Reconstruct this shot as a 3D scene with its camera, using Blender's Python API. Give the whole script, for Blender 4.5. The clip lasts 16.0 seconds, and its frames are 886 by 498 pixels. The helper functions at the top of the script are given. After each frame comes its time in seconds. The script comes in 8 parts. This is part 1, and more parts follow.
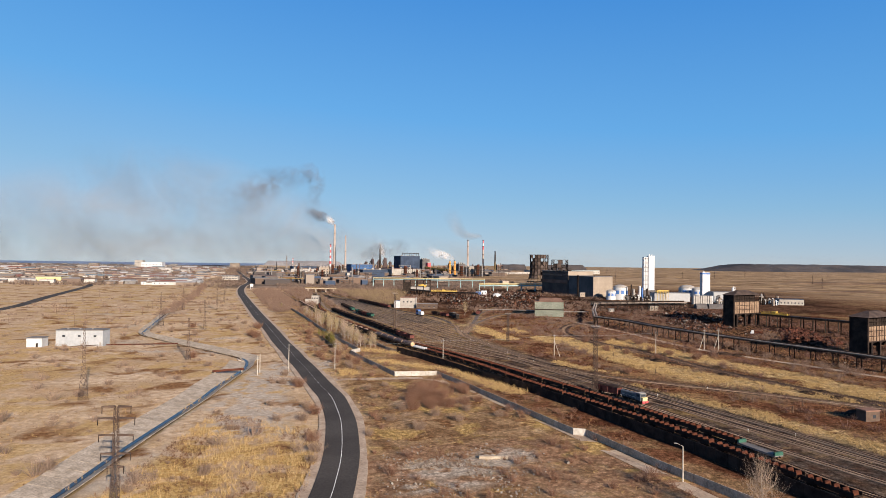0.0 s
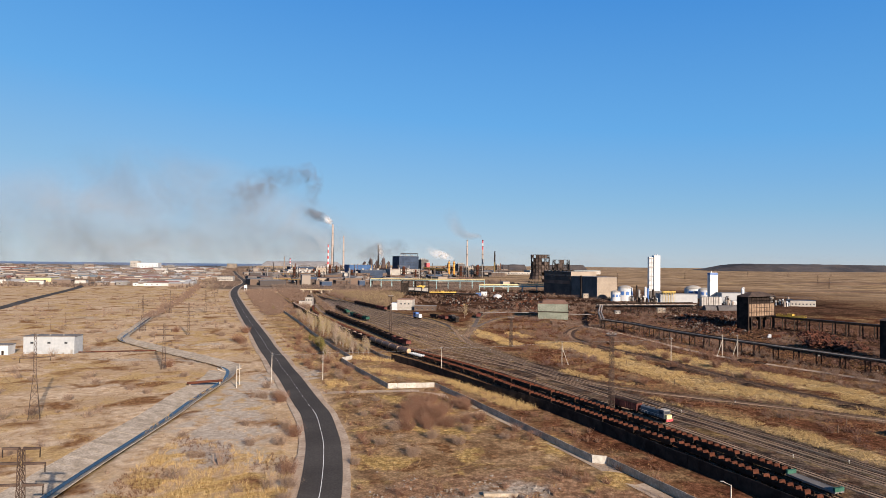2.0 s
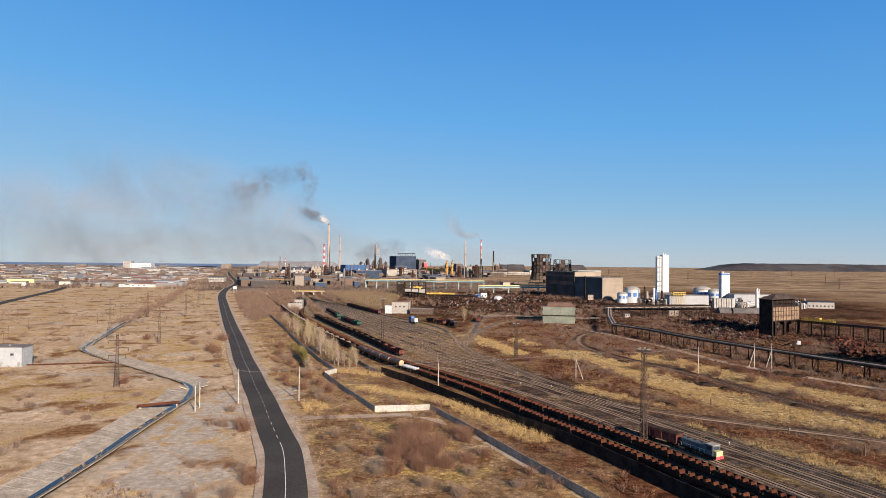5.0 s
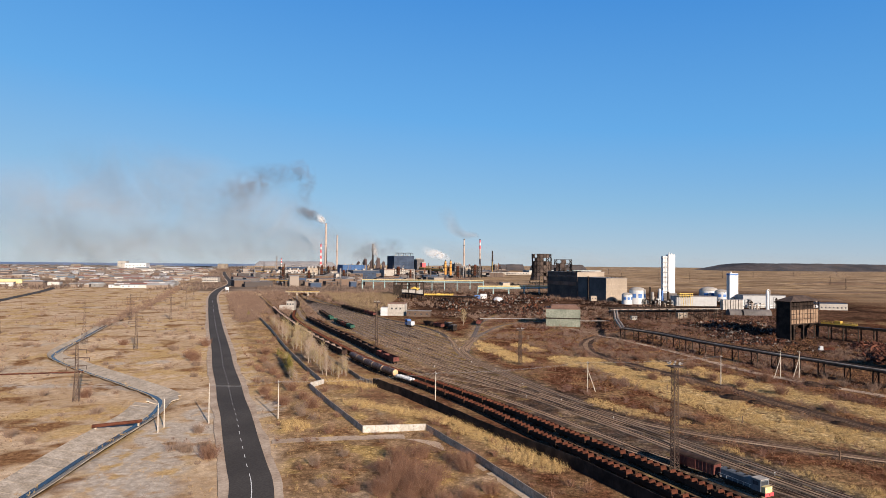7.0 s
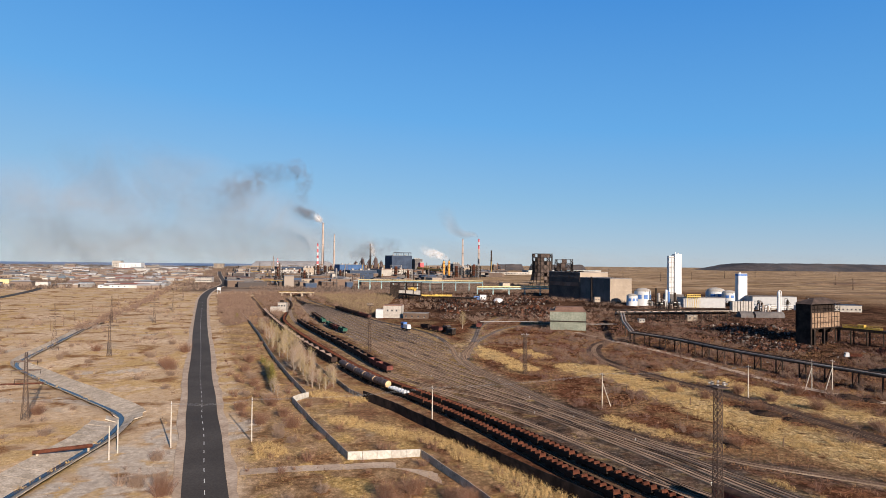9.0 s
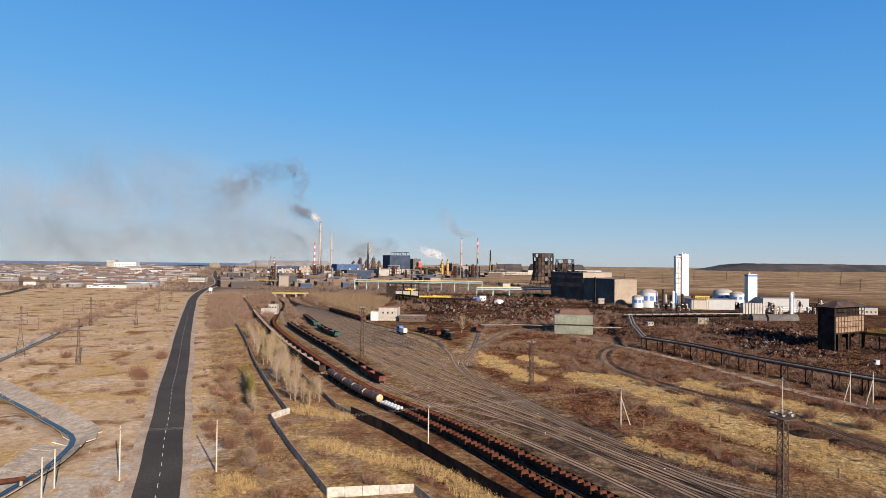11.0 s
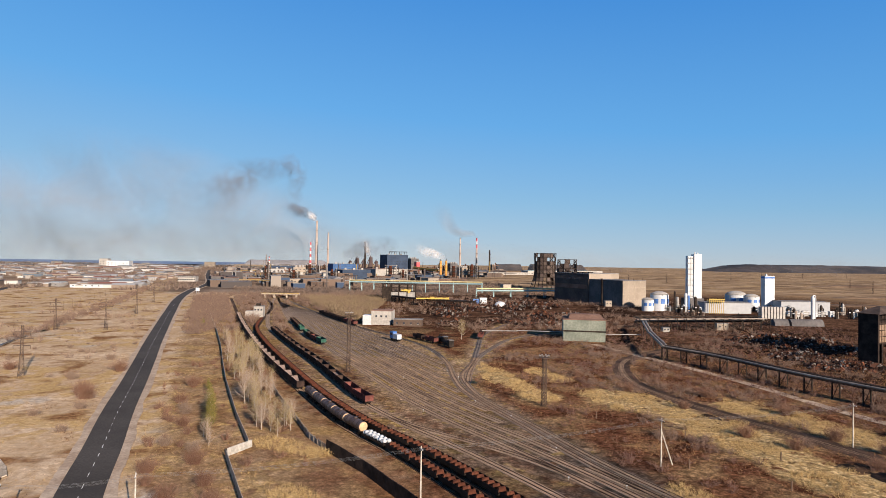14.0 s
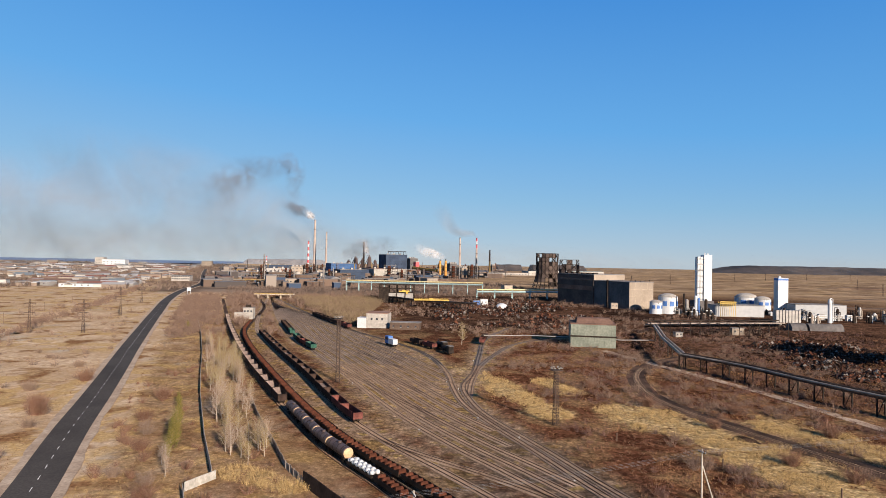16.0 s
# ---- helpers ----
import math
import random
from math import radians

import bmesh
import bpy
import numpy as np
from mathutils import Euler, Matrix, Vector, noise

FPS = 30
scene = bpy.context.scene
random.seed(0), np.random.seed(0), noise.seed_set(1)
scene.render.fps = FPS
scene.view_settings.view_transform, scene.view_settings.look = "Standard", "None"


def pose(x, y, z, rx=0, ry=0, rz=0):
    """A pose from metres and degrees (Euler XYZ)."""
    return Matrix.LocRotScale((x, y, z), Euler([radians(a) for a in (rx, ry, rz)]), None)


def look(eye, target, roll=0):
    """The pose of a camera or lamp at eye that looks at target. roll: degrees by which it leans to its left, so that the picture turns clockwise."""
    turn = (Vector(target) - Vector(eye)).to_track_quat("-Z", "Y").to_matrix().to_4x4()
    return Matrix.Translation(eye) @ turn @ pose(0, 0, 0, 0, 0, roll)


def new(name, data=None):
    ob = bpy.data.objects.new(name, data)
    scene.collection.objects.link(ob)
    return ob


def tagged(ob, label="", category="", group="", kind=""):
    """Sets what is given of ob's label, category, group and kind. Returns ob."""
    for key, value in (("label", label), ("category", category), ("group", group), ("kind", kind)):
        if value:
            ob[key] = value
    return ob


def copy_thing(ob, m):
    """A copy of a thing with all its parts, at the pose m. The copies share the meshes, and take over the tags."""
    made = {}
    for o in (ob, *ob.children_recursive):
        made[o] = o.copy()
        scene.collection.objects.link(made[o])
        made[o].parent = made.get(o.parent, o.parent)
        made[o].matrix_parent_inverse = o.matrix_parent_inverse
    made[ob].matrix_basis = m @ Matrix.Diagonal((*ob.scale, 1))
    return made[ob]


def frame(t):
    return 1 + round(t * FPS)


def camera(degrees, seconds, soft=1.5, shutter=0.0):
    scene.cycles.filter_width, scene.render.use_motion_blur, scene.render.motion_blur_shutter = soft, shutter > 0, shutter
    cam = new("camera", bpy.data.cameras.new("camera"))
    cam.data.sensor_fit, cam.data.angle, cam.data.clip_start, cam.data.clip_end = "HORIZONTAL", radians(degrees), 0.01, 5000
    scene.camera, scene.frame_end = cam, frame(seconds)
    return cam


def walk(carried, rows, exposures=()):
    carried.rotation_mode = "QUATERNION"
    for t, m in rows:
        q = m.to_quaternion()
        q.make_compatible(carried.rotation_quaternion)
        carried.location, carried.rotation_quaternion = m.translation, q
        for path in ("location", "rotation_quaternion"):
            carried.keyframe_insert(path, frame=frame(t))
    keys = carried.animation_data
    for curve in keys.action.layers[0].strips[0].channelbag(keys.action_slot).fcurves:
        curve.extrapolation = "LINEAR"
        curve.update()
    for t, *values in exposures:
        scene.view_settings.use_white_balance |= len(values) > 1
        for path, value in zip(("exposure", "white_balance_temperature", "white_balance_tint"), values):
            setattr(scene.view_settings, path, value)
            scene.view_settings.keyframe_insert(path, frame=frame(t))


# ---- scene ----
# ---- camera: seconds, place, then yaw, pitch and roll in degrees ----
FLIGHT = [
    (0.0, 0.00, 0.00, 54.22, -0.001, 0.955, 0.695),
    (1.0, 0.22, 13.31, 54.20, -0.033, 0.967, 0.652),
    (2.0, 0.42, 26.60, 54.17, -0.076, 0.975, 0.615),
    (3.0, 0.62, 39.88, 54.15, -0.130, 0.978, 0.584),
    (4.0, 0.81, 53.14, 54.13, -0.192, 0.977, 0.559),
    (5.0, 1.00, 66.39, 54.10, -0.259, 0.973, 0.542),
    (6.0, 1.18, 79.63, 54.07, -0.331, 0.967, 0.534),
    (7.0, 1.36, 92.86, 54.04, -0.406, 0.960, 0.535),
    (8.0, 1.55, 106.07, 54.00, -0.480, 0.951, 0.546),
    (9.0, 1.73, 119.27, 53.96, -0.554, 0.941, 0.568),
    (10.0, 1.93, 132.45, 53.90, -0.623, 0.932, 0.602),
    (11.0, 2.13, 145.62, 53.84, -0.688, 0.924, 0.648),
    (12.0, 2.34, 158.78, 53.76, -0.746, 0.917, 0.708),
    (13.0, 2.56, 171.93, 53.67, -0.794, 0.912, 0.781),
    (14.0, 2.80, 185.06, 53.56, -0.831, 0.911, 0.870),
    (15.0, 3.06, 198.18, 53.44, -0.856, 0.912, 0.974),
    (16.0, 3.33, 211.29, 53.29, -0.866, 0.918, 1.094),
]


def aim(x, y, z, yaw, pitch, roll):
    a, b = radians(yaw), radians(pitch)
    way = Vector((-math.sin(a) * math.cos(b), math.cos(a) * math.cos(b), math.sin(b)))
    return look(Vector((x, y, z)), Vector((x, y, z)) + way, roll)


cam = camera(71.45, 16.0, soft=0.6)
walk(cam, [(t, aim(*r)) for t, *r in FLIGHT])

# ---- light ----
SUN_ELEVATION, SUN_AZIMUTH = radians(20), math.atan2(0.475, -0.88)
world = bpy.data.worlds.new("sky")
scene.world = world
world.use_nodes = True
wn, wl = world.node_tree.nodes, world.node_tree.links
sky = wn.new("ShaderNodeTexSky")
sky.sky_type = "NISHITA"
sky.sun_disc = False
sky.sun_elevation = SUN_ELEVATION
sky.sun_rotation = SUN_AZIMUTH
sky.altitude = 300
sky.air_density, sky.dust_density, sky.ozone_density = 1.0, 0.0, 6.0
# the clear dry air of the place: the model sky mixed with a deep blue gradient that pales to the horizon
up = wn.new("ShaderNodeSeparateXYZ")
wl.new(wn.new("ShaderNodeTexCoord").outputs["Generated"], up.inputs[0])
air = wn.new("ShaderNodeValToRGB")
stops = ((0.0, (4.3, 5.3, 6.4)), (0.03, (3.7, 5.1, 6.7)), (0.10, (2.55, 4.8, 7.15)), (0.22, (1.3, 4.15, 8.1)), (0.40, (0.62, 2.95, 7.5)), (0.60, (0.32, 1.45, 4.2)), (1.0, (0.15, 0.7, 2.2)))
while len(air.color_ramp.elements) < len(stops):
    air.color_ramp.elements.new(0.5)
for e, (at, c) in zip(air.color_ramp.elements, stops):
    e.position, e.color = at, (*c, 1)
lean = wn.new("ShaderNodeMath")
lean.operation = "MULTIPLY_ADD"
lean.inputs[1].default_value = 0.07
wl.new(up.outputs["X"], lean.inputs[0])
wl.new(up.outputs["Z"], lean.inputs[2])
low_sky = wn.new("ShaderNodeMapRange")
low_sky.inputs["From Max"].default_value = 0.12
wl.new(up.outputs["Z"], low_sky.inputs["Value"])
tilt = wn.new("ShaderNodeMix")
wl.new(low_sky.outputs["Result"], tilt.inputs[0])
wl.new(up.outputs["Z"], tilt.inputs[2])
wl.new(lean.outputs[0], tilt.inputs[3])
wl.new(tilt.outputs[0], air.inputs[0])
blend = wn.new("ShaderNodeMix")
blend.data_type = "RGBA"
blend.inputs["Factor"].default_value = 0.8
wl.new(sky.outputs[0], blend.inputs["A"])
wl.new(air.outputs[0], blend.inputs["B"])
wl.new(blend.outputs["Result"], wn["Background"].inputs[0])
wn["Background"].inputs[1].default_value = 0.050
sun = new("sun", bpy.data.lights.new("sun", "SUN"))
sun.data.energy, sun.data.angle, sun.data.color = 5.0, radians(0.53), (1.0, 0.84, 0.69)
sun.matrix_world = look((300, -500, 400), (300 - 0.475 * math.cos(SUN_ELEVATION), -500 + 0.88 * math.cos(SUN_ELEVATION), 400 - math.sin(SUN_ELEVATION)))
scene.view_settings.exposure = 1.05


# ---- mesh helpers ----
class MB:
    """A growing mesh: vertices and faces."""

    def __init__(self):
        self.v, self.f = [], []

    def add(self, verts, faces):
        n = len(self.v)
        self.v.extend(verts)
        self.f.extend([tuple(i + n for i in face) for face in faces])
        return self

    def hexa(self, p):
        """Eight corners: four below, four above, both counter-clockwise."""
        return self.add(p, [(3, 2, 1, 0), (4, 5, 6, 7), (0, 1, 5, 4), (1, 2, 6, 5), (2, 3, 7, 6), (3, 0, 4, 7)])

    def box(self, x0, x1, y0, y1, z0, z1):
        return self.hexa([(x0, y0, z0), (x1, y0, z0), (x1, y1, z0), (x0, y1, z0), (x0, y0, z1), (x1, y0, z1), (x1, y1, z1), (x0, y1, z1)])

    def tube(self, a, b, r0, r1=None, n=8, caps=True):
        r1 = r0 if r1 is None else r1
        a, b = Vector(a), Vector(b)
        d = (b - a).normalized()
        u = d.cross(Vector((0, 0, 1)) if abs(d.z) < 0.95 else Vector((1, 0, 0))).normalized()
        w = d.cross(u)
        ring = [(u * math.cos(2 * math.pi * i / n) + w * math.sin(2 * math.pi * i / n)) for i in range(n)]
        vs = [tuple(a + q * r0) for q in ring] + [tuple(b + q * r1) for q in ring]
        fs = [(i, (i + 1) % n, n + (i + 1) % n, n + i) for i in range(n)]
        if caps:
            fs += [tuple(range(n - 1, -1, -1)), tuple(range(n, 2 * n))]
        return self.add(vs, fs)

    def beam(self, a, b, w, h=None):
        """A square bar from a to b."""
        h = w if h is None else h
        a, b = Vector(a), Vector(b)
        d = (b - a).normalized()
        u = d.cross(Vector((0, 0, 1)) if abs(d.z) < 0.95 else Vector((1, 0, 0))).normalized() * w / 2
        k = d.cross(u).normalized() * h / 2
        return self.add([tuple(p + s * u + t * k) for p in (a, b) for s, t in ((-1, -1), (1, -1), (1, 1), (-1, 1))],
                        [(0, 1, 2, 3), (7, 6, 5, 4), (0, 4, 5, 1), (1, 5, 6, 2), (2, 6, 7, 3), (3, 7, 4, 0)])

    def lathe(self, profile, n=24, cx=0.0, cy=0.0):
        """Rings of (radius, height) round a standing axis."""
        vs = [(cx + r * math.cos(2 * math.pi * i / n), cy + r * math.sin(2 * math.pi * i / n), z) for r, z in profile for i in range(n)]
        fs = [(j * n + i, j * n + (i + 1) % n, (j + 1) * n + (i + 1) % n, (j + 1) * n + i) for j in range(len(profile) - 1) for i in range(n)]
        return self.add(vs, fs)


def mesh_of(name, mb, material):
    me = bpy.data.meshes.new(name)
    me.from_pydata(mb.v, [], mb.f)
    if material:
        me.materials.append(material)
    me.validate()
    return me


def part(name, mb, material, parent, label=""):
    me = mb if isinstance(mb, bpy.types.Mesh) else mesh_of(name, mb, material)
    ob = new(name, me)
    ob.parent = parent
    if label:
        tagged(ob, label)
    return ob


def thing(name, label, category, group="", at=None, kind=""):
    ob = new(name)
    ob.empty_display_size = 0.5
    if at is not None:
        ob.matrix_world = at
    return tagged(ob, label, category, group, kind)


def solid(name, mb, material, label, category, group="", kind="", at=None):
    ob = new(name, mesh_of(name, mb, material))
    if at is not None:
        ob.matrix_world = at
    return tagged(ob, label, category, group, kind)


# ---- materials ----
def material(name, a, b, scale=0.5, rough=0.85, metal=0.0, fine=6.0, bump=0.3, dark=0.75, world_space=False, random_value=0.0):
    """Two colours mixed by a broad noise, a fine grain over both, and relief."""
    m = bpy.data.materials.new(name)
    m.use_nodes = True
    n, l = m.node_tree.nodes, m.node_tree.links
    bsdf = n["Principled BSDF"]
    bsdf.inputs["Roughness"].default_value = rough
    bsdf.inputs["Metallic"].default_value = metal
    bsdf.inputs["Specular IOR Level"].default_value = 0.5 if rough < 0.7 else 0.08
    if world_space:
        where = n.new("ShaderNodeNewGeometry").outputs["Position"]
    else:
        where = n.new("ShaderNodeTexCoord").outputs["Object"]
    broad, grain = n.new("ShaderNodeTexNoise"), n.new("ShaderNodeTexNoise")
    for node, s, d in ((broad, scale, 4.0), (grain, fine, 5.0)):
        node.inputs["Scale"].default_value = s
        node.inputs["Detail"].default_value = d
        l.new(where, node.inputs["Vector"])
    ramp = n.new("ShaderNodeValToRGB")
    ramp.color_ramp.elements[0].position, ramp.color_ramp.elements[1].position = 0.38, 0.62
    ramp.color_ramp.elements[0].color, ramp.color_ramp.elements[1].color = (*a, 1), (*b, 1)
    l.new(broad.outputs["Fac"], ramp.inputs["Fac"])
    span = n.new("ShaderNodeMapRange")
    span.inputs["From Min"].default_value, span.inputs["From Max"].default_value = 0.3, 0.7
    span.inputs["To Min"].default_value, span.inputs["To Max"].default_value = dark, 1.1
    l.new(grain.outputs["Fac"], span.inputs["Value"])
    value = span.outputs["Result"]
    if random_value:
        info, mul = n.new("ShaderNodeObjectInfo"), n.new("ShaderNodeMapRange")
        mul.inputs["To Min"].default_value, mul.inputs["To Max"].default_value = 1 - random_value, 1 + random_value
        l.new(info.outputs["Random"], mul.inputs["Value"])
        both = n.new("ShaderNodeMath")
        both.operation = "MULTIPLY"
        l.new(value, both.inputs[0])
        l.new(mul.outputs["Result"], both.inputs[1])
        value = both.outputs[0]
    mix = n.new("ShaderNodeVectorMath")
    mix.operation = "SCALE"
    l.new(ramp.outputs["Color"], mix.inputs[0])
    l.new(value, mix.inputs["Scale"])
    l.new(mix.outputs[0], bsdf.inputs["Base Color"])
    if bump:
        bm = n.new("ShaderNodeBump")
        bm.inputs["Strength"].default_value = bump
        bm.inputs["Distance"].default_value = 0.05
        l.new(grain.outputs["Fac"], bm.inputs["Height"])
        l.new(bm.outputs["Normal"], bsdf.inputs["Normal"])
    return m


def island_material(name, colours, rough=0.9, metal=0.0):
    """A colour of its own for each loose piece of a mesh."""
    m = bpy.data.materials.new(name)
    m.use_nodes = True
    n, l = m.node_tree.nodes, m.node_tree.links
    bsdf = n["Principled BSDF"]
    bsdf.inputs["Roughness"].default_value = rough
    bsdf.inputs["Metallic"].default_value = metal
    bsdf.inputs["Specular IOR Level"].default_value = 0.1
    geo = n.new("ShaderNodeNewGeometry")
    ramp = n.new("ShaderNodeValToRGB")
    ramp.color_ramp.interpolation = "CONSTANT"
    while len(ramp.color_ramp.elements) < len(colours):
        ramp.color_ramp.elements.new(0.5)
    for i, c in enumerate(colours):
        ramp.color_ramp.elements[i].position = i / len(colours)
        ramp.color_ramp.elements[i].color = (*c, 1)
    l.new(geo.outputs["Random Per Island"], ramp.inputs["Fac"])
    l.new(ramp.outputs["Color"], bsdf.inputs["Base Color"])
    return m


ASPHALT = material("asphalt", (0.052, 0.046, 0.041), (0.070, 0.062, 0.055), 0.05, 0.9, fine=2.0, bump=0.15, world_space=True)
SHOULDER = material("gravel_shoulder", (0.33, 0.245, 0.175), (0.44, 0.345, 0.255), 0.15, 0.95, fine=1.2, world_space=True)
PAINT_WHITE = material("road_paint", (0.62, 0.61, 0.58), (0.75, 0.74, 0.70), 0.5, 0.7, fine=2.0, bump=0)
CONCRETE = material("concrete", (0.32, 0.265, 0.20), (0.45, 0.38, 0.30), 0.35, 0.9, fine=1.8, dark=0.62, random_value=0.07)
CONCRETE_WHITE = material("whitewashed_concrete", (0.325, 0.305, 0.270), (0.410, 0.390, 0.350), 0.5, 0.9, fine=1.5, random_value=0.06)
# near-black: the shade on the wall's visible face is put into the colour
CONCRETE_SHADED = material("shaded_concrete", (0.018, 0.013, 0.011), (0.038, 0.027, 0.022), 0.3, 0.9, fine=1.5, random_value=0.12)
POLE = material("pole_concrete", (0.36, 0.32, 0.27), (0.45, 0.41, 0.35), 0.5, 0.85, fine=3.0)
RAIL = material("rail_steel", (0.066, 0.043, 0.032), (0.105, 0.070, 0.052), 0.2, 0.75, 0.1, bump=0, world_space=True)
SLEEPER = material("sleeper", (0.180, 0.122, 0.084), (0.255, 0.180, 0.126), 0.25, 0.95, fine=2.0, bump=0, world_space=True)
BALLAST = material("ballast", (0.245, 0.175, 0.124), (0.350, 0.258, 0.186), 0.12, 0.95, fine=1.0, world_space=True)
BALLAST_DARK = material("dark_ballast", (0.040, 0.025, 0.018), (0.095, 0.058, 0.038), 0.12, 0.95, fine=1.0, world_space=True)
STEEL_DARK = material("dark_steel", (0.018, 0.014, 0.012), (0.038, 0.028, 0.022), 0.4, 0.7, 0.2, fine=3.0)
STEEL_GREY = material("grey_steel", (0.22, 0.21, 0.20), (0.30, 0.28, 0.26), 0.3, 0.6, 0.3, fine=3.0)
RUST = material("rusty_steel", (0.046, 0.017, 0.011), (0.090, 0.032, 0.019), 0.5, 0.9, 0.0, fine=2.0, random_value=0.15)
PYLON = material("pylon_steel", (0.062, 0.043, 0.035), (0.105, 0.074, 0.058), 0.3, 0.8, 0.2, fine=3.0, bump=0)
WATER = material("water", (0.012, 0.012, 0.010), (0.030, 0.026, 0.018), 0.3, 0.25, fine=1.0, bump=0.05, world_space=True)
WAGON_DARK = material("wagon_dark_paint", (0.026, 0.017, 0.014), (0.052, 0.032, 0.025), 0.4, 0.8, fine=2.0, random_value=0.2)
WAGON_RED = material("wagon_red_paint", (0.088, 0.031, 0.026), (0.140, 0.052, 0.042), 0.4, 0.75, fine=2.0, random_value=0.12)
WAGON_GREEN = material("wagon_green_paint", (0.022, 0.070, 0.050), (0.038, 0.100, 0.074), 0.4, 0.75, fine=2.0, random_value=0.12)
WAGON_GREY = material("hopper_inside", (0.21, 0.155, 0.125), (0.29, 0.22, 0.18), 0.4, 0.85, fine=2.0, random_value=0.12)
TANK_BROWN = material("tank_brown", (0.060, 0.038, 0.032), (0.10, 0.066, 0.055), 0.3, 0.6, 0.1, fine=1.5)
TANK_END = material("tank_end_tan", (0.42, 0.28, 0.16), (0.52, 0.36, 0.22), 0.5, 0.7, fine=1.5)
WHITE = material("white_paint", (0.380, 0.390, 0.400), (0.480, 0.485, 0.490), 0.1, 0.6, fine=1.0, dark=0.9, bump=0.05)
BLUE_PAINT = material("blue_paint", (0.03, 0.10, 0.30), (0.05, 0.14, 0.37), 0.2, 0.6, fine=1.0, bump=0.05)
YELLOW_PAINT = material("yellow_paint", (0.360, 0.235, 0.035), (0.460, 0.310, 0.055), 0.2, 0.65, fine=2.0, bump=0.05)
TEAL_PAINT = material("teal_paint", (0.220, 0.320, 0.330), (0.300, 0.400, 0.400), 0.1, 0.7, fine=1.0, bump=0.05)
RED_PAINT = material("red_paint", (0.40, 0.04, 0.05), (0.50, 0.07, 0.08), 0.1, 0.6, fine=1.0, bump=0.05)
ORANGE = material("ochre_paint", (0.42, 0.20, 0.05), (0.54, 0.28, 0.08), 0.1, 0.75, fine=1.0, bump=0.05)
PLASTER_TAN = material("tan_plaster", (0.235, 0.195, 0.155), (0.275, 0.230, 0.185), 0.06, 0.9, fine=0.6, dark=0.9, random_value=0.1)
PLASTER_PALE = material("pale_plaster", (0.280, 0.260, 0.235), (0.370, 0.345, 0.310), 0.06, 0.9, fine=0.6, random_value=0.1)
SHEET_GREEN = material("grey_green_sheet", (0.15, 0.165, 0.135), (0.21, 0.225, 0.185), 0.1, 0.7, 0.1, fine=0.8)
SHEET_DARK = material("dark_cladding", (0.082, 0.076, 0.076), (0.118, 0.108, 0.105), 0.08, 0.8, fine=0.5)
SHEET_NAVY = material("navy_cladding", (0.028, 0.040, 0.066), (0.042, 0.060, 0.096), 0.05, 0.7, fine=0.4)
SHEET_BLUE = material("blue_cladding", (0.038, 0.080, 0.175), (0.052, 0.104, 0.215), 0.05, 0.7, fine=0.4, bump=0)
BRICK_BROWN = material("brown_brick", (0.085, 0.060, 0.047), (0.130, 0.092, 0.070), 0.05, 0.9, fine=0.6, random_value=0.15)
ROOF_GREY = material("roof_felt", (0.15, 0.14, 0.135), (0.23, 0.215, 0.20), 0.05, 0.9, fine=0.5, random_value=0.2)
ROOF_RUST = material("roof_rust", (0.150, 0.085, 0.062), (0.225, 0.140, 0.105), 0.05, 0.9, fine=0.5, random_value=0.2)
GLASS_DARK = material("window_glass", (0.030, 0.036, 0.045), (0.05, 0.055, 0.065), 0.1, 0.12, fine=1.0, bump=0)
BARK = material("bark", (0.27, 0.22, 0.175), (0.36, 0.30, 0.24), 0.5, 0.95, fine=3.0, bump=0)
STACK = material("chimney_concrete", (0.30, 0.24, 0.21), (0.38, 0.31, 0.27), 0.02, 0.9, fine=0.2, bump=0)
WIRE = material("wire", (0.30, 0.30, 0.30), (0.38, 0.38, 0.38), 0.5, 0.5, 0.6, bump=0)

WALL_BROWN = material("dark_brown_wall", (0.066, 0.050, 0.045), (0.098, 0.074, 0.064), 0.08, 0.85, fine=0.5, bump=0.1)
TIMBER = material("weathered_timber", (0.10, 0.065, 0.045), (0.17, 0.115, 0.08), 0.1, 0.9, fine=0.8)
TIMBER_GREY = material("grey_timber", (0.16, 0.13, 0.105), (0.25, 0.21, 0.175), 0.2, 0.9, fine=1.5, random_value=0.2)
SOOT = material("sooty_steel", (0.016, 0.012, 0.011), (0.038, 0.027, 0.022), 0.25, 0.9, fine=1.5)
LOCO_GREY = material("engine_grey", (0.085, 0.095, 0.108), (0.130, 0.140, 0.152), 0.3, 0.7, fine=1.5)
# furnace steel lifted to purple-brown: distance haze mixed into the colour
FURNACE_HAZED = material("hazed_furnace_steel", (0.070, 0.050, 0.047), (0.115, 0.084, 0.078), 0.02, 0.9, fine=0.2, bump=0)
BIN_BOARDS = material("bin_boards", (0.150, 0.100, 0.070), (0.255, 0.180, 0.125), 0.3, 0.9, fine=1.4)
ROOF_SOOTY = material("sooty_roof", (0.045, 0.034, 0.030), (0.085, 0.062, 0.052), 0.15, 0.85, fine=0.8)
PANEL_GREY = material("pale_panel", (0.285, 0.290, 0.296), (0.330, 0.335, 0.340), 0.02, 0.7, fine=0.3, dark=0.93, bump=0)
BALLAST_GREY = material("grey_ballast", (0.120, 0.096, 0.080), (0.200, 0.163, 0.137), 0.12, 0.95, fine=1.0, world_space=True)
PIPE_CLAD = material("pipe_cladding", (0.220, 0.180, 0.150), (0.330, 0.280, 0.235), 0.2, 0.7, 0.0, fine=1.0)
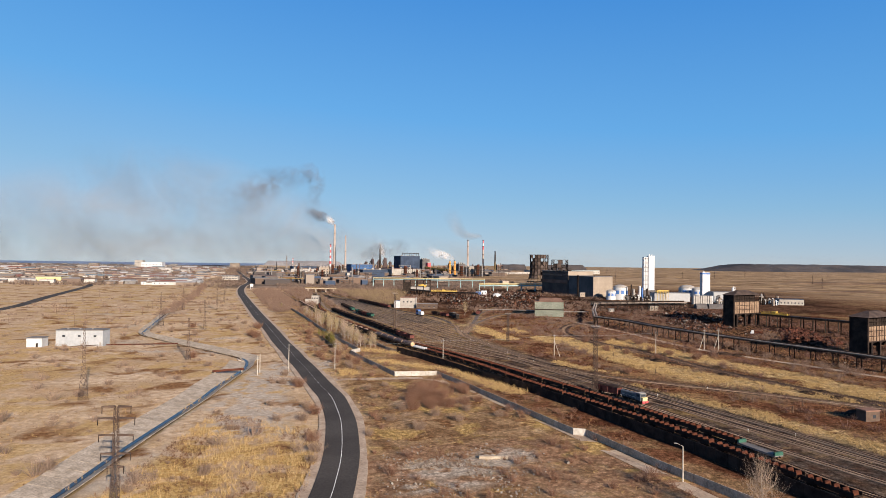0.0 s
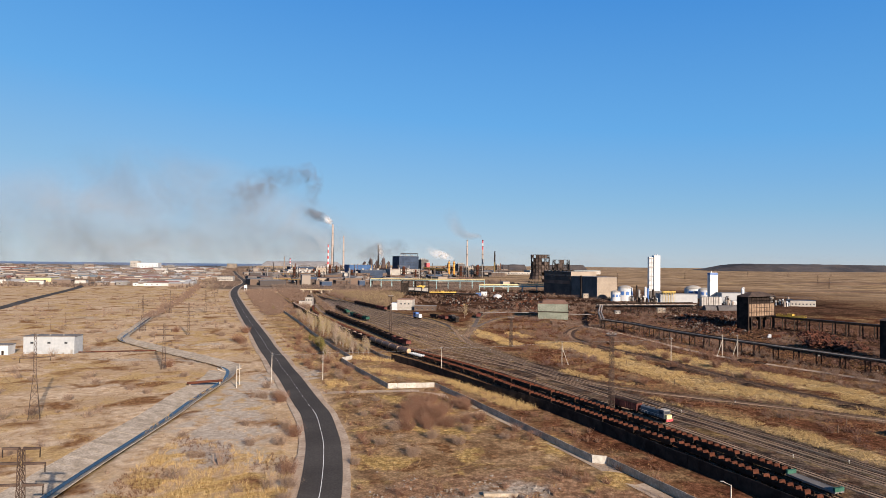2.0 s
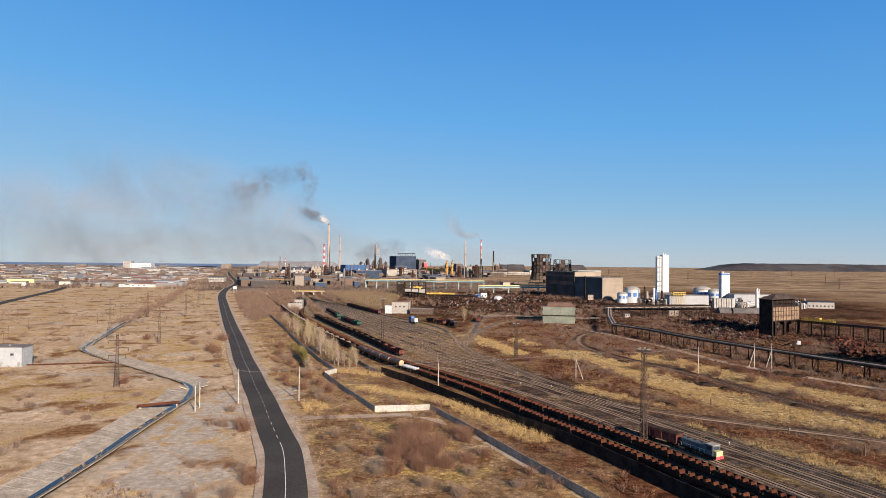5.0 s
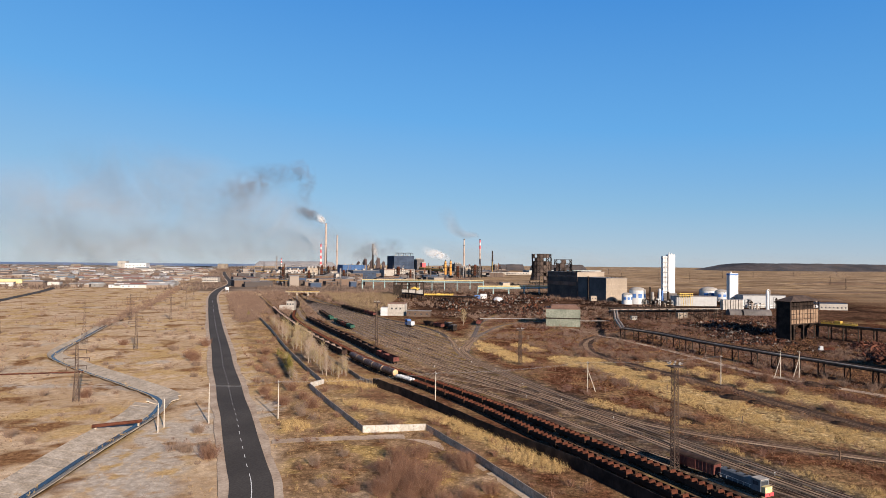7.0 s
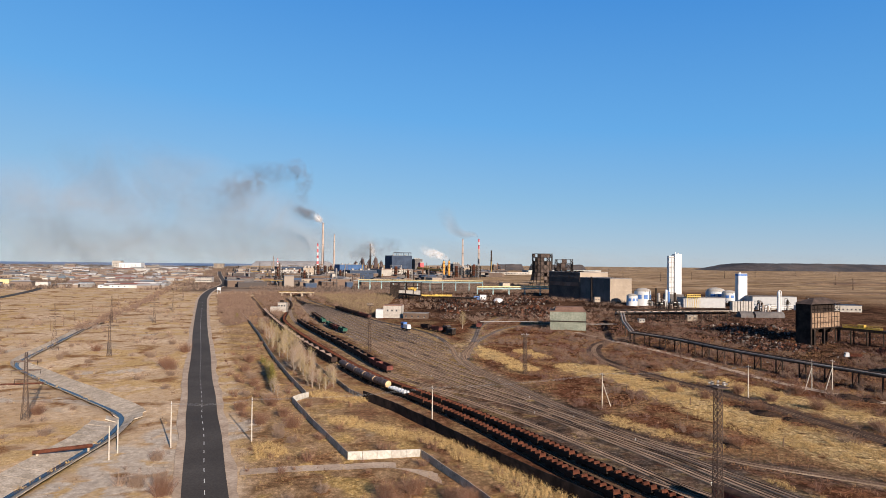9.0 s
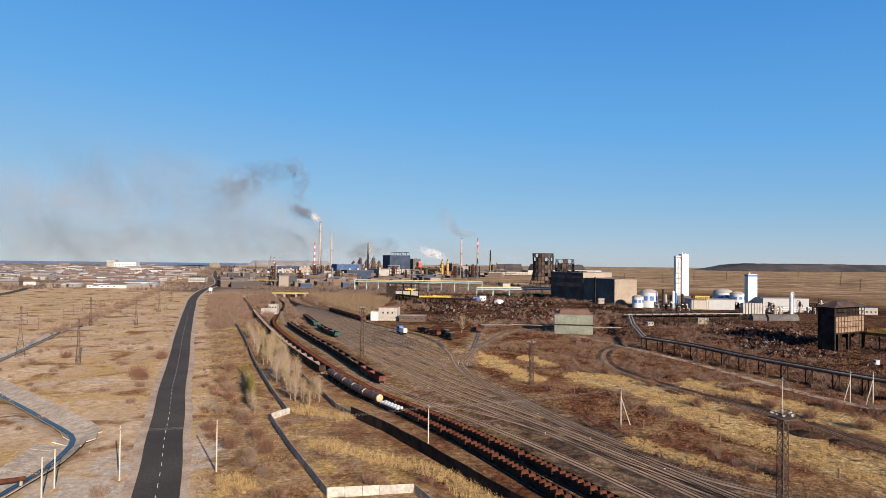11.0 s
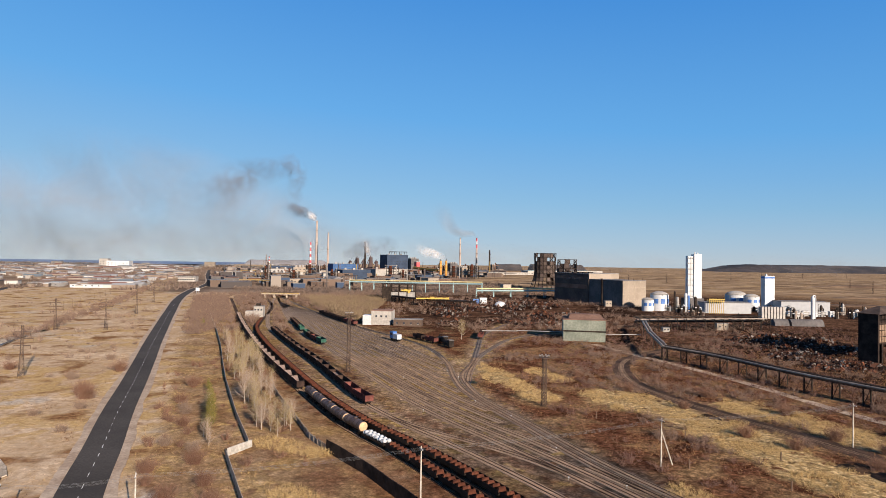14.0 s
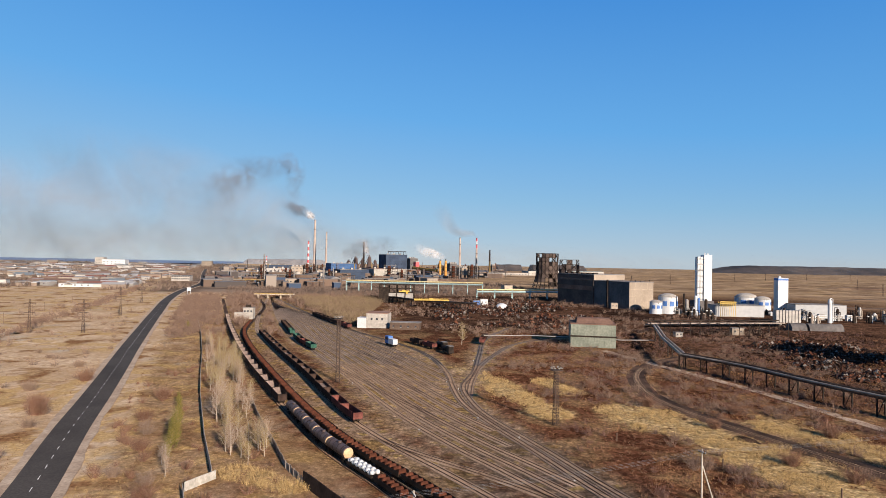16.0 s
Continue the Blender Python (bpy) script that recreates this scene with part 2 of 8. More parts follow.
TOWN_GREY = material("town_grey", (0.190, 0.180, 0.172), (0.300, 0.288, 0.275), 0.06, 0.9, fine=0.6, random_value=0.2)
ROOF_PALE = material("pale_roof", (0.220, 0.220, 0.225), (0.380, 0.380, 0.380), 0.05, 0.7, fine=0.5, random_value=0.35)
PUMP_WALL = material("pale_grey_plaster", (0.275, 0.292, 0.306), (0.310, 0.324, 0.334), 0.15, 0.9, fine=0.6, dark=0.92, bump=0.05)
CREAM = material("cream_paint", (0.50, 0.41, 0.20), (0.58, 0.48, 0.26), 0.1, 0.8, fine=0.8)

# ---- lines of the plan ----
ROAD = [(-60, -120), (-42, -20), (-29, 60), (-24.6, 110), (-24.6, 135), (-25.4, 151), (-27.6, 173), (-32.7, 203), (-37.9, 224), (-42.8, 241), (-48.7, 256), (-57.2, 278), (-67.8, 306), (-77.0, 328.6), (-87.8, 357),
        (-104, 397.5), (-121, 443), (-143, 500.5), (-165.3, 558), (-191, 626), (-229, 727), (-251.5, 788), (-274, 848), (-298, 914), (-332, 1016), (-371, 1150), (-402, 1280), (-455, 1450), (-600, 1840), (-800, 2400)]
CHANNEL = [(-84, 20), (-86.5, 90), (-88.2, 143), (-89.8, 165), (-91.2, 190), (-92.2, 215), (-93.4, 240), (-95.5, 262), (-96.6, 285), (-97.6, 305), (-100.3, 318), (-104, 329), (-110, 337.5), (-127, 353), (-144, 368.5), (-165, 387),
           (-191, 411.5), (-207, 429), (-217, 449), (-234, 500), (-247, 538), (-261, 580), (-279, 642), (-323, 788), (-424, 1092), (-467, 1200)]
TRACKS = {
    "hopper": [(-250, 960), (-184, 775), (-145, 666), (-103.8, 558), (-76.9, 493), (-54.2, 443), (-38.3, 409), (-27, 386), (-18.6, 372), (-4.2, 350), (16, 314), (35, 273), (51.5, 239), (63, 216), (71.4, 200), (81.9, 173), (88, 157), (104, 118), (128, 60), (160, -20)],
    "rust": [(-205, 960), (-168, 842), (-141, 707), (-124.7, 634), (-97.7, 559), (-67.7, 487), (-43, 431), (-27.8, 400), (-14.8, 377), (4, 349), (24, 314), (42, 279), (55.2, 254), (66.9, 229), (78, 204), (86.5, 186), (96, 160), (112, 120), (136, 60), (168, -20)],
    "gondola": [(-200, 975), (-160, 800), (-125.7, 668), (-102.7, 606), (-75.9, 541), (-52.9, 488), (-35.5, 445), (-25.6, 421), (-18, 406), (-6.4, 386), (9, 363), (25, 337), (42, 306), (56, 277), (63.9, 258), (72.9, 242), (83.4, 218), (92.6, 195), (100.3, 177), (111, 154), (126, 120), (152, 60), (186, -20)],
    "green": [(-198, 985), (-133, 756), (-105, 670), (-79, 595), (-61, 555), (-32, 483), (-8.8, 425), (9.6, 388), (22, 367), (38, 338), (53, 308), (65, 282), (76, 256), (87, 232), (98, 207), (107, 187), (118, 163), (136, 122), (163, 60), (198, -20)],
    "outer": [(-194, 990), (-112, 787), (-58, 666), (-19, 596), (-4.5, 566), (5.2, 534), (10.8, 498), (12.6, 466), (15.4, 440), (21.7, 416), (32, 386), (44, 350), (56, 322), (66, 300), (77, 277), (86, 258), (95, 238), (107, 212), (116, 190), (126, 166), (144, 124), (172, 60), (206, -20)],
    "spur": [(62, 680), (39, 619), (29.5, 551), (23.7, 503), (17, 470), (19, 440), (24, 418), (36, 385), (48, 350), (60, 323)],
    "loop": [(111, 640), (80, 622), (55, 596), (40.5, 561), (28, 520), (21, 480), (18, 450)],
    "embankment": [(150, 560), (128, 541), (111, 523), (99.5, 500), (93.5, 475), (92, 454), (96, 432), (104, 408), (116, 380), (126, 354), (132, 328), (140, 304), (152, 276), (180, 226), (230, 150)],
    "low": [(44, 345), (57, 321), (69, 301), (78.6, 291), (88, 283), (99.8, 276), (112, 269), (140, 252), (190, 215), (260, 150)],
}


def spline(points, step):
    """A smooth line through the points, sampled evenly."""
    p = np.array(points, float)
    q = np.vstack([2 * p[0] - p[1], p, 2 * p[-1] - p[-2]])
    out = []
    for i in range(1, len(q) - 2):
        n = max(2, int(np.linalg.norm(q[i + 1] - q[i]) / step * 2))
        t = np.linspace(0, 1, n, endpoint=False)[:, None]
        a, b, c, d = q[i - 1], q[i], q[i + 1], q[i + 2]
        out.append(0.5 * (2 * b + (c - a) * t + (2 * a - 5 * b + 4 * c - d) * t ** 2 + (3 * b - a - 3 * c + d) * t ** 3))
    out = np.vstack(out + [p[-1:]])
    s = np.concatenate([[0], np.cumsum(np.linalg.norm(np.diff(out, axis=0), axis=1))])
    u = np.linspace(0, s[-1], max(2, int(s[-1] / step) + 1))
    return np.stack([np.interp(u, s, out[:, k]) for k in range(out.shape[1])], -1)


def normals(line):
    d = np.gradient(line, axis=0)
    d /= np.linalg.norm(d, axis=1)[:, None] + 1e-9
    return np.stack([d[:, 1], -d[:, 0]], -1)


def distance(p, line):
    """From many points to a line; the side counts as sign (right of the line positive)."""
    best, side = np.full(len(p), 1e9), np.zeros(len(p))
    for a, b in zip(line[:-1], line[1:]):
        d = b - a
        t = np.clip(((p - a) @ d) / (d @ d + 1e-9), 0, 1)
        q = p - a - t[:, None] * d
        r = np.hypot(q[:, 0], q[:, 1])
        near = r < best
        best = np.where(near, r, best)
        side = np.where(near, np.sign(q[:, 0] * d[1] - q[:, 1] * d[0]), side)
    return best, side


def ease(a):
    a = np.clip(a, 0, 1)
    return a * a * (3 - 2 * a)


LATTICE = np.random.RandomState(5).rand(64, 64)


def patches(x, y, size, seed=0):
    """Smooth random values from 0 to 1 over the plan, patches of that size in metres."""
    x, y = np.asarray(x, float) / size + 17.3 * seed, np.asarray(y, float) / size + 5.1 * seed
    i, j = np.floor(x).astype(int), np.floor(y).astype(int)
    u, v = ease(x - i), ease(y - j)
    g = lambda a, b: LATTICE[a % 64, b % 64]
    return (g(i, j) * (1 - u) + g(i + 1, j) * u) * (1 - v) + (g(i, j + 1) * (1 - u) + g(i + 1, j + 1) * u) * v


CHANNEL_LINE = spline(CHANNEL, 3.0)
ROAD_LINE = spline(ROAD, 4.0)


def plain(x, y):
    """The lie of the land: flat, a little higher towards the plant, rising far off."""
    x, y = np.asarray(x, float), np.asarray(y, float)
    z = 4 * ease((y - 450) / 420) * ease((x + 150) / 300)
    far = np.hypot(x, y)
    return z + 5 * ease((far - 3600) / 1200)


def bank(y, side):
    """Breadth of a concrete bank: the broad one changes sides at the bend."""
    swap = ease((np.asarray(y, float) - 318) / 12)
    return np.where(np.asarray(side) < 0, 9.0 - 6.2 * swap, 4.0 + 3.6 * swap - 3.4 * ease((np.asarray(y, float) - 395) / 50))


def height(x, y):
    """The land with the drainage channel cut into it."""
    z = plain(x, y)
    p = np.stack([np.atleast_1d(x), np.atleast_1d(y)], -1).astype(float)
    d, side = distance(p, CHANNEL_LINE[::2])
    w = bank(p[:, 1], side)
    return z - 2.1 * ease((w + 0.7 - d) / (0.83 * w - 0.4))


def ground_at(x, y):
    return float(plain(x, y))


# tracks between the green wagons' track and the outer one
GREEN_LINE, OUTER_LINE = spline(TRACKS["green"], 4.0), spline(TRACKS["outer"], 4.0)
YARD = {}
for k in range(1, 10):
    n = normals(GREEN_LINE)
    fan = ease((930 - GREEN_LINE[:, 1]) / 260)
    line = GREEN_LINE - n * (4.9 * k * fan)[:, None]
    d, side = distance(line, OUTER_LINE)
    keep = []
    for p, r, s in zip(line, d, side):
        if p[1] < 640 and (s < 0 or r < 1.2):
            break
        keep.append(p)
    YARD[k] = np.array(keep)
TRACK_LINES = {name: spline(p, 3.0) for name, p in TRACKS.items()}
for k, line in YARD.items():
    TRACK_LINES[f"yard {k}"] = spline(line[::4], 3.0)

# ---- ground ----
def steps(stops):
    """Grid lines: (from, to, step) stretches."""
    out = []
    for a, b, s in stops:
        out.extend(np.arange(a, b, s))
    return np.array(out + [stops[-1][1]])


GX = steps([(-4700, -1500, 200), (-1500, -500, 50), (-500, -260, 12), (-260, -60, 2.5), (-60, 260, 4), (260, 600, 12), (600, 1600, 60), (1600, 4700, 200)])
GY = steps([(-700, -100, 60), (-100, 60, 10), (60, 520, 3.0), (520, 760, 6), (760, 1300, 15), (1300, 2400, 60), (2400, 4700, 115)])
gx, gy = np.meshgrid(GX, GY)
flat = np.stack([gx.ravel(), gy.ravel()], -1)
gz = plain(flat[:, 0], flat[:, 1])
near_channel = (flat[:, 0] > -480) & (flat[:, 0] < -60) & (flat[:, 1] < 1200)
gz[near_channel] = height(flat[near_channel, 0], flat[near_channel, 1])
road_d, _ = distance(flat, ROAD_LINE[::3])
rough = (patches(flat[:, 0], flat[:, 1], 13, 1) - 0.5) * 0.3 + (patches(flat[:, 0], flat[:, 1], 5, 2) - 0.5) * 0.10
track_d = np.full(len(flat), 1e9)
for line in TRACK_LINES.values():
    d, _ = distance(flat, line[::4])
    track_d = np.minimum(track_d, d)
channel_d, _ = distance(flat, CHANNEL_LINE[::3])
calm = ease((road_d - 7) / 6) * ease((channel_d - 9) / 5) * ease((track_d - 3) / 4)
gz += rough * calm - 0.25 * (1 - ease((road_d - 7) / 6)) - 0.12 * ease((6 - track_d) / 4)
me = bpy.data.meshes.new("ground")
nx, ny = len(GX), len(GY)
ids = np.arange(nx * ny).reshape(ny, nx)
quads = np.stack([ids[:-1, :-1], ids[:-1, 1:], ids[1:, 1:], ids[1:, :-1]], -1).reshape(-1, 4)
me.from_pydata(np.column_stack([flat, gz]).tolist(), [], quads.tolist())
X, Y = flat[:, 0], flat[:, 1]
ballast = ease((9 - track_d) / 7)
hop_d, hop_side = distance(flat, TRACK_LINES["hopper"][::4])
ballast = ballast * ease((2.5 - hop_d * hop_side) / 2) * (1 - 0.75 * ease((9 - hop_d) / 4) * ease((400 - Y) / 40))
works = ease((Y - 600) / 90) * ease((X + 60) / 60) * ease((560 - X) / 120) * ease((1150 - Y) / 150)
works = np.maximum(works, ease((X - 118 - (540 - Y) * 0.35) / 20) * ease((Y - 300) / 40) * ease((420 - X - 0.12 * (Y - 450)) / 80) * ease((1150 - Y) / 150))
straw = (ease((patches(X, Y, 26, 3) - 0.42) * 5) * 0.8 + 0.2 * patches(X, Y, 7, 4)) * 0.75
def band(points, half, seed):
    """A ragged stripe along a line of the plan."""
    d, _ = distance(flat, spline(points, 6.0))
    return ease((half * (0.35 + 0.75 * patches(X, Y, 16, seed) + 0.5 * patches(X, Y, 6, seed + 1)) - d) / 3.0)


STRAW_BANDS = [([(76, 430), (82, 415), (95, 382), (103, 345), (111, 320), (117, 299), (130, 282), (152, 262), (190, 232)], 13), ([(118, 415), (128, 394), (140, 361), (149, 339), (160, 318), (170, 286), (184, 254), (215, 205)], 11),
               ([(80, 268), (96, 241), (109, 223), (117, 205), (128, 185), (150, 150), (170, 110)], 7), ([(21, 508), (28, 485), (36, 462), (45, 426)], 8), ([(54, 482), (60, 462)], 6), ([(60, 330), (72, 312), (84, 300)], 4)]
REED_BANDS = [([(-30, 325), (-19, 316), (-8, 308), (4, 300), (16, 280), (30, 255)], 5), ([(-44, 364), (-38, 360), (-28, 353)], 4), ([(-47, 297), (-43, 290)], 4)]
swathes = np.zeros(len(X))
for k, (points, half) in enumerate(STRAW_BANDS + REED_BANDS):
    swathes = np.maximum(swathes, band(points, half, 40 + 2 * k))
bend = ease((215 - Y - 0.5 * (X + 60)) / 30) * ease((X + 79) / 6) * ease((-27 - X) / 4) * ease((Y - 60) / 20)
straw = np.maximum(straw, bend)
verge_side = ease((X - np.interp(Y, [-100, 0, 141, 203, 306, 441, 740, 1000], [-40, -30, -20, -26, -58, -106, -220, -325])) / 5) * ease((900 - Y) / 300) * (1 - 0.25 * ease((Y - 265) / 90))
gravel = np.maximum.reduce([band([(-62, 196), (-68, 215), (-72, 250), (-76, 285), (-70, 315)], 15, 70), band([(-160, 405), (-140, 412)], 6, 72), band([(-176, 350), (-140, 352), (-116, 346)], 5, 74), band([(-4, 160), (8, 163), (18, 170)], 8, 76), band([(-8, 146), (10, 150)], 5, 78)])
yard_side = ease((X - np.interp(Y, [-100, 100, 192, 287, 357, 444, 618, 760, 1000], [130, 82, 44, 0, -50, -82, -150, -190, -250])) / 9) * ease((1300 - Y) / 300) * ease((700 - X) / 200)
yard_side = yard_side * (1 - 0.6 * ease((Y - 300) / 60) * ease((hop_d * hop_side - 3) / 3))
for name, values in (("ballast", ballast), ("oily", ease((470 - Y) / 140) * ease((X + 2 - (330 - Y) * 0.12) / 30)), ("works", works), ("straw", straw), ("gravel", gravel), ("dug", band([(-8, 152), (8, 166), (24, 168), (42, 155), (58, 130)], 22, 82)), ("yard_side", yard_side), ("swathes", swathes), ("verge_side", verge_side), ("town", ease((-0.33 * Y - 70 - X) / 60) * ease((Y - 1130) / 60) * ease((4200 - Y) / 600) * 0.85 + ease((Y - 1050) / 50) * ease((2900 - Y) / 300) * ease((X + 0.33 * Y + 70) / 60) * ease((0.05 * Y + 40 - X) / 60)), ("far_plain", ease((np.hypot(X, Y) - 700) / 500) * ease((X + 200) / 300))):
    layer = me.attributes.new(name, "FLOAT", "POINT")
    layer.data.foreach_set("value", values.astype(np.float32))
me.polygons.foreach_set("use_smooth", np.ones(len(me.polygons), bool))


def ground_material():
    m = bpy.data.materials.new("dry_steppe_ground")
    m.use_nodes = True
    n, l = m.node_tree.nodes, m.node_tree.links
    bsdf = n["Principled BSDF"]
    bsdf.inputs["Roughness"].default_value = 1.0
    bsdf.inputs["Specular IOR Level"].default_value = 0.0
    pos = n.new("ShaderNodeNewGeometry").outputs["Position"]

    def noise_fac(scale, detail, lo, hi, distortion=0.0, at=None):
        t = n.new("ShaderNodeTexNoise")
        t.inputs["Scale"].default_value, t.inputs["Detail"].default_value, t.inputs["Distortion"].default_value = scale, detail, distortion
        l.new(at or pos, t.inputs["Vector"])
        r = n.new("ShaderNodeMapRange")
        r.inputs["From Min"].default_value, r.inputs["From Max"].default_value = lo, hi
        l.new(t.outputs["Fac"], r.inputs["Value"])
        return r.outputs["Result"]

    def mixed(fac, a, b):
        x = n.new("ShaderNodeMix")
        x.data_type = "RGBA"
        l.new(fac, x.inputs["Factor"])
        for socket, value in ((x.inputs["A"], a), (x.inputs["B"], b)):
            if isinstance(value, tuple):
                socket.default_value = (*value, 1)
            else:
                l.new(value, socket)
        return x.outputs["Result"]

    def attribute(name):
        a = n.new("ShaderNodeAttribute")
        a.attribute_name = name
        return a.outputs["Fac"]

    def times(a, b):
        x = n.new("ShaderNodeMath")
        x.operation = "MULTIPLY"
        l.new(a, x.inputs[0])
        l.new(b, x.inputs[1])
        return x.outputs[0]

    dirt = mixed(noise_fac(0.03, 8, 0.4, 0.62), (0.43, 0.305, 0.190), (0.57, 0.435, 0.300))
    dirt = mixed(noise_fac(0.3, 8, 0.42, 0.66, 0.3), dirt, (0.375, 0.255, 0.148))
    weeds = mixed(noise_fac(0.6, 7, 0.40, 0.62), (0.155, 0.076, 0.036), (0.27, 0.150, 0.072))
    dry = mixed(noise_fac(0.9, 6, 0.35, 0.65), (0.32, 0.195, 0.066), (0.51, 0.350, 0.145))
    cream = mixed(noise_fac(0.7, 7, 0.35, 0.65), (0.39, 0.260, 0.112), (0.57, 0.42, 0.215))
    base = mixed(noise_fac(0.022, 9, 0.60, 0.66, 0.4), dirt, (0.42, 0.345, 0.26))
    base = mixed(times(attribute("straw"), noise_fac(0.09, 9, 0.44, 0.52, 0.3)), base, dry)
    base = mixed(noise_fac(0.05, 10, 0.545, 0.64, 0.4), base, weeds)
    tilled = mixed(noise_fac(0.10, 9, 0.42, 0.58, 0.3), (0.205, 0.120, 0.062), (0.34, 0.218, 0.118))
    tilled = mixed(noise_fac(0.07, 10, 0.53, 0.60, 0.3), tilled, dry)
    tilled = mixed(noise_fac(0.12, 10, 0.55, 0.62, 0.4), tilled, weeds)
    base = mixed(times(attribute("verge_side"), noise_fac(0.05, 8, 0.3, 0.45)), base, tilled)
    brown = mixed(noise_fac(0.12, 9, 0.4, 0.6), (0.095, 0.039, 0.022), (0.182, 0.082, 0.043))
    brown = mixed(noise_fac(0.05, 9, 0.48, 0.60, 0.4), brown, (0.27, 0.165, 0.083))
    base = mixed(attribute("yard_side"), base, brown)
    long = n.new("ShaderNodeVectorMath")
    long.operation = "MULTIPLY"
    long.inputs[1].default_value = (0.16, 1.0, 1.0)
    l.new(pos, long.inputs[0])
    wide = mixed(noise_fac(0.009, 10, 0.42, 0.60, 0.5, long.outputs[0]), (0.165, 0.108, 0.067), (0.270, 0.186, 0.114))
    wide = mixed(noise_fac(0.021, 8, 0.56, 0.64, 0.3, long.outputs[0]), wide, (0.105, 0.068, 0.047))
    wide = mixed(noise_fac(0.013, 8, 0.60, 0.68, 0.3, long.outputs[0]), wide, (0.42, 0.315, 0.195))
    base = mixed(times(attribute("far_plain"), noise_fac(0.015, 5, 0.3, 0.6)), base, wide)
    base = mixed(times(attribute("dug"), noise_fac(0.12, 9, 0.36, 0.5, 0.3)), base, mixed(noise_fac(0.4, 9, 0.4, 0.62), (0.220, 0.122, 0.070), (0.350, 0.215, 0.128)))
    base = mixed(times(attribute("gravel"), noise_fac(0.16, 10, 0.40, 0.50, 0.3)), base, mixed(noise_fac(0.5, 8, 0.4, 0.62), (0.37, 0.305, 0.235), (0.47, 0.395, 0.310)))
    base = mixed(times(attribute("swathes"), noise_fac(0.25, 9, 0.34, 0.44)), base, cream)
    base = mixed(attribute("town"), base, mixed(noise_fac(0.012, 9, 0.42, 0.58), (0.115, 0.082, 0.062), (0.235, 0.180, 0.135)))
    soot = mixed(noise_fac(0.018, 9, 0.44, 0.54, 0.4), mixed(noise_fac(0.12, 9, 0.4, 0.62), (0.026, 0.016, 0.012), (0.066, 0.037, 0.025)), mixed(noise_fac(0.15, 9, 0.4, 0.62), (0.082, 0.042, 0.026), (0.160, 0.088, 0.053)))
    base = mixed(attribute("works"), base, soot)
    stones = mixed(noise_fac(0.1, 9, 0.4, 0.6), (0.265, 0.178, 0.116), (0.395, 0.278, 0.182))
    stones = mixed(noise_fac(0.035, 9, 0.52, 0.60, 0.5), stones, (0.29, 0.185, 0.078))
    stones = mixed(noise_fac(0.22, 9, 0.54, 0.62, 0.5), stones, (0.43, 0.295, 0.115))
    # stones turn dark grey towards the near right of the yard
    stones = mixed(times(attribute("oily"), noise_fac(0.06, 9, 0.30, 0.52, 0.4)), stones, mixed(noise_fac(0.2, 8, 0.4, 0.6), (0.052, 0.041, 0.034), (0.105, 0.082, 0.066)))
    base = mixed(times(attribute("ballast"), noise_fac(0.3, 7, 0.2, 0.45)), base, stones)
    # clumps of dead weeds: ragged cells, each with its own tone, proud of the soil between them
    shake = n.new("ShaderNodeTexNoise")
    shake.inputs["Scale"].default_value, shake.inputs["Detail"].default_value = 1.3, 4.0
    l.new(pos, shake.inputs["Vector"])
    push = n.new("ShaderNodeVectorMath")
    push.operation = "MULTIPLY_ADD"
    push.inputs[1].default_value = (1.1, 1.1, 1.1)
    l.new(shake.outputs["Color"], push.inputs[0])
    l.new(pos, push.inputs[2])

    def spread(value, a0, a1, b0, b1):
        r = n.new("ShaderNodeMapRange")
        for key, v in (("From Min", a0), ("From Max", a1), ("To Min", b0), ("To Max", b1)):
            r.inputs[key].default_value = v
        l.new(value, r.inputs["Value"])
        return r.outputs["Result"]

    def clumps(scale, low, high):
        v = n.new("ShaderNodeTexVoronoi")
        v.inputs["Scale"].default_value = scale
        l.new(push.outputs[0], v.inputs["Vector"])
        tone = n.new("ShaderNodeSeparateColor")
        l.new(v.outputs["Color"], tone.inputs[0])
        return times(spread(tone.outputs[0], 0, 1, low, high), spread(v.outputs["Distance"], 0.15, 0.75, 1.12, 0.62)), v.outputs["Distance"]

    big, lump = clumps(0.62, 0.76, 1.24)
    small, grit = clumps(1.7, 0.82, 1.18)
    # tone noise and darker clump edges paint tuft shading into the colour
    relief = times(noise_fac(0.55, 10, 0.20, 0.56), noise_fac(2.2, 6, 0.16, 0.56))
    full = times(times(big, small), spread(relief, 0, 1, 0.55, 1.28))
    soft_tone = spread(relief, 0, 1, 0.87, 1.08)
    where = n.new("ShaderNodeMath")
    where.operation, where.use_clamp = "MULTIPLY_ADD", True
    where.inputs[1].default_value, where.inputs[2].default_value = 0.5, 0.28
    l.new(attribute("verge_side"), where.inputs[0])
    cover = n.new("ShaderNodeMath")
    cover.operation = "MAXIMUM"
    l.new(where.outputs[0], cover.inputs[0])
    l.new(attribute("yard_side"), cover.inputs[1])
    both = n.new("ShaderNodeMix")
    l.new(cover.outputs[0], both.inputs[0])
    l.new(soft_tone, both.inputs[2])
    l.new(full, both.inputs[3])
    tone = both.outputs[0]
    fine = n.new("ShaderNodeVectorMath")
    fine.operation = "SCALE"
    l.new(base, fine.inputs[0])
    l.new(tone, fine.inputs["Scale"])
    l.new(fine.outputs[0], bsdf.inputs["Base Color"])
    b = n.new("ShaderNodeBump")
    b.invert = True
    b.inputs["Strength"].default_value, b.inputs["Distance"].default_value = 0.25, 0.25
    l.new(times(lump, grit), b.inputs["Height"])
    l.new(b.outputs["Normal"], bsdf.inputs["Normal"])
    return m


me.materials.append(ground_material())
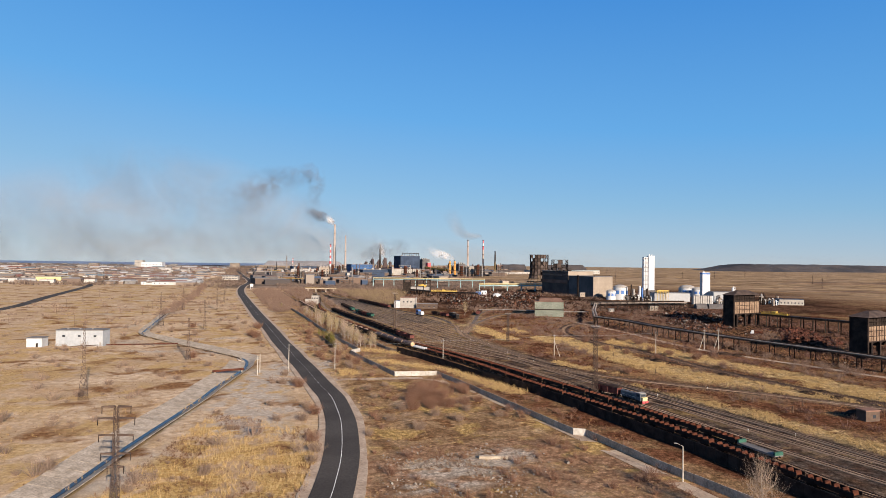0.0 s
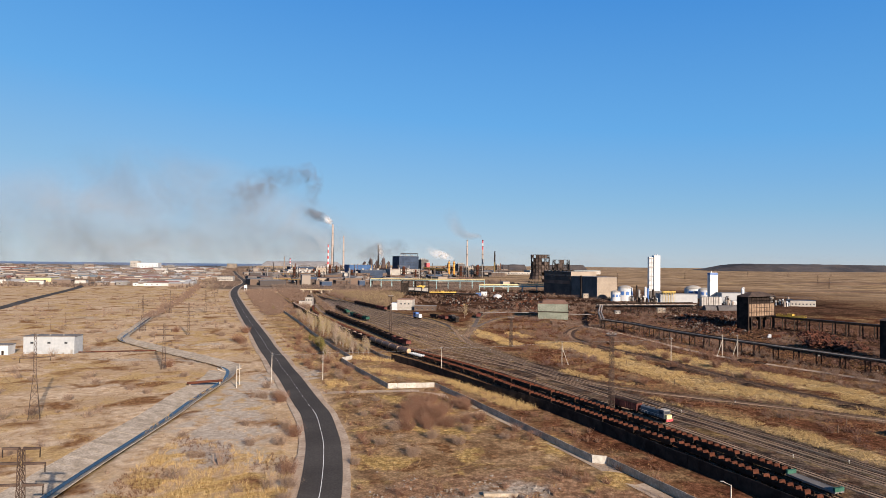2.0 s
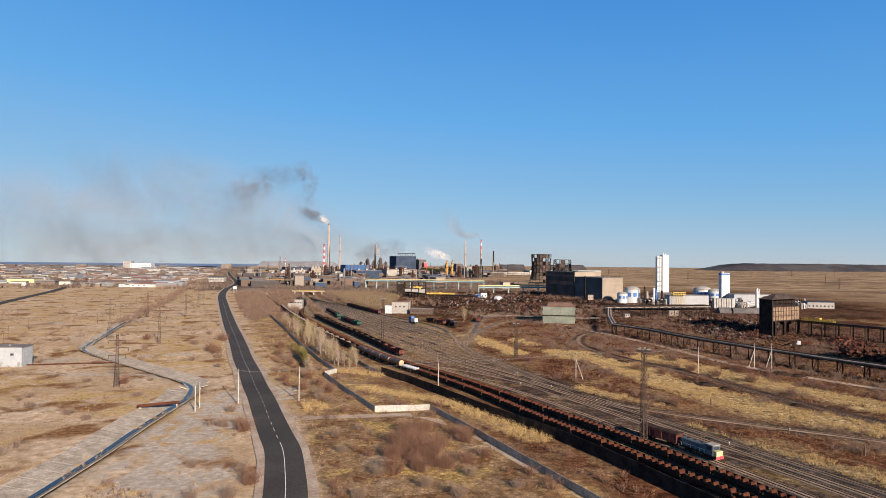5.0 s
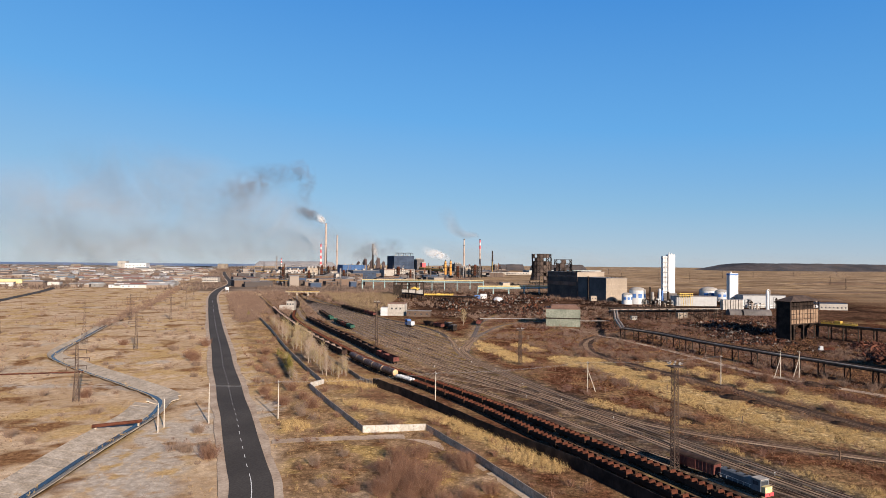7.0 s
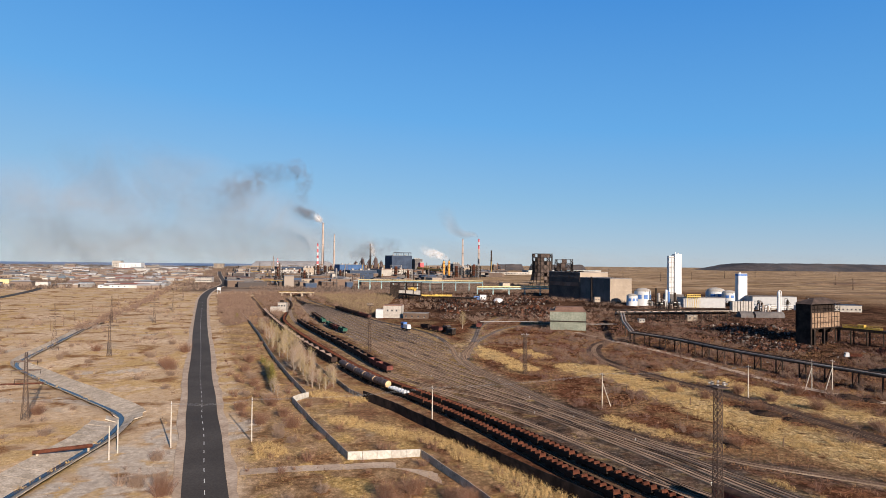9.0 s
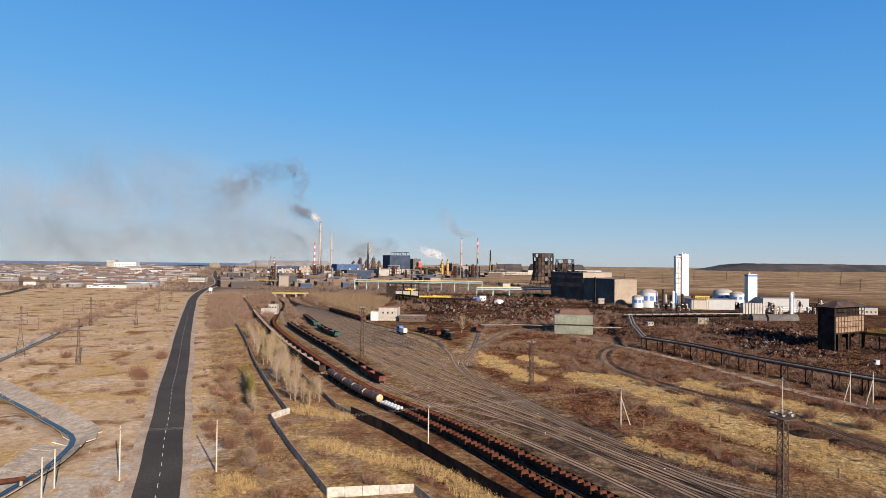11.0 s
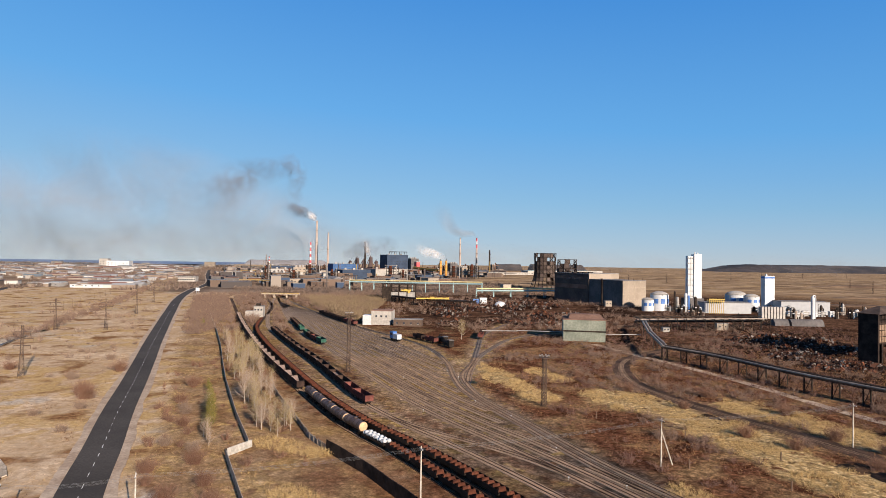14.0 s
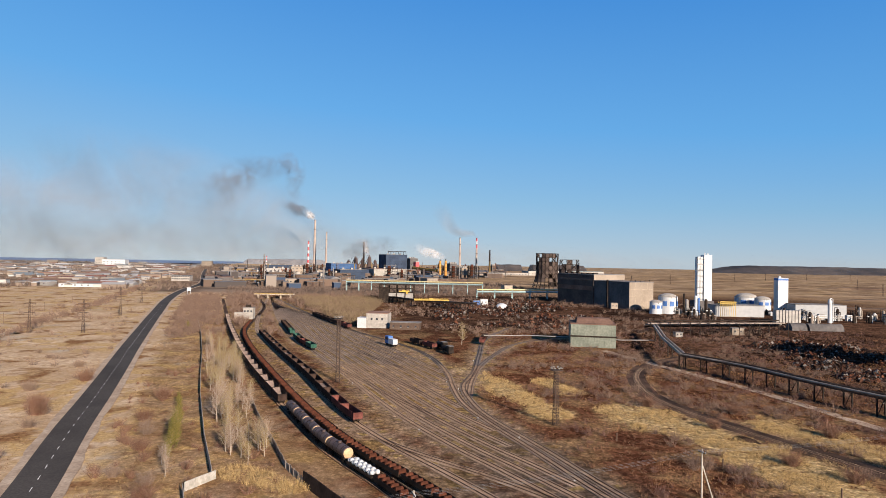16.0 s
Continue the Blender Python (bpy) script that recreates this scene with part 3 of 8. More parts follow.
tagged(new("ground", me), "dry tan steppe with straw, brown weeds and bare soil", "ground", kind="structure")


def ribbon(line, left, right, lift, thick=0.0):
    """A strip along a line, from left to right of it, lying on the land."""
    nn = normals(line)
    mb = MB()
    rows = []
    left, right = np.broadcast_to(left, len(line)), np.broadcast_to(right, len(line))
    for p, q, wl_, wr_ in zip(line, nn, left, right):
        z = ground_at(*p) + lift
        a, b = p - q * wl_, p + q * wr_
        rows.append(((a[0], a[1], z), (b[0], b[1], z)))
    for a, b in rows:
        mb.v.extend([a, b])
    mb.f = [(2 * i, 2 * i + 1, 2 * i + 3, 2 * i + 2) for i in range(len(rows) - 1)]
    if thick:
        k = len(mb.v)
        mb.v.extend([(x, y, z - thick) for x, y, z in mb.v[:k]])
        for i in range(len(rows) - 1):
            a, b = 2 * i, 2 * i + 1
            mb.f.append((a, a + 2, a + 2 + k, a + k))
            mb.f.append((b + 2, b, b + k, b + 2 + k))
    return mb


# ---- road ----
fine_road = spline(ROAD, 1.0)
solid("road_shoulder", ribbon(fine_road, 6.6 + 1.2 * patches(fine_road[:, 0], fine_road[:, 1], 15, 95) + 0.3 * patches(fine_road[:, 0], fine_road[:, 1], 2, 96), 6.6 + 1.2 * patches(fine_road[:, 0], fine_road[:, 1], 15, 97) + 0.3 * patches(fine_road[:, 0], fine_road[:, 1], 2, 98), 0.06, 0.5), SHOULDER, "gravelly tan verge beside the asphalt road", "verge", kind="structure")
solid("road", ribbon(fine_road[::2], 5.0, 5.0, 0.16, 0.3), ASPHALT, "dark grey asphalt road curving towards the town", "road", kind="structure")
marks = thing("road_marking", "white painted centre line, solid in the bend, dashed beyond", "road marking", kind="structure")
solid_part = fine_road[(fine_road[:, 1] > 40) & (fine_road[:, 1] < 248)]
part("centre_line", ribbon(solid_part, 0.085, 0.085, 0.172), PAINT_WHITE, marks)
dashed = fine_road[(fine_road[:, 1] > 252) & (fine_road[:, 1] < 900)]
i = 0
while i + 5 < len(dashed):
    part("dash", ribbon(dashed[i:i + 4], 0.075, 0.075, 0.172), PAINT_WHITE, marks)
    i += 8
side_road = spline([(-47, 275), (-36, 277.5), (-22, 279.5), (-6, 280), (10, 262), (24, 232), (38, 202), (52, 168), (66, 132)], 3.0)
solid("side_track", ribbon(side_road, 2.2, 2.2, 0.05), SHOULDER, "unpaved service track along the concrete fence", "track", kind="structure")
left_road = spline([(-400, 480), (-436, 618), (-460, 684), (-503, 785), (-595, 1022), (-649, 1144), (-720, 1320)], 8.0)
solid("town_road", ribbon(left_road, 6, 6, 0.15, 0.3), ASPHALT, "far asphalt road into the town", "road", kind="structure")
path_line = spline([(105, 575), (116, 541), (140, 471), (153, 405), (163, 378), (178, 352), (200, 318), (240, 250)], 4.0)
solid("dirt_path", ribbon(path_line, 2.5, 2.5, 0.12), SHOULDER, "pale dirt path along the pipeline", "path", kind="structure")

# ---- drainage channel ----
channel = thing("drainage_channel", "concrete-lined drainage ditch with sloping slab banks", "channel", kind="structure")
chan = spline(CHANNEL, 6.0)
chan = chan[chan[:, 1] < 640]
cn = normals(chan)
for i in range(len(chan) - 1):
    for side in (-1, 1):
        mb = MB()
        a, b, na, nb = chan[i], chan[i + 1], cn[i] * side, cn[i + 1] * side
        e = 0.008
        a2, b2 = a + (b - a) * e, b - (b - a) * e
        jag = 0.12 * math.sin(i * 12.9 + side)
        wide = float(bank(a[1], side)) + jag
        if float(na @ nb) < 0.96:
            wide = min(wide, 4.0)
        lo = [(a2 + na * 0.8, -1.35), (b2 + nb * 0.8, -1.35), (b2 + nb * wide, 0.16), (a2 + na * wide, 0.16)]
        up = [(p[0], p[1], ground_at(*p) + z + 0.12) for p, z in lo]
        dn = [(x, y, z - 0.3) for x, y, z in up]
        if side > 0:
            mb.hexa(dn + up)
        else:
            mb.hexa(dn[::-1] + up[::-1])
        part("slab", mb, CONCRETE, channel)
solid("ditch_water", ribbon(chan, 0.75, 0.75, -1.14), WATER, "dark still water in the ditch", "water", kind="structure")

# ---- fences ----
rng_gap = np.random.RandomState(11)


def fence_run(points, panel, tall, thick, mat, label, post=0.0, name="concrete_fence"):
    """Panels of about one length set end to end along a line."""
    fence = thing(name, label, "fence", kind="structure")
    for (ax, ay), (bx, by) in zip(points[:-1], points[1:]):
        length = math.hypot(bx - ax, by - ay)
        n = max(1, round(length / panel))
        for i in range(n):
            x0, y0 = ax + (bx - ax) * i / n, ay + (by - ay) * i / n
            x1, y1 = ax + (bx - ax) * (i + 1) / n, ay + (by - ay) * (i + 1) / n
            dx, dy = (x1 - x0), (y1 - y0)
            L = math.hypot(dx, dy)
            ux, uy = dx / L, dy / L
            nxx, nyy = -uy * thick / 2, ux * thick / 2
            g = 0.04
            h = tall * (1 + 0.02 * math.sin(i * 7.7))
            z = ground_at(x0, y0) - 0.3
            base = [(x0 + ux * g + nxx * s, y0 + uy * g + nyy * s) for s in (-1, 1)] + [(x1 - ux * g + nxx * s, y1 - uy * g + nyy * s) for s in (1, -1)]
            base = [base[0], base[3], base[2], base[1]]
            mb = MB().hexa([(x, y, z) for x, y in base] + [(x, y, z + 0.3 + h) for x, y in base])
            if post:
                for k in range(9):
                    if rng_gap.rand() < 0.14:
                        continue
                    u0, hh = (k + 0.12) / 9, h * (0.86 + 0.2 * rng_gap.rand())
                    c = [(x0 + dx * (u0 + du) + nxx * s_, y0 + dy * (u0 + du) + nyy * s_) for du, s_ in ((0, -1), (0.07, -1), (0.07, 1), (0, 1))]
                    part("slat", MB().hexa([(x, y, z) for x, y in c] + [(x, y, z + 0.3 + hh) for x, y in c]), mat, fence)
                mid = MB().beam((x0, y0, z + 1.5), (x1, y1, z + 1.5), 0.12, 0.10)
                part("rail", mid, mat, fence)
            else:
                part("panel", mb, mat, fence)
            if post:
                part("post", MB().box(x0 - post / 2, x0 + post / 2, y0 - post / 2, y0 + post / 2, z, z + 0.3 + h + 0.1), mat, fence)
    return fence


fence_run([(-202, 754), (-184, 708), (-148, 618), (-120, 545), (-99, 487), (-83, 444), (-61.5, 390), (-48.6, 360)], 4.0, 2.1, 0.16, CONCRETE, "weathered grey concrete panel fence")
fence_run([(-47.4, 359.4), (-51.6, 351.2)], 3.0, 2.1, 0.16, CONCRETE_WHITE, "short whitewashed concrete fence panel")
fence_run([(-51.8, 350.6), (-38, 319.5), (-21.7, 285.5)], 4.0, 2.1, 0.16, CONCRETE, "weathered grey concrete panel fence")
fence_run([(-21.6, 285.2), (-2.2, 288.0)], 3.95, 2.2, 0.16, CONCRETE_WHITE, "whitewashed concrete panel fence", name="white_fence")
fence_run([(-2.0, 287.8), (10, 263.2), (41.2, 193.2)], 3.95, 2.1, 0.16, CONCRETE, "grey-blue weathered concrete panel fence")
fence_run([(41.2, 192.8), (45.0, 191.8)], 3.9, 2.2, 0.16, CONCRETE_WHITE, "whitewashed concrete fence panel at a corner", name="white_fence")
fence_run([(45.1, 191.6), (51.6, 176.4), (60.5, 156.2), (70, 138), (88, 104), (110, 60)], 3.95, 2.1, 0.16, CONCRETE, "grey-blue weathered concrete panel fence")
fence_run([(-26, 356), (-14, 339), (-2, 319), (19, 281), (37, 253), (50, 226), (64, 193), (75, 168), (84, 143), (98, 108), (120, 56)], 3.9, 3.4, 0.2, CONCRETE_SHADED, "concrete wall beside the wagons, darkened for its shaded face", name="dark_wall")
fence_run([(-62, 438), (-54.5, 418), (-42.4, 390), (-32.7, 367), (-26, 356)], 3.0, 1.9, 0.10, TIMBER_GREY, "broken grey slatted fence", post=0.25, name="slatted_fence")

# ---- railway tracks ----
def rail_mesh(line, offset):
    nn = normals(line)
    mb = MB()
    for p, q in zip(line, nn):
        c = p + q * offset
        z = ground_at(*p)
        for s, h in ((-0.055, 0.10), (0.055, 0.10), (0.055, 0.29), (-0.055, 0.29)):
            mb.v.append((c[0] + q[0] * s, c[1] + q[1] * s, z + h))
    for i in range(len(line) - 1):
        a = 4 * i
        for k in range(1, 4):
            mb.f.append((a + k, a + (k + 1) % 4, a + 4 + (k + 1) % 4, a + 4 + k))
    return mb


def track(line, sleepers_until, bed=None, half=1.6):
    t = thing("railway_track", "rusty railway track on dark sleepers and stone ballast", "railway track", "tracks of the yard", kind="structure")
    for s in (-0.76, 0.76):
        part("rail", rail_mesh(line, s), RAIL, t)
    fine = spline(line[::3], 0.72)
    fine = fine[(fine[:, 1] < sleepers_until) & (fine[:, 1] > 110)]
    if len(fine) > 3:
        nn = normals(fine)
        mb = MB()
        for p, q in zip(fine, nn):
            d = np.array([-q[1], q[0]]) * 0.13
            z = ground_at(*p)
            c = [p - q * 1.36 - d, p + q * 1.36 - d, p + q * 1.36 + d, p - q * 1.36 + d]
            k = len(mb.v)
            mb.v.extend([(x, y, z + 0.10) for x, y in c] + [(x, y, z + 0.02) for x, y in c])
            mb.f.extend([(k, k + 1, k + 2, k + 3), (k, k + 4, k + 5, k + 1), (k + 1, k + 5, k + 6, k + 2), (k + 3, k + 2, k + 6, k + 7), (k, k + 3, k + 7, k + 4)])
        tagged(part("sleepers", mb, SLEEPER, t, "dark wooden sleepers"), kind="stuff")
    part("ballast_bed", ribbon(line, half, half, 0.04, 0.3), bed or BALLAST, t, "grey-brown stone ballast")


for name, line in TRACK_LINES.items():
    # dark ballast; on the embankment its breadth also paints in slope shadow
    bed = BALLAST_DARK if name in ("hopper", "rust", "embankment") else BALLAST_GREY if name in ("outer", "spur", "loop") else None
    track(line, 520, bed, 4.3 if name == "embankment" else 1.6)


def crossover(a, b, y0, run):
    """A switch connection that slides from one track over to its neighbour."""
    ya = np.linspace(y0, y0 - run, 14)
    la, lb = TRACK_LINES[a], TRACK_LINES[b]
    xa, xb = np.interp(-ya, -la[:, 1], la[:, 0]), np.interp(-ya, -lb[:, 1], lb[:, 0])
    u = ease((y0 - ya) / run)
    track(spline(np.stack([xa * (1 - u) + xb * u, ya], -1), 3.0), 520)


for a, b, y0, run in (("green", "yard 1", 520, 60), ("yard 1", "yard 2", 470, 55), ("yard 2", "yard 3", 430, 50), ("yard 3", "yard 4", 505, 55), ("yard 4", "yard 5", 455, 50), ("gondola", "green", 395, 55), ("green", "yard 1", 330, 50), ("rust", "gondola", 300, 50), ("yard 2", "yard 1", 390, 55), ("yard 5", "yard 6", 560, 60), ("gondola", "green", 275, 45)):
    if TRACK_LINES[b][:, 1].min() < y0 - run and TRACK_LINES[a][:, 1].min() < y0 - run:
        crossover(a, b, y0, run)

# ---- rolling stock ----
def wheelset(parent, x, y):
    mb = MB()
    for s in (-0.8, 0.8):
        mb.tube((x, s - 0.07 + y, 0.48), (x, s + 0.07 + y, 0.48), 0.48, n=10)
    mb.tube((x, -0.8, 0.48), (x, 0.8, 0.48), 0.08, n=6)
    part("wheelset", mb, STEEL_DARK, parent)


def running_gear(w, half):
    for bx in (-half * 0.62, half * 0.62):
        bogie = part("bogie", MB().box(bx - 1.3, bx + 1.3, -1.05, -0.85, 0.35, 0.75).box(bx - 1.3, bx + 1.3, 0.85, 1.05, 0.35, 0.75).box(bx - 0.3, bx + 0.3, -1.0, 1.0, 0.5, 0.85), STEEL_DARK, w)
        for wx in (bx - 0.92, bx + 0.92):
            wheelset(bogie, wx, 0)
    for e0, e1 in ((-half - 0.55, -half), (half, half + 0.55)):
        part("coupling", MB().box(e0, e1, -0.18, 0.18, 0.9, 1.2), STEEL_DARK, w)


def gondola(body, inside, label, cargo=0.0):
    w = thing("freight_wagon", label, "wagon")
    h = 6.35
    part("underframe", MB().box(-h, h, -0.35, 0.35, 0.85, 1.2).box(-h, h, -1.5, 1.5, 1.15, 1.35), STEEL_DARK, w)
    for s in (-1, 1):
        mb = MB().box(-h, h, s * 1.5 - 0.04, s * 1.5 + 0.04, 1.35, 3.45)
        mb.box(-h - 0.02, h + 0.02, s * 1.52 - 0.07, s * 1.52 + 0.07, 3.38, 3.52)
        side = part("side_wall", mb, body, w)
        ribs = MB()
        for k in range(9):
            x = -h + 0.06 + k * (2 * h - 0.12) / 8
            ribs.box(x - 0.07, x + 0.07, s * 1.54, s * 1.54 + s * 0.09, 1.2, 3.4) if s > 0 else ribs.box(x - 0.07, x + 0.07, s * 1.54 - 0.09, s * 1.54, 1.2, 3.4)
        part("ribs", ribs, body, side)
    for s in (-1, 1):
        mb = MB().box(s * h - 0.05, s * h + 0.05, -1.46, 1.46, 1.35, 3.45)
        for z in (1.8, 2.35, 2.9):
            mb.box(s * (h + 0.05) - 0.05, s * (h + 0.05) + 0.05, -1.44, 1.44, z, z + 0.12)
        part("end_wall", mb, body, w)
    part("floor", MB().box(-h + 0.06, h - 0.06, -1.44, 1.44, 1.36, 1.44 + cargo), inside, w)
    running_gear(w, h)
    return w


def hopper():
    w = thing("hopper_wagon", "open hopper wagon with pale dusty sloping ends inside", "wagon", "hopper wagons in a train")
    h = 6.2
    for s in (-1, 1):
        part("side_wall", MB().box(-h, h, s * 1.5 - 0.05, s * 1.5 + 0.05, 1.1, 3.5), WAGON_DARK, w)
        part("slope", MB().hexa([(s * h, -1.44 * s, 1.5), (s * h, 1.44 * s, 1.5), (s * 1.6, 1.44 * s, 1.5), (s * 1.6, -1.44 * s, 1.5), (s * (h - 0.02), -1.44 * s, 3.45), (s * (h - 0.02), 1.44 * s, 3.45), (s * 1.62, 1.44 * s, 1.56), (s * 1.62, -1.44 * s, 1.56)]), WAGON_GREY, w, "pale dusty sloping end plate")
        part("end_wall", MB().box(s * h - 0.05, s * h + 0.05, -1.44, 1.44, 1.1, 3.5), WAGON_DARK, w)
    part("underframe", MB().box(-h, h, -1.0, 1.0, 0.85, 1.5), STEEL_DARK, w)
    running_gear(w, h)
    return w


def tank_wagon():
    w = thing("tank_wagon", "dark brown tank wagon with a tan end", "wagon", "tank wagons in a train")
    h = 5.3
    mb = MB()
    prof = [(-h - 0.35, 0.5), (-h - 0.2, 1.1), (-h, 1.45), (h, 1.45), (h + 0.2, 1.1)]
    n = 20
    vs = [(x, r * math.cos(2 * math.pi * i / n), 2.75 + r * math.sin(2 * math.pi * i / n)) for x, r in prof for i in range(n)]
    fs = [(j * n + i, (j + 1) * n + i, (j + 1) * n + (i + 1) % n, j * n + (i + 1) % n) for j in range(len(prof) - 1) for i in range(n)] + [tuple(range(n - 1, -1, -1))]
    mb.add(vs, fs)
    body = part("tank_body", mb, TANK_BROWN, w)
    part("tank_end", MB().tube((h + 0.2, 0, 2.75), (h + 0.4, 0, 2.75), 1.38, 0.9, 20), TANK_END, w, "tan sunlit end plate")
    part("dome", MB().tube((0, 0, 4.15), (0, 0, 4.55), 0.6, 0.55, 14), TANK_BROWN, body)
    for x in (-3.6, -1.2, 1.2, 3.6):
        mb = MB()
        for i in range(n):
            a0, a1 = 2 * math.pi * i / n, 2 * math.pi * (i + 1) / n
            mb.beam((x, 1.47 * math.cos(a0), 2.75 + 1.47 * math.sin(a0)), (x, 1.47 * math.cos(a1), 2.75 + 1.47 * math.sin(a1)), 0.12, 0.05)
        part("band", mb, STEEL_DARK, body)
    part("underframe", MB().box(-h - 0.4, h + 0.4, -0.4, 0.4, 0.85, 1.25).box(-h, -h + 1, -1.2, 1.2, 1.2, 1.6).box(h - 1, h, -1.2, 1.2, 1.2, 1.6), STEEL_DARK, w)
    running_gear(w, h + 0.3)
    return w


def flat_wagon(load="tubs"):
    label = {"tubs": "black low-sided wagon stacked with tilted rusty plates", "white": "flat wagon heaped with white wrapped bales", "empty": "empty flat wagon with green ends"}[load]
    w = thing("flat_wagon", label, "wagon", "flat wagons in a train" if load == "tubs" else "")
    h = 6.6
    part("deck", MB().box(-h, h, -1.45, 1.45, 1.05, 1.35).box(-h, h, -1.5, -1.42, 0.95, 2.15 if load == "tubs" else 1.45).box(-h, h, 1.42, 1.5, 0.95, 2.15 if load == "tubs" else 1.45), STEEL_DARK if load != "empty" else ROOF_GREY, w)
    if load == "tubs":
        for k in range(6):
            x = -h + 0.9 + k * 2.2
            part("rusty_plate", MB().hexa([(x - 0.45, -1.15, 1.36), (x + 0.75, -1.15, 1.36), (x + 0.75, 1.15, 1.36), (x - 0.45, 1.15, 1.36), (x + 0.45, -0.9, 2.5), (x + 0.75, -0.9, 2.35), (x + 0.75, 0.9, 2.35), (x + 0.45, 0.9, 2.5)]), RUST, w)
    elif load == "white":
        for k in range(12):
            for s in (-0.65, 0.65):
                mb = MB()
                mb.lathe([(0.05, 0), (0.5, 0.05), (0.66, 0.4), (0.55, 0.8), (0.2, 1.0), (0.01, 1.02)], 8, -h + 0.8 + k * 1.05 + s * 0.2, s)
                mb.v = [(x, y, z + 1.36 + (0.25 if k % 2 else 0)) for x, y, z in mb.v]
                part("bale", mb, WHITE, w)
    else:
        for s in (-1, 1):
            part("end_board", MB().box(s * (h - 0.25) - 0.3, s * (h - 0.25) + 0.3, -1.45, 1.45, 1.36, 2.3), WAGON_GREEN, w, "green end board")
    running_gear(w, h)
    return w


def locomotive():
    w = thing("shunting_locomotive", "blue-grey diesel shunter with a yellow and red front", "locomotive")
    part("underframe", MB().box(-8, 8, -1.5, 1.5, 0.95, 1.45), STEEL_DARK, w)
    hood = part("hood", MB().box(-7.6, 3.6, -1.05, 1.05, 1.45, 3.5).hexa([(-7.6, -1.05, 3.5), (3.6, -1.05, 3.5), (3.6, 1.05, 3.5), (-7.6, 1.05, 3.5), (-7.5, -0.7, 3.85), (3.6, -0.7, 3.85), (3.6, 0.7, 3.85), (-7.5, 0.7, 3.85)]), LOCO_GREY, w, "blue-grey engine hood")
    for x in (-5.5, -2.5, 0.5):
        part("roof_fan", MB().tube((x, 0, 3.84), (x, 0, 4.02), 0.5, n=12), STEEL_DARK, hood)
    cab = part("cab", MB().box(3.6, 6.6, -1.5, 1.5, 1.45, 4.3), LOCO_GREY, w)
    for s in (-1, 1):
        part("window", MB().box(4.1, 5.9, s * 1.51 - 0.02, s * 1.51 + 0.02, 2.9, 3.8), GLASS_DARK, cab)
    part("windscreen", MB().box(6.6, 6.63, -1.2, 1.2, 3.0, 3.9), GLASS_DARK, cab)
    part("cab_roof", MB().box(3.5, 6.75, -1.55, 1.55, 4.3, 4.45), PLASTER_PALE, w, "pale cab roof")
    part("nose", MB().box(6.6, 7.9, -1.2, 1.2, 1.45, 2.9), CREAM, w, "faded yellow nose")
    part("front_plate", MB().box(8.0, 8.1, -1.5, 1.5, 0.6, 1.5), RED_PAINT, w, "red front plate")
    for y in (-0.9, 0.9):
        part("headlight", MB().tube((7.9, y, 2.5), (8.0, y, 2.5), 0.16, n=10), WHITE, w)
    rails_mb = MB()
    for s in (-1.42, 1.42):
        rails_mb.beam((-7.9, s, 2.4), (3.5, s, 2.4), 0.05)
        for x in range(-7, 4, 2):
            rails_mb.beam((x, s, 1.45), (x, s, 2.4), 0.05)
    part("handrail", rails_mb, PAINT_WHITE, w)
    running_gear(w, 7.6)
    return w


def covered_wagon():
    w = thing("covered_wagon", "dark red covered freight wagon with ribbed sides", "wagon")
    h = 6.4
    part("body", MB().box(-h, h, -1.38, 1.38, 1.15, 3.7), WAGON_RED, w)
    arc = [(1.46 * math.cos(a), 3.66 + 0.62 * math.sin(a)) for a in [math.pi * k / 8 for k in range(9)]]
    vs = [(x, y, z) for x in (-h - 0.1, h + 0.1) for y, z in arc]
    roof = MB().add(vs, [(k, k + 1, k + 10, k + 9) for k in range(8)] + [tuple(range(8, -1, -1)), tuple(range(9, 18)), (0, 9, 17, 8)])
    part("roof", roof, WAGON_DARK, w, "dusty dark roof")
    for s in (-1, 1):
        for k in range(13):
            x = -h + 0.1 + k * (2 * h - 0.2) / 12
            part("rib", MB().box(x - 0.06, x + 0.06, s * 1.43 - 0.05, s * 1.43 + 0.05, 1.2, 3.65), WAGON_RED, w)
        part("sliding_door", MB().box(-1.3, 1.3, s * 1.5 - 0.05, s * 1.5 + 0.05, 1.2, 3.55), WAGON_RED, w)
    running_gear(w, h)
    return w


def along(line, s):
    """Pose at s metres along a line, x forward."""
    seg = np.concatenate([[0], np.cumsum(np.linalg.norm(np.diff(line, axis=0), axis=1))])
    x, y = np.interp(s, seg, line[:, 0]), np.interp(s, seg, line[:, 1])
    x2, y2 = np.interp(s + 2, seg, line[:, 0]), np.interp(s + 2, seg, line[:, 1])
    return pose(x, y, ground_at(x, y) + 0.29, 0, 0, math.degrees(math.atan2(y2 - y, x2 - x)))


def place_of(line, y):
    """Metres along a line at which it comes down to y."""
    seg = np.concatenate([[0], np.cumsum(np.linalg.norm(np.diff(line, axis=0), axis=1))])
    return float(np.interp(-y, -line[:, 1], seg))


used = set()


def couple(proto, line, s, turn=False):
    m = along(line, s)
    if turn:
        m = m @ pose(0, 0, 0, 0, 0, 180)
    if proto.name not in used:
        used.add(proto.name)
        proto.matrix_world = m
        return proto
    return copy_thing(proto, m)


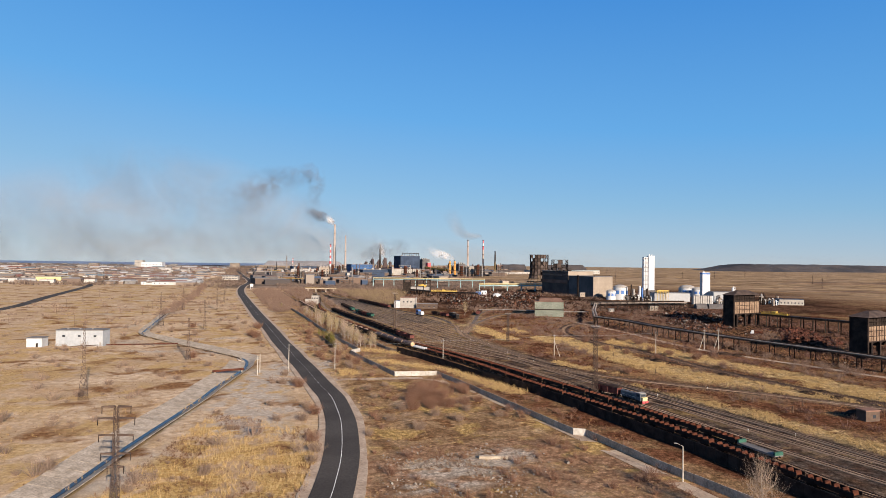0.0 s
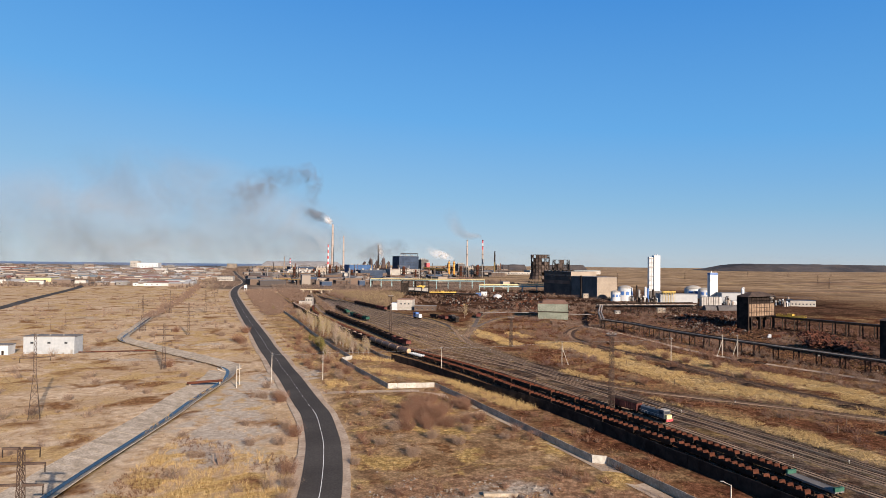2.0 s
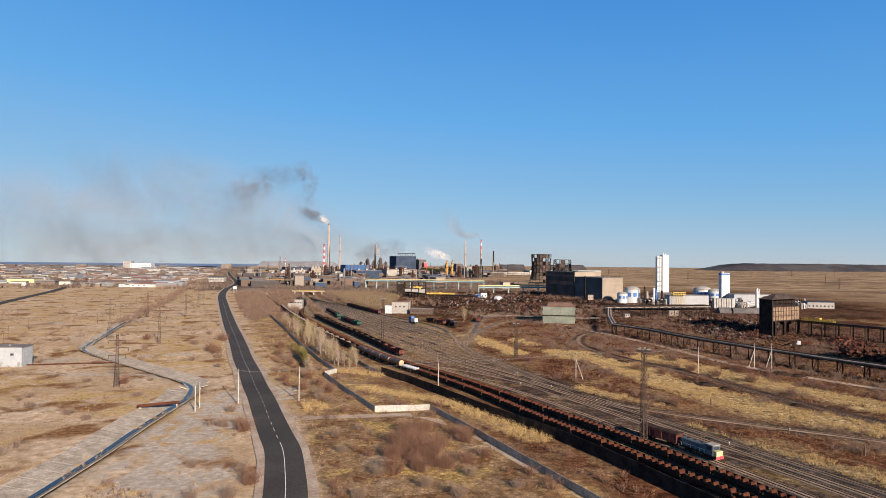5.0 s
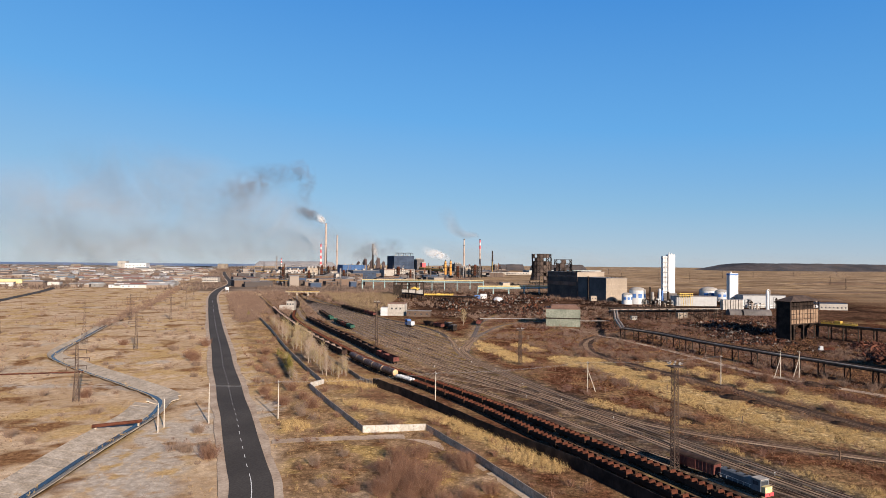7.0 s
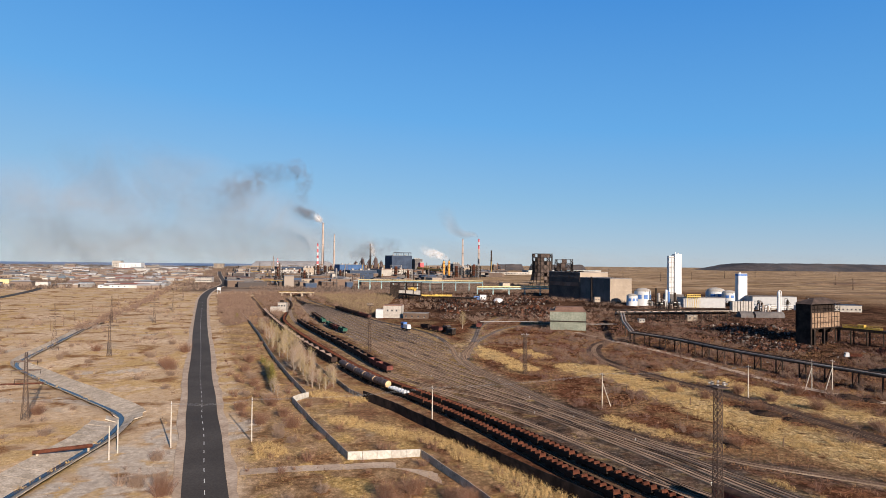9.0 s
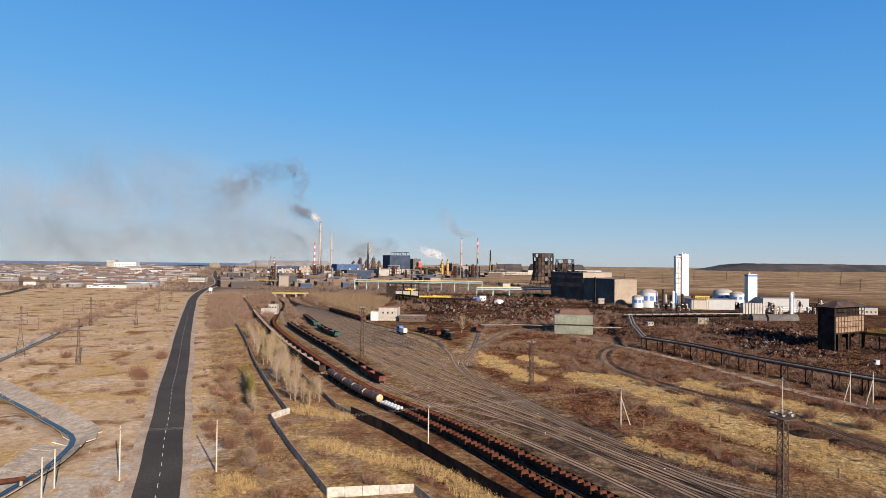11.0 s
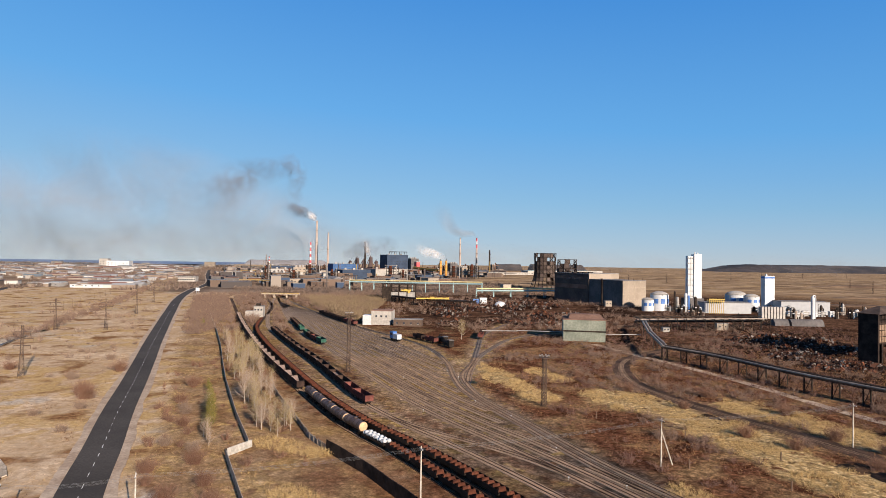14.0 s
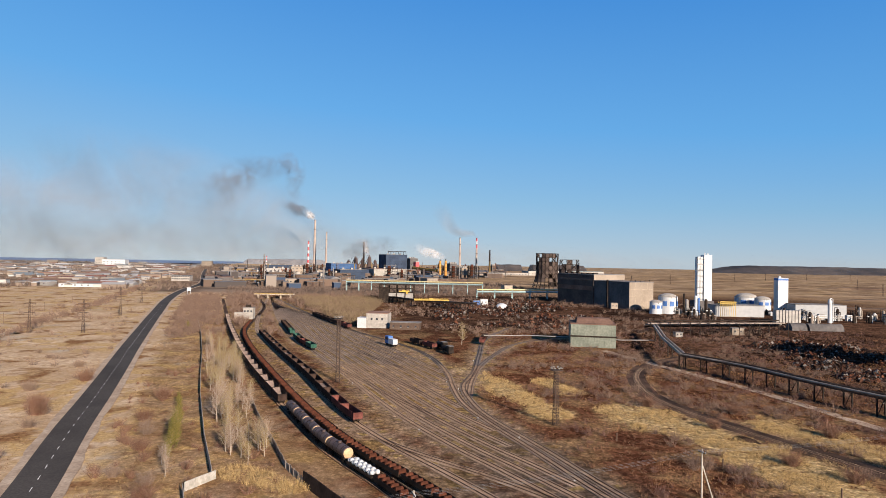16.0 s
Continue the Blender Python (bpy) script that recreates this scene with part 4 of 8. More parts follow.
hop, tank, tubs = hopper(), tank_wagon(), flat_wagon()
lineA, lineB, lineG, lineN, lineO = (TRACK_LINES[k] for k in ("hopper", "rust", "gondola", "green", "outer"))
s = place_of(lineA, 427) - 24 * 13.5 + 0.01
while s < place_of(lineA, 427):
    couple(hop, lineA, s)
    s += 13.5
tank_end = place_of(lineA, 369.7)
for k in range(5):
    couple(tank, lineA, tank_end - 6.2 - k * 11.75)
s0 = tank_end + 7.6
couple(flat_wagon("white"), lineA, s0)
s = s0 + 14.2
while s < place_of(lineA, 140):
    couple(tubs, lineA, s)
    s += 14.2
tail = place_of(lineB, 175.5)
s = tail - 14.2 * int((tail - place_of(lineB, 700)) / 14.2)
while s < tail - 1:
    couple(tubs, lineB, s)
    s += 14.2
couple(flat_wagon("empty"), lineB, s)
brown = gondola(WAGON_RED, WAGON_DARK, "open freight wagon in faded red-brown paint")
dark = gondola(WAGON_DARK, WAGON_DARK, "open dark freight wagon streaked with dust")
dusty = gondola(WAGON_DARK, WAGON_GREY, "dark open freight wagon with a dusty load", 0.9)
green = gondola(WAGON_GREEN, WAGON_DARK, "green open freight wagon")
s = place_of(lineG, 409)
for k in range(17):
    couple(brown if k < 2 else (dark if k % 3 else dusty), lineG, s - 6.5 - k * 13.9)
s = place_of(lineN, 560)
for k in range(4):
    couple(green if k in (0, 3) else (brown if k == 1 else dark), lineN, s - 6.5 - k * 13.9)
for k in range(5):
    couple(green if k == 0 else dark, lineN, s - 78 - k * 13.9)
s = place_of(lineO, 664)
for k in range(8):
    couple(brown if k < 2 else dark, lineO, s - 6.5 - k * 13.9)
shunter = couple(locomotive(), lineG, place_of(lineG, 239.0))
shunter.scale = (0.80, 0.95, 0.92)
couple(covered_wagon(), lineG, place_of(lineG, 239.0) - 14.0)

spur = TRACK_LINES["spur"]
couple(brown, spur, place_of(spur, 597))
couple(dark, spur, place_of(spur, 612))
for x, y, turn, proto in ((2, 574, -62, brown), (-6, 588, -62, dark), (12, 556, -72, None), (9, 572, -72, None)):
    m = pose(x, y, ground_at(x, y) + 0.36, 0, 0, turn)
    if proto:
        copy_thing(proto, m)
    else:
        old = thing("old_locomotive", "soot-black disused locomotive on a siding", "locomotive", at=m)
        part("frame", MB().box(-7, 7, -1.4, 1.4, 0.9, 1.4), STEEL_DARK, old)
        part("boiler", MB().tube((-6.5, 0, 2.6), (3, 0, 2.6), 1.2, n=14), STEEL_DARK, old)
        part("cab", MB().box(3, 6.5, -1.45, 1.45, 1.4, 4.6), STEEL_DARK, old)
        part("cab_roof", MB().box(2.7, 6.8, -1.6, 1.6, 4.6, 4.8), ROOF_GREY, old)
        part("chimney", MB().tube((-5.5, 0, 3.7), (-5.5, 0, 4.7), 0.35, 0.45, 10), STEEL_DARK, old)
        running_gear(old, 6.8)
railcar = thing("rail_crane", "white and blue track maintenance railcar", "railcar", at=pose(-21, 581, ground_at(-21, 581) + 0.36, 0, 0, -60))
part("frame", MB().box(-6, 6, -1.4, 1.4, 0.9, 1.4), STEEL_DARK, railcar)
part("cab", MB().box(-5.5, -1, -1.5, 1.5, 1.4, 5.6), BLUE_PAINT, railcar, "blue cab")
part("body", MB().box(-1, 5.5, -1.5, 1.5, 1.4, 4.4), WHITE, railcar, "white body")
part("window", MB().box(-5.0, -1.6, -1.54, -1.5, 3.4, 4.8), GLASS_DARK, railcar)
running_gear(railcar, 5.8)

# ---- poles, masts and pylons ----
def lattice(mb, corners0, corners1, bays, bar, diag=None):
    """Braced faces between four lower and four upper corners."""
    diag = diag or bar * 0.7
    for a, b in zip(corners0, corners1):
        mb.beam(a, b, bar)
    for k in range(4):
        a0, a1, b0, b1 = (Vector(v) for v in (corners0[k], corners1[k], corners0[(k + 1) % 4], corners1[(k + 1) % 4]))
        for i in range(bays):
            p, q = a0.lerp(a1, i / bays), b0.lerp(b1, (i + 1) / bays)
            r, s = b0.lerp(b1, i / bays), a0.lerp(a1, (i + 1) / bays)
            mb.beam(p, q, diag)
            mb.beam(r, s, diag)
            mb.beam(s, q, diag)
    return mb


def square(w, z):
    return [(-w, -w, z), (w, -w, z), (w, w, z), (-w, w, z)]


def pylon(tall, arms, label, base=1.25, turn=20.0):
    """A lattice power pylon; arms: (height, half length)."""
    t = thing("power_pylon", label, "pylon", "power pylons")
    part("lower_frame", lattice(MB(), square(base, -0.5), square(0.50, tall * 0.5), 6, 0.10), PYLON, t)
    part("upper_frame", lattice(MB(), square(0.50, tall * 0.5), square(0.34, tall), 8, 0.085), PYLON, t)
    for z, half in arms:
        for s in (-1, 1):
            wedge = [(s * 0.3, -0.25, z), (s * 0.3, 0.25, z), (s * half, 0.12, z + 0.05), (s * half, -0.12, z + 0.05), (s * 0.3, -0.2, z + 0.42), (s * 0.3, 0.2, z + 0.42), (s * half, 0.12, z + 0.34), (s * half, -0.12, z + 0.34)]
            arm = part("cross_arm", MB().hexa(wedge if s < 0 else [wedge[i] for i in (3, 2, 1, 0, 7, 6, 5, 4)]), PYLON, t)
            part("insulator", MB().tube((s * half * 0.97, 0, z), (s * half * 0.97, 0, z - 1.2), 0.08, n=6), STEEL_DARK, arm)
    return t


def stand(proto, x, y, turn=0.0, dz=0.0):
    m = pose(x, y, ground_at(x, y) + dz, 0, 0, turn)
    if proto.name not in used:
        used.add(proto.name)
        proto.matrix_world = m
        return proto
    return copy_thing(proto, m)


three = [(16.5, 3.6), (19.3, 4.6), (22.0, 3.4)]
small_pylon = pylon(22.0, [(13.0, 3.3), (16.0, 4.3), (19.0, 3.3)], "rust-brown lattice power pylon with three cross arms", 1.1)
for x, y, turn in ((-132.5, 323, 18), (-175, 455, 18), (-228, 624, 18), (-259, 617, 18), (-262, 740, 18), (-310, 880, 18)):
    stand(small_pylon, x, y, turn)
stand(pylon(24.4, [(12.4, 1.6), (15.0, 2.9), (18.6, 3.4), (21.9, 3.65), (24.2, 2.85)], "rust-brown lattice pylon with five cross arms", 0.75), -64, 122, 4)
stand(pylon(28.3, [(20.0, 4.4)], "tall slender rust-brown lattice pylon", 1.7), -134, 231.4, 30)
stand(pylon(26.5, [(19.0, 3.0), (22.5, 3.0)], "grey steel lattice pylon on the plain", 2.2), -215, 472, 30)


def floodlight_mast(tall, label):
    t = thing("floodlight_mast", label, "light mast", "yard floodlight masts")
    part("lower_frame", lattice(MB(), square(0.78, -0.3), square(0.66, tall * 0.5), 9, 0.12), PYLON, t)
    part("upper_frame", lattice(MB(), square(0.66, tall * 0.5), square(0.58, tall - 1.6), 9, 0.11), PYLON, t)
    part("platform", MB().box(-1.7, 1.7, -1.7, 1.7, tall - 1.7, tall - 1.5), PYLON, t)
    mb = MB()
    for a, b in zip(square(1.65, tall - 0.5), square(1.65, tall - 0.5)[1:] + square(1.65, tall - 0.5)[:1]):
        mb.beam(a, b, 0.08)
    part("railing", mb, PYLON, t)
    for k in range(8):
        a = 2 * math.pi * k / 8
        part("floodlight", MB().tube((1.3 * math.cos(a), 1.3 * math.sin(a), tall - 0.9), (1.9 * math.cos(a), 1.9 * math.sin(a), tall - 0.75), 0.14, 0.27, 10), STEEL_GREY, t)
    return t


mast = floodlight_mast(28.5, "tall dark lattice floodlight mast beside the tracks")
stand(mast, 62.8, 252.4, 20)
stand(mast, -36.5, 475, 20)
stand(floodlight_mast(19.5, "dark lattice floodlight mast in the weeds"), 43.9, 411, 20)


def line_pole(tall, brace=0, arm=True):
    t = thing("utility_pole", "pale concrete utility pole" + (" with a slanting brace" if brace else ""), "utility pole", "poles of the power line")
    part("shaft", MB().tube((0, 0, -0.4), (0, 0, tall), 0.22, 0.13, 8), POLE, t)
    if brace:
        part("brace", MB().tube((brace, 0.5, -0.2), (0.1, 0, tall * 0.72), 0.16, 0.13, 8), POLE, t)
    if arm:
        a = part("cross_arm", MB().box(-0.09, 0.09, -1.1, 1.1, tall - 0.9, tall - 0.75), STEEL_DARK, t)
        for y in (-1.0, -0.4, 0.4, 1.0):
            part("insulator", MB().tube((0, y, tall - 0.75), (0, y, tall - 0.45), 0.07, n=6), WHITE, a)
    return t


plain_pole, braced = line_pole(13.0), line_pole(12.8, 4.2)
LINE_POLES = [(-73, 295, 0), (-52, 301, 0), (0.7, 319, 0), (63, 346, 1), (126.3, 364.4, 0)]
for x, y, b in LINE_POLES:
    stand(braced if b else plain_pole, x, y, 20)
wires = thing("power_line", "thin sagging overhead wires between the poles", "power line")
for (xa, ya, _), (xb, yb, _) in zip(LINE_POLES[:-1], LINE_POLES[1:]):
    for off in (-1.0, -0.4, 0.4, 1.0):
        mb = MB()
        for k in range(9):
            u = k / 8
            x, y, z = xa + (xb - xa) * u - 0.3 * off, ya + (yb - ya) * u + 0.9 * off, 12.4 - 0.9 * 4 * u * (1 - u)
            mb.v.extend([(x, y, z - 0.012), (x, y - 0.012, z + 0.01), (x, y + 0.012, z + 0.01)])
            if k:
                n = 3 * k
                mb.f.extend([(n - 3 + e, n - 3 + (e + 1) % 3, n + (e + 1) % 3, n + e) for e in range(3)])
        part("wire", mb, WIRE, wires)
for x, y in ((161.7, 380.6), (170.7, 380.9)):
    stand(braced, x, y, 195)
low_pole = line_pole(9.0, 0, False)
for x, y in ((-84.5, 283.9), (-85.1, 289.5)):
    stand(low_pole, x, y)
street_lamp = thing("street_lamp", "pale concrete lamp post with a short arm", "street lamp")
part("post", MB().tube((0, 0, -0.3), (0, 0, 8.8), 0.2, 0.12, 8), POLE, street_lamp)
part("arm", MB().beam((0, 0, 8.7), (-1.5, 0.3, 9.4), 0.08), POLE, street_lamp)
part("lamp_head", MB().box(-2.1, -1.4, 0.15, 0.45, 9.33, 9.5), STEEL_GREY, street_lamp)
stand(street_lamp, 59.9, 153.0)
far_pole = thing("wooden_pole", "thin weathered wooden line pole", "utility pole", "wooden line poles")
part("shaft", MB().tube((0, 0, -0.3), (0, 0, 8.6), 0.15, 0.10, 6), TIMBER, far_pole)
part("cross_arm", MB().box(-0.06, 0.06, -0.9, 0.9, 7.9, 8.05), TIMBER, far_pole)
for k in range(16):
    stand(far_pole, -272 - 11.5 * k, 560 + 34 * k, 20)
for x, y in ((-330, 470), (-300, 520), (-350, 560), (-280, 470), (-255, 430), (-390, 640), (-420, 720), (-445, 800)):
    stand(far_pole, x, y, 60)

# ---- small buildings near by ----
def window(parent, x, z, y, w, h, frame=True, along_y=False):
    """A recessed pane with a frame on a wall that faces -y (or, along_y, +x)."""
    def shape(a0, a1, d0, d1, z0, z1):
        return MB().box(d0, d1, a0, a1, z0, z1) if along_y else MB().box(a0, a1, d0, d1, z0, z1)
    sgn = 1 if along_y else -1
    d = sorted((y, y + sgn * 0.03))
    win = part("window", shape(x - w / 2, x + w / 2, d[0], d[1], z, z + h), GLASS_DARK, parent)
    if frame:
        d2 = sorted((y + sgn * 0.02, y + sgn * 0.09))
        part("sill", shape(x - w / 2 - 0.1, x + w / 2 + 0.1, d2[0], d2[1], z - 0.15, z), PLASTER_PALE, win)


def block(name, label, category, x0, x1, y, deep, tall, wall, roof, turn=0.0, rows=(), parapet=0.4, z=None, group=""):
    """A flat-roofed building; its front faces the viewer. rows: (sill height, count, width, height) of front windows."""
    cx = (x0 + x1) / 2
    w = (x1 - x0) / 2
    g = ground_at(cx, y) if z is None else z
    t = thing(name, label, category, group, pose(cx, y, g, 0, 0, turn))
    body = part("wall", MB().box(-w, w, 0, deep, -2.0, tall), wall, t)
    part("roof", MB().box(-w - 0.3, w + 0.3, -0.3, deep + 0.3, tall, tall + parapet), roof, t)
    for sill, n, ww, hh in rows:
        for k in range(n):
            window(body, -w + (k + 0.5) * 2 * w / n, sill, 0.0, ww, hh, y < 900 and not group)
    return t


shed = block("pump_house", "white flat-roofed pump house on bare ground", "building", -228.4, -201.5, 366, 9, 9.4, PUMP_WALL, ROOF_GREY, 4, ((5.6, 3, 1.6, 1.0),))
part("door", MB().box(11.5, 12.6, -0.04, 0.02, 0, 2.4), STEEL_GREY, shed)
for x in (-8, -1, 6):
    part("roof_vent", MB().box(x - 0.4, x + 0.4, 3, 3.8, 9.8, 10.5), STEEL_GREY, shed)
hut = block("white_hut", "small white hut beside the pump house", "building", -242, -233.5, 360, 7, 5.2, WHITE, ROOF_GREY, 6)
part("door", MB().box(1.0, 2.2, -0.04, 0.02, 0, 2.4), STEEL_DARK, hut)
bridge_pipe = thing("pipe_bridge", "rusty steel pipe crossing the ditch on short posts", "pipe")
part("pipe", MB().tube((-106, 286, 1.1), (-93.5, 292.4, 1.2), 0.55, n=12), RUST, bridge_pipe)
for x, y in ((-105, 286.6), (-94.3, 292)):
    part("support", MB().box(x - 0.25, x + 0.25, y - 0.25, y + 0.25, -0.3, 1.0), CONCRETE, bridge_pipe)
long_pipe = thing("ground_pipe", "thin rusty pipe across the dry ground", "pipe")
part("pipe", MB().tube((-201, 370, 0.6), (-162, 379, 0.6), 0.3, n=8), RUST, long_pipe)
for k in range(4):
    x, y = -199 + 12.0 * k, 370.5 + 2.77 * k
    part("support", MB().box(x - 0.2, x + 0.2, y - 0.2, y + 0.2, -0.3, 0.4), CONCRETE, long_pipe)
cabin = block("signal_cabin", "pale two-storey signal cabin between the tracks", "building", -155, -147, 730, 7, 9.2, PLASTER_PALE, ROOF_GREY, 0, ((5.6, 3, 1.4, 1.5),))
part("annex", MB().box(-11.5, -4.0, 0.8, 6.2, -1, 5.2), PLASTER_PALE, cabin)
part("roof_hut", MB().box(-2.5, 1.0, 2, 5, 9.6, 11.6), STEEL_DARK, cabin)
wb = block("rail_depot", "pale depot building with a white lean-to", "building", -46, -30, 672, 16, 11.0, PLASTER_PALE, ROOF_RUST, -6)
part("lean_to", MB().box(-14.5, -8.0, -1.5, 8, -1, 7.6), WHITE, wb, "white lean-to")
for x in (-4, 0, 4):
    window(wb.children[0], x, 6.0, 0.0, 1.4, 1.6)
brick_row = block("brick_shed", "low brown brick sheds beside the depot", "shed", -28, -6, 664, 9, 5.0, BRICK_BROWN, ROOF_GREY, -8, ((1.6, 4, 1.2, 1.4),))
hall = block("sheet_metal_hall", "grey-green sheet metal hall with a darker roof", "hall", 88, 115, 586, 24, 14.0, SHEET_GREEN, ROOF_RUST, -10)
part("roof_ridge", MB().hexa([(-10, 4, 14.4), (12.5, 4, 14.4), (12.5, 24, 14.4), (-10, 24, 14.4), (-9, 10, 17), (11, 10, 17), (11, 18, 17), (-9, 18, 17)]), ROOF_RUST, hall)
for k in range(14):
    x = -13.2 + k * 2.02
    part("cladding_rib", MB().box(x - 0.12, x + 0.12, -0.14, 0.0, 0.2, 13.9), SHEET_GREEN, hall)
part("band", MB().box(-14, 14, -0.5, -0.2, 6.4, 7.2), STEEL_DARK, hall)
hut2 = block("brick_hut", "ruined roofless brick hut in the weeds", "hut", 146, 151.5, 213, 4, 3.6, BRICK_BROWN, ROOF_RUST, 10)
window(hut2.children[0], 0.6, 1.2, 0.0, 1.2, 1.2, False)
sign = thing("road_sign", "white roadside sign board on a concrete plinth", "sign", at=pose(-320, 1034, 0))
part("board", MB().box(-2.6, 2.6, -0.2, 0.2, 4.5, 9.0), WHITE, sign)
for x in (-1.8, 1.8):
    part("post", MB().box(x - 0.25, x + 0.25, -0.2, 0.2, -0.3, 4.5), WHITE, sign)
bridge = thing("rail_overbridge", "low bridge over the tracks at the yard throat", "bridge", at=pose(-194, 984, 0))
part("deck", MB().box(-24, 24, -4, 4, 4.6, 6.0), CONCRETE, bridge)
part("pipe", MB().tube((-24, -4.6, 6.2), (24, -4.6, 6.2), 0.25, n=8), YELLOW_PAINT, bridge, "yellow gas pipe")
for x in (-20, -8, 8, 20):
    part("pier", MB().box(x - 0.8, x + 0.8, -3, 3, -0.5, 4.4), CONCRETE, bridge)

# debris by the road
rng = np.random.RandomState(3)


def jumble(spots, size, mat_, name, label, category, plates=0.6, stretch=1.0):
    """Many loose pieces, heaped at (x, y, height of the heap)."""
    n = len(spots)
    corner = np.array([(-1, -1, -1), (1, -1, -1), (1, 1, -1), (-1, 1, -1), (-1, -1, 1), (1, -1, 1), (1, 1, 1), (-1, 1, 1)], float)
    face = np.array([(3, 2, 1, 0), (4, 5, 6, 7), (0, 1, 5, 4), (1, 2, 6, 5), (2, 3, 7, 6), (3, 0, 4, 7)])
    half = size * (0.25 + rng.rand(n, 3) ** 2)
    half[:, 0] *= stretch
    flatten = rng.rand(n) < plates
    half[flatten, 2] *= 0.15
    thin = rng.rand(n) < 0.3
    half[thin, 1] *= 0.15
    a, b, c = rng.rand(n) * 6.28, (rng.rand(n) - 0.5) * 1.6, (rng.rand(n) - 0.5) * 1.6
    v = corner[None] * half[:, None, :] * 0.5
    def turn(v, i, j, t):
        w = v.copy()
        w[..., i] = v[..., i] * np.cos(t)[:, None] - v[..., j] * np.sin(t)[:, None]
        w[..., j] = v[..., i] * np.sin(t)[:, None] + v[..., j] * np.cos(t)[:, None]
        return w
    v = turn(turn(turn(v, 1, 2, b), 0, 2, c), 0, 1, a)
    v += np.array(spots)[:, None, :]
    f = face[None] + 8 * np.arange(n)[:, None, None]
    m = bpy.data.meshes.new(name)
    m.from_pydata(v.reshape(-1, 3).tolist(), [], f.reshape(-1, 4).tolist())
    m.materials.append(mat_)
    return tagged(new(name, m), label, category, kind="stuff")


RUBBLE = island_material("rubble", [(0.165, 0.135, 0.108), (0.215, 0.182, 0.150), (0.150, 0.102, 0.072), (0.260, 0.228, 0.190), (0.130, 0.082, 0.054), (0.190, 0.158, 0.128)])
SCRAP = island_material("scrap", [(0.014, 0.009, 0.007), (0.050, 0.021, 0.013), (0.095, 0.036, 0.019), (0.020, 0.012, 0.010), (0.045, 0.026, 0.018), (0.012, 0.009, 0.007), (0.140, 0.122, 0.110), (0.040, 0.018, 0.012), (0.070, 0.032, 0.020), (0.018, 0.011, 0.009), (0.034, 0.017, 0.012), (0.200, 0.175, 0.155), (0.056, 0.026, 0.016), (0.120, 0.048, 0.026)], 0.8)
spots = []
for k in range(3200):
    x, y = rng.normal(6, 10), rng.normal(160, 11)
    if patches(x, y, 6, 8) > 0.40 and x > -16:
        spots.append((x, y, 0.05 + 0.16 * rng.rand()))
jumble(spots, 0.62, RUBBLE, "concrete_rubble", "broken grey concrete rubble scattered on bare soil", "rubble", plates=0.9)
slab = thing("concrete_beam", "pale broken concrete beam lying in rubble", "concrete beam", at=pose(14.5, 169, 0.3, 4, 0, 2))
part("beam", MB().box(-4, 4, -0.5, 0.5, -0.3, 0.5), CONCRETE, slab)

# ---- scrap yards ----
spots = []
while len(spots) < 5600:
    x, y = rng.uniform(5, 140), rng.uniform(672, 970)
    if patches(x, y, 30, 9) * 0.6 + patches(x, y, 11, 10) * 0.4 > 0.49:
        spots.append((x, y, ground_at(x, y) + 0.3 + rng.rand() * 9.0 * max(0, patches(x, y, 22, 11) - 0.3)))
jumble(spots, 2.3, SCRAP, "scrap_heap", "wide heaps of dark rusty scrap metal", "scrap")
def heaped(piles, count, spread=0.5):
    """Places on round heaps: (x, y, radius, height)."""
    out = []
    for k in range(count):
        x0, y0, r, top = piles[rng.randint(len(piles))]
        u, a = rng.rand() ** 0.6, rng.rand() * 6.283
        x, y = x0 + r * u * math.cos(a), y0 + r * u * math.sin(a)
        z = top * (1 - u * u) * (0.55 + 0.6 * float(patches(x, y, 6, 21)))
        out.append((x, y, ground_at(x, y) + 0.2 + z * (1 - spread * rng.rand())))
    return out


RUST_STEEL = island_material("rusty_beams", [(0.085, 0.032, 0.021), (0.060, 0.024, 0.016), (0.110, 0.044, 0.028), (0.030, 0.017, 0.014), (0.070, 0.029, 0.020)], 0.85)
PILES = [(234, 596, 26, 5), (215, 590, 18, 4), (252, 585, 20, 5), (226, 560, 22, 5), (242, 552, 16, 4.5), (210, 528, 18, 4), (224, 505, 16, 3.5), (206, 500, 10, 2.5), (262, 560, 14, 4)]
jumble(heaped(PILES, 5200), 1.7, SCRAP, "scrap_heap", "dark tangled scrap metal heaped below the conveyor", "scrap")
jumble(heaped([(255, 440, 13, 5), (262, 425, 12, 4.5), (247, 428, 10, 4), (272, 470, 14, 3.5), (250, 409, 10, 3.5), (280, 488, 10, 3)], 1100, 0.3), 1.5, RUST_STEEL, "steel_beam_pile", "red-rusty steel beams and plates in a loose pile", "steel pile", plates=0.3, stretch=3.2)
spots = []
while len(spots) < 1000:
    x, y = rng.uniform(140, 330), rng.uniform(300, 640)
    if x > 156 + (470 - y) * 0.42 and patches(x, y, 24, 12) * 0.6 + patches(x, y, 9, 13) * 0.4 > 0.56:
        spots.append((x, y, ground_at(x, y) + 0.1 + rng.rand() * 0.6))
jumble(spots, 1.0, SCRAP, "scrap_litter", "scattered scrap and slag on blackened ground", "scrap")

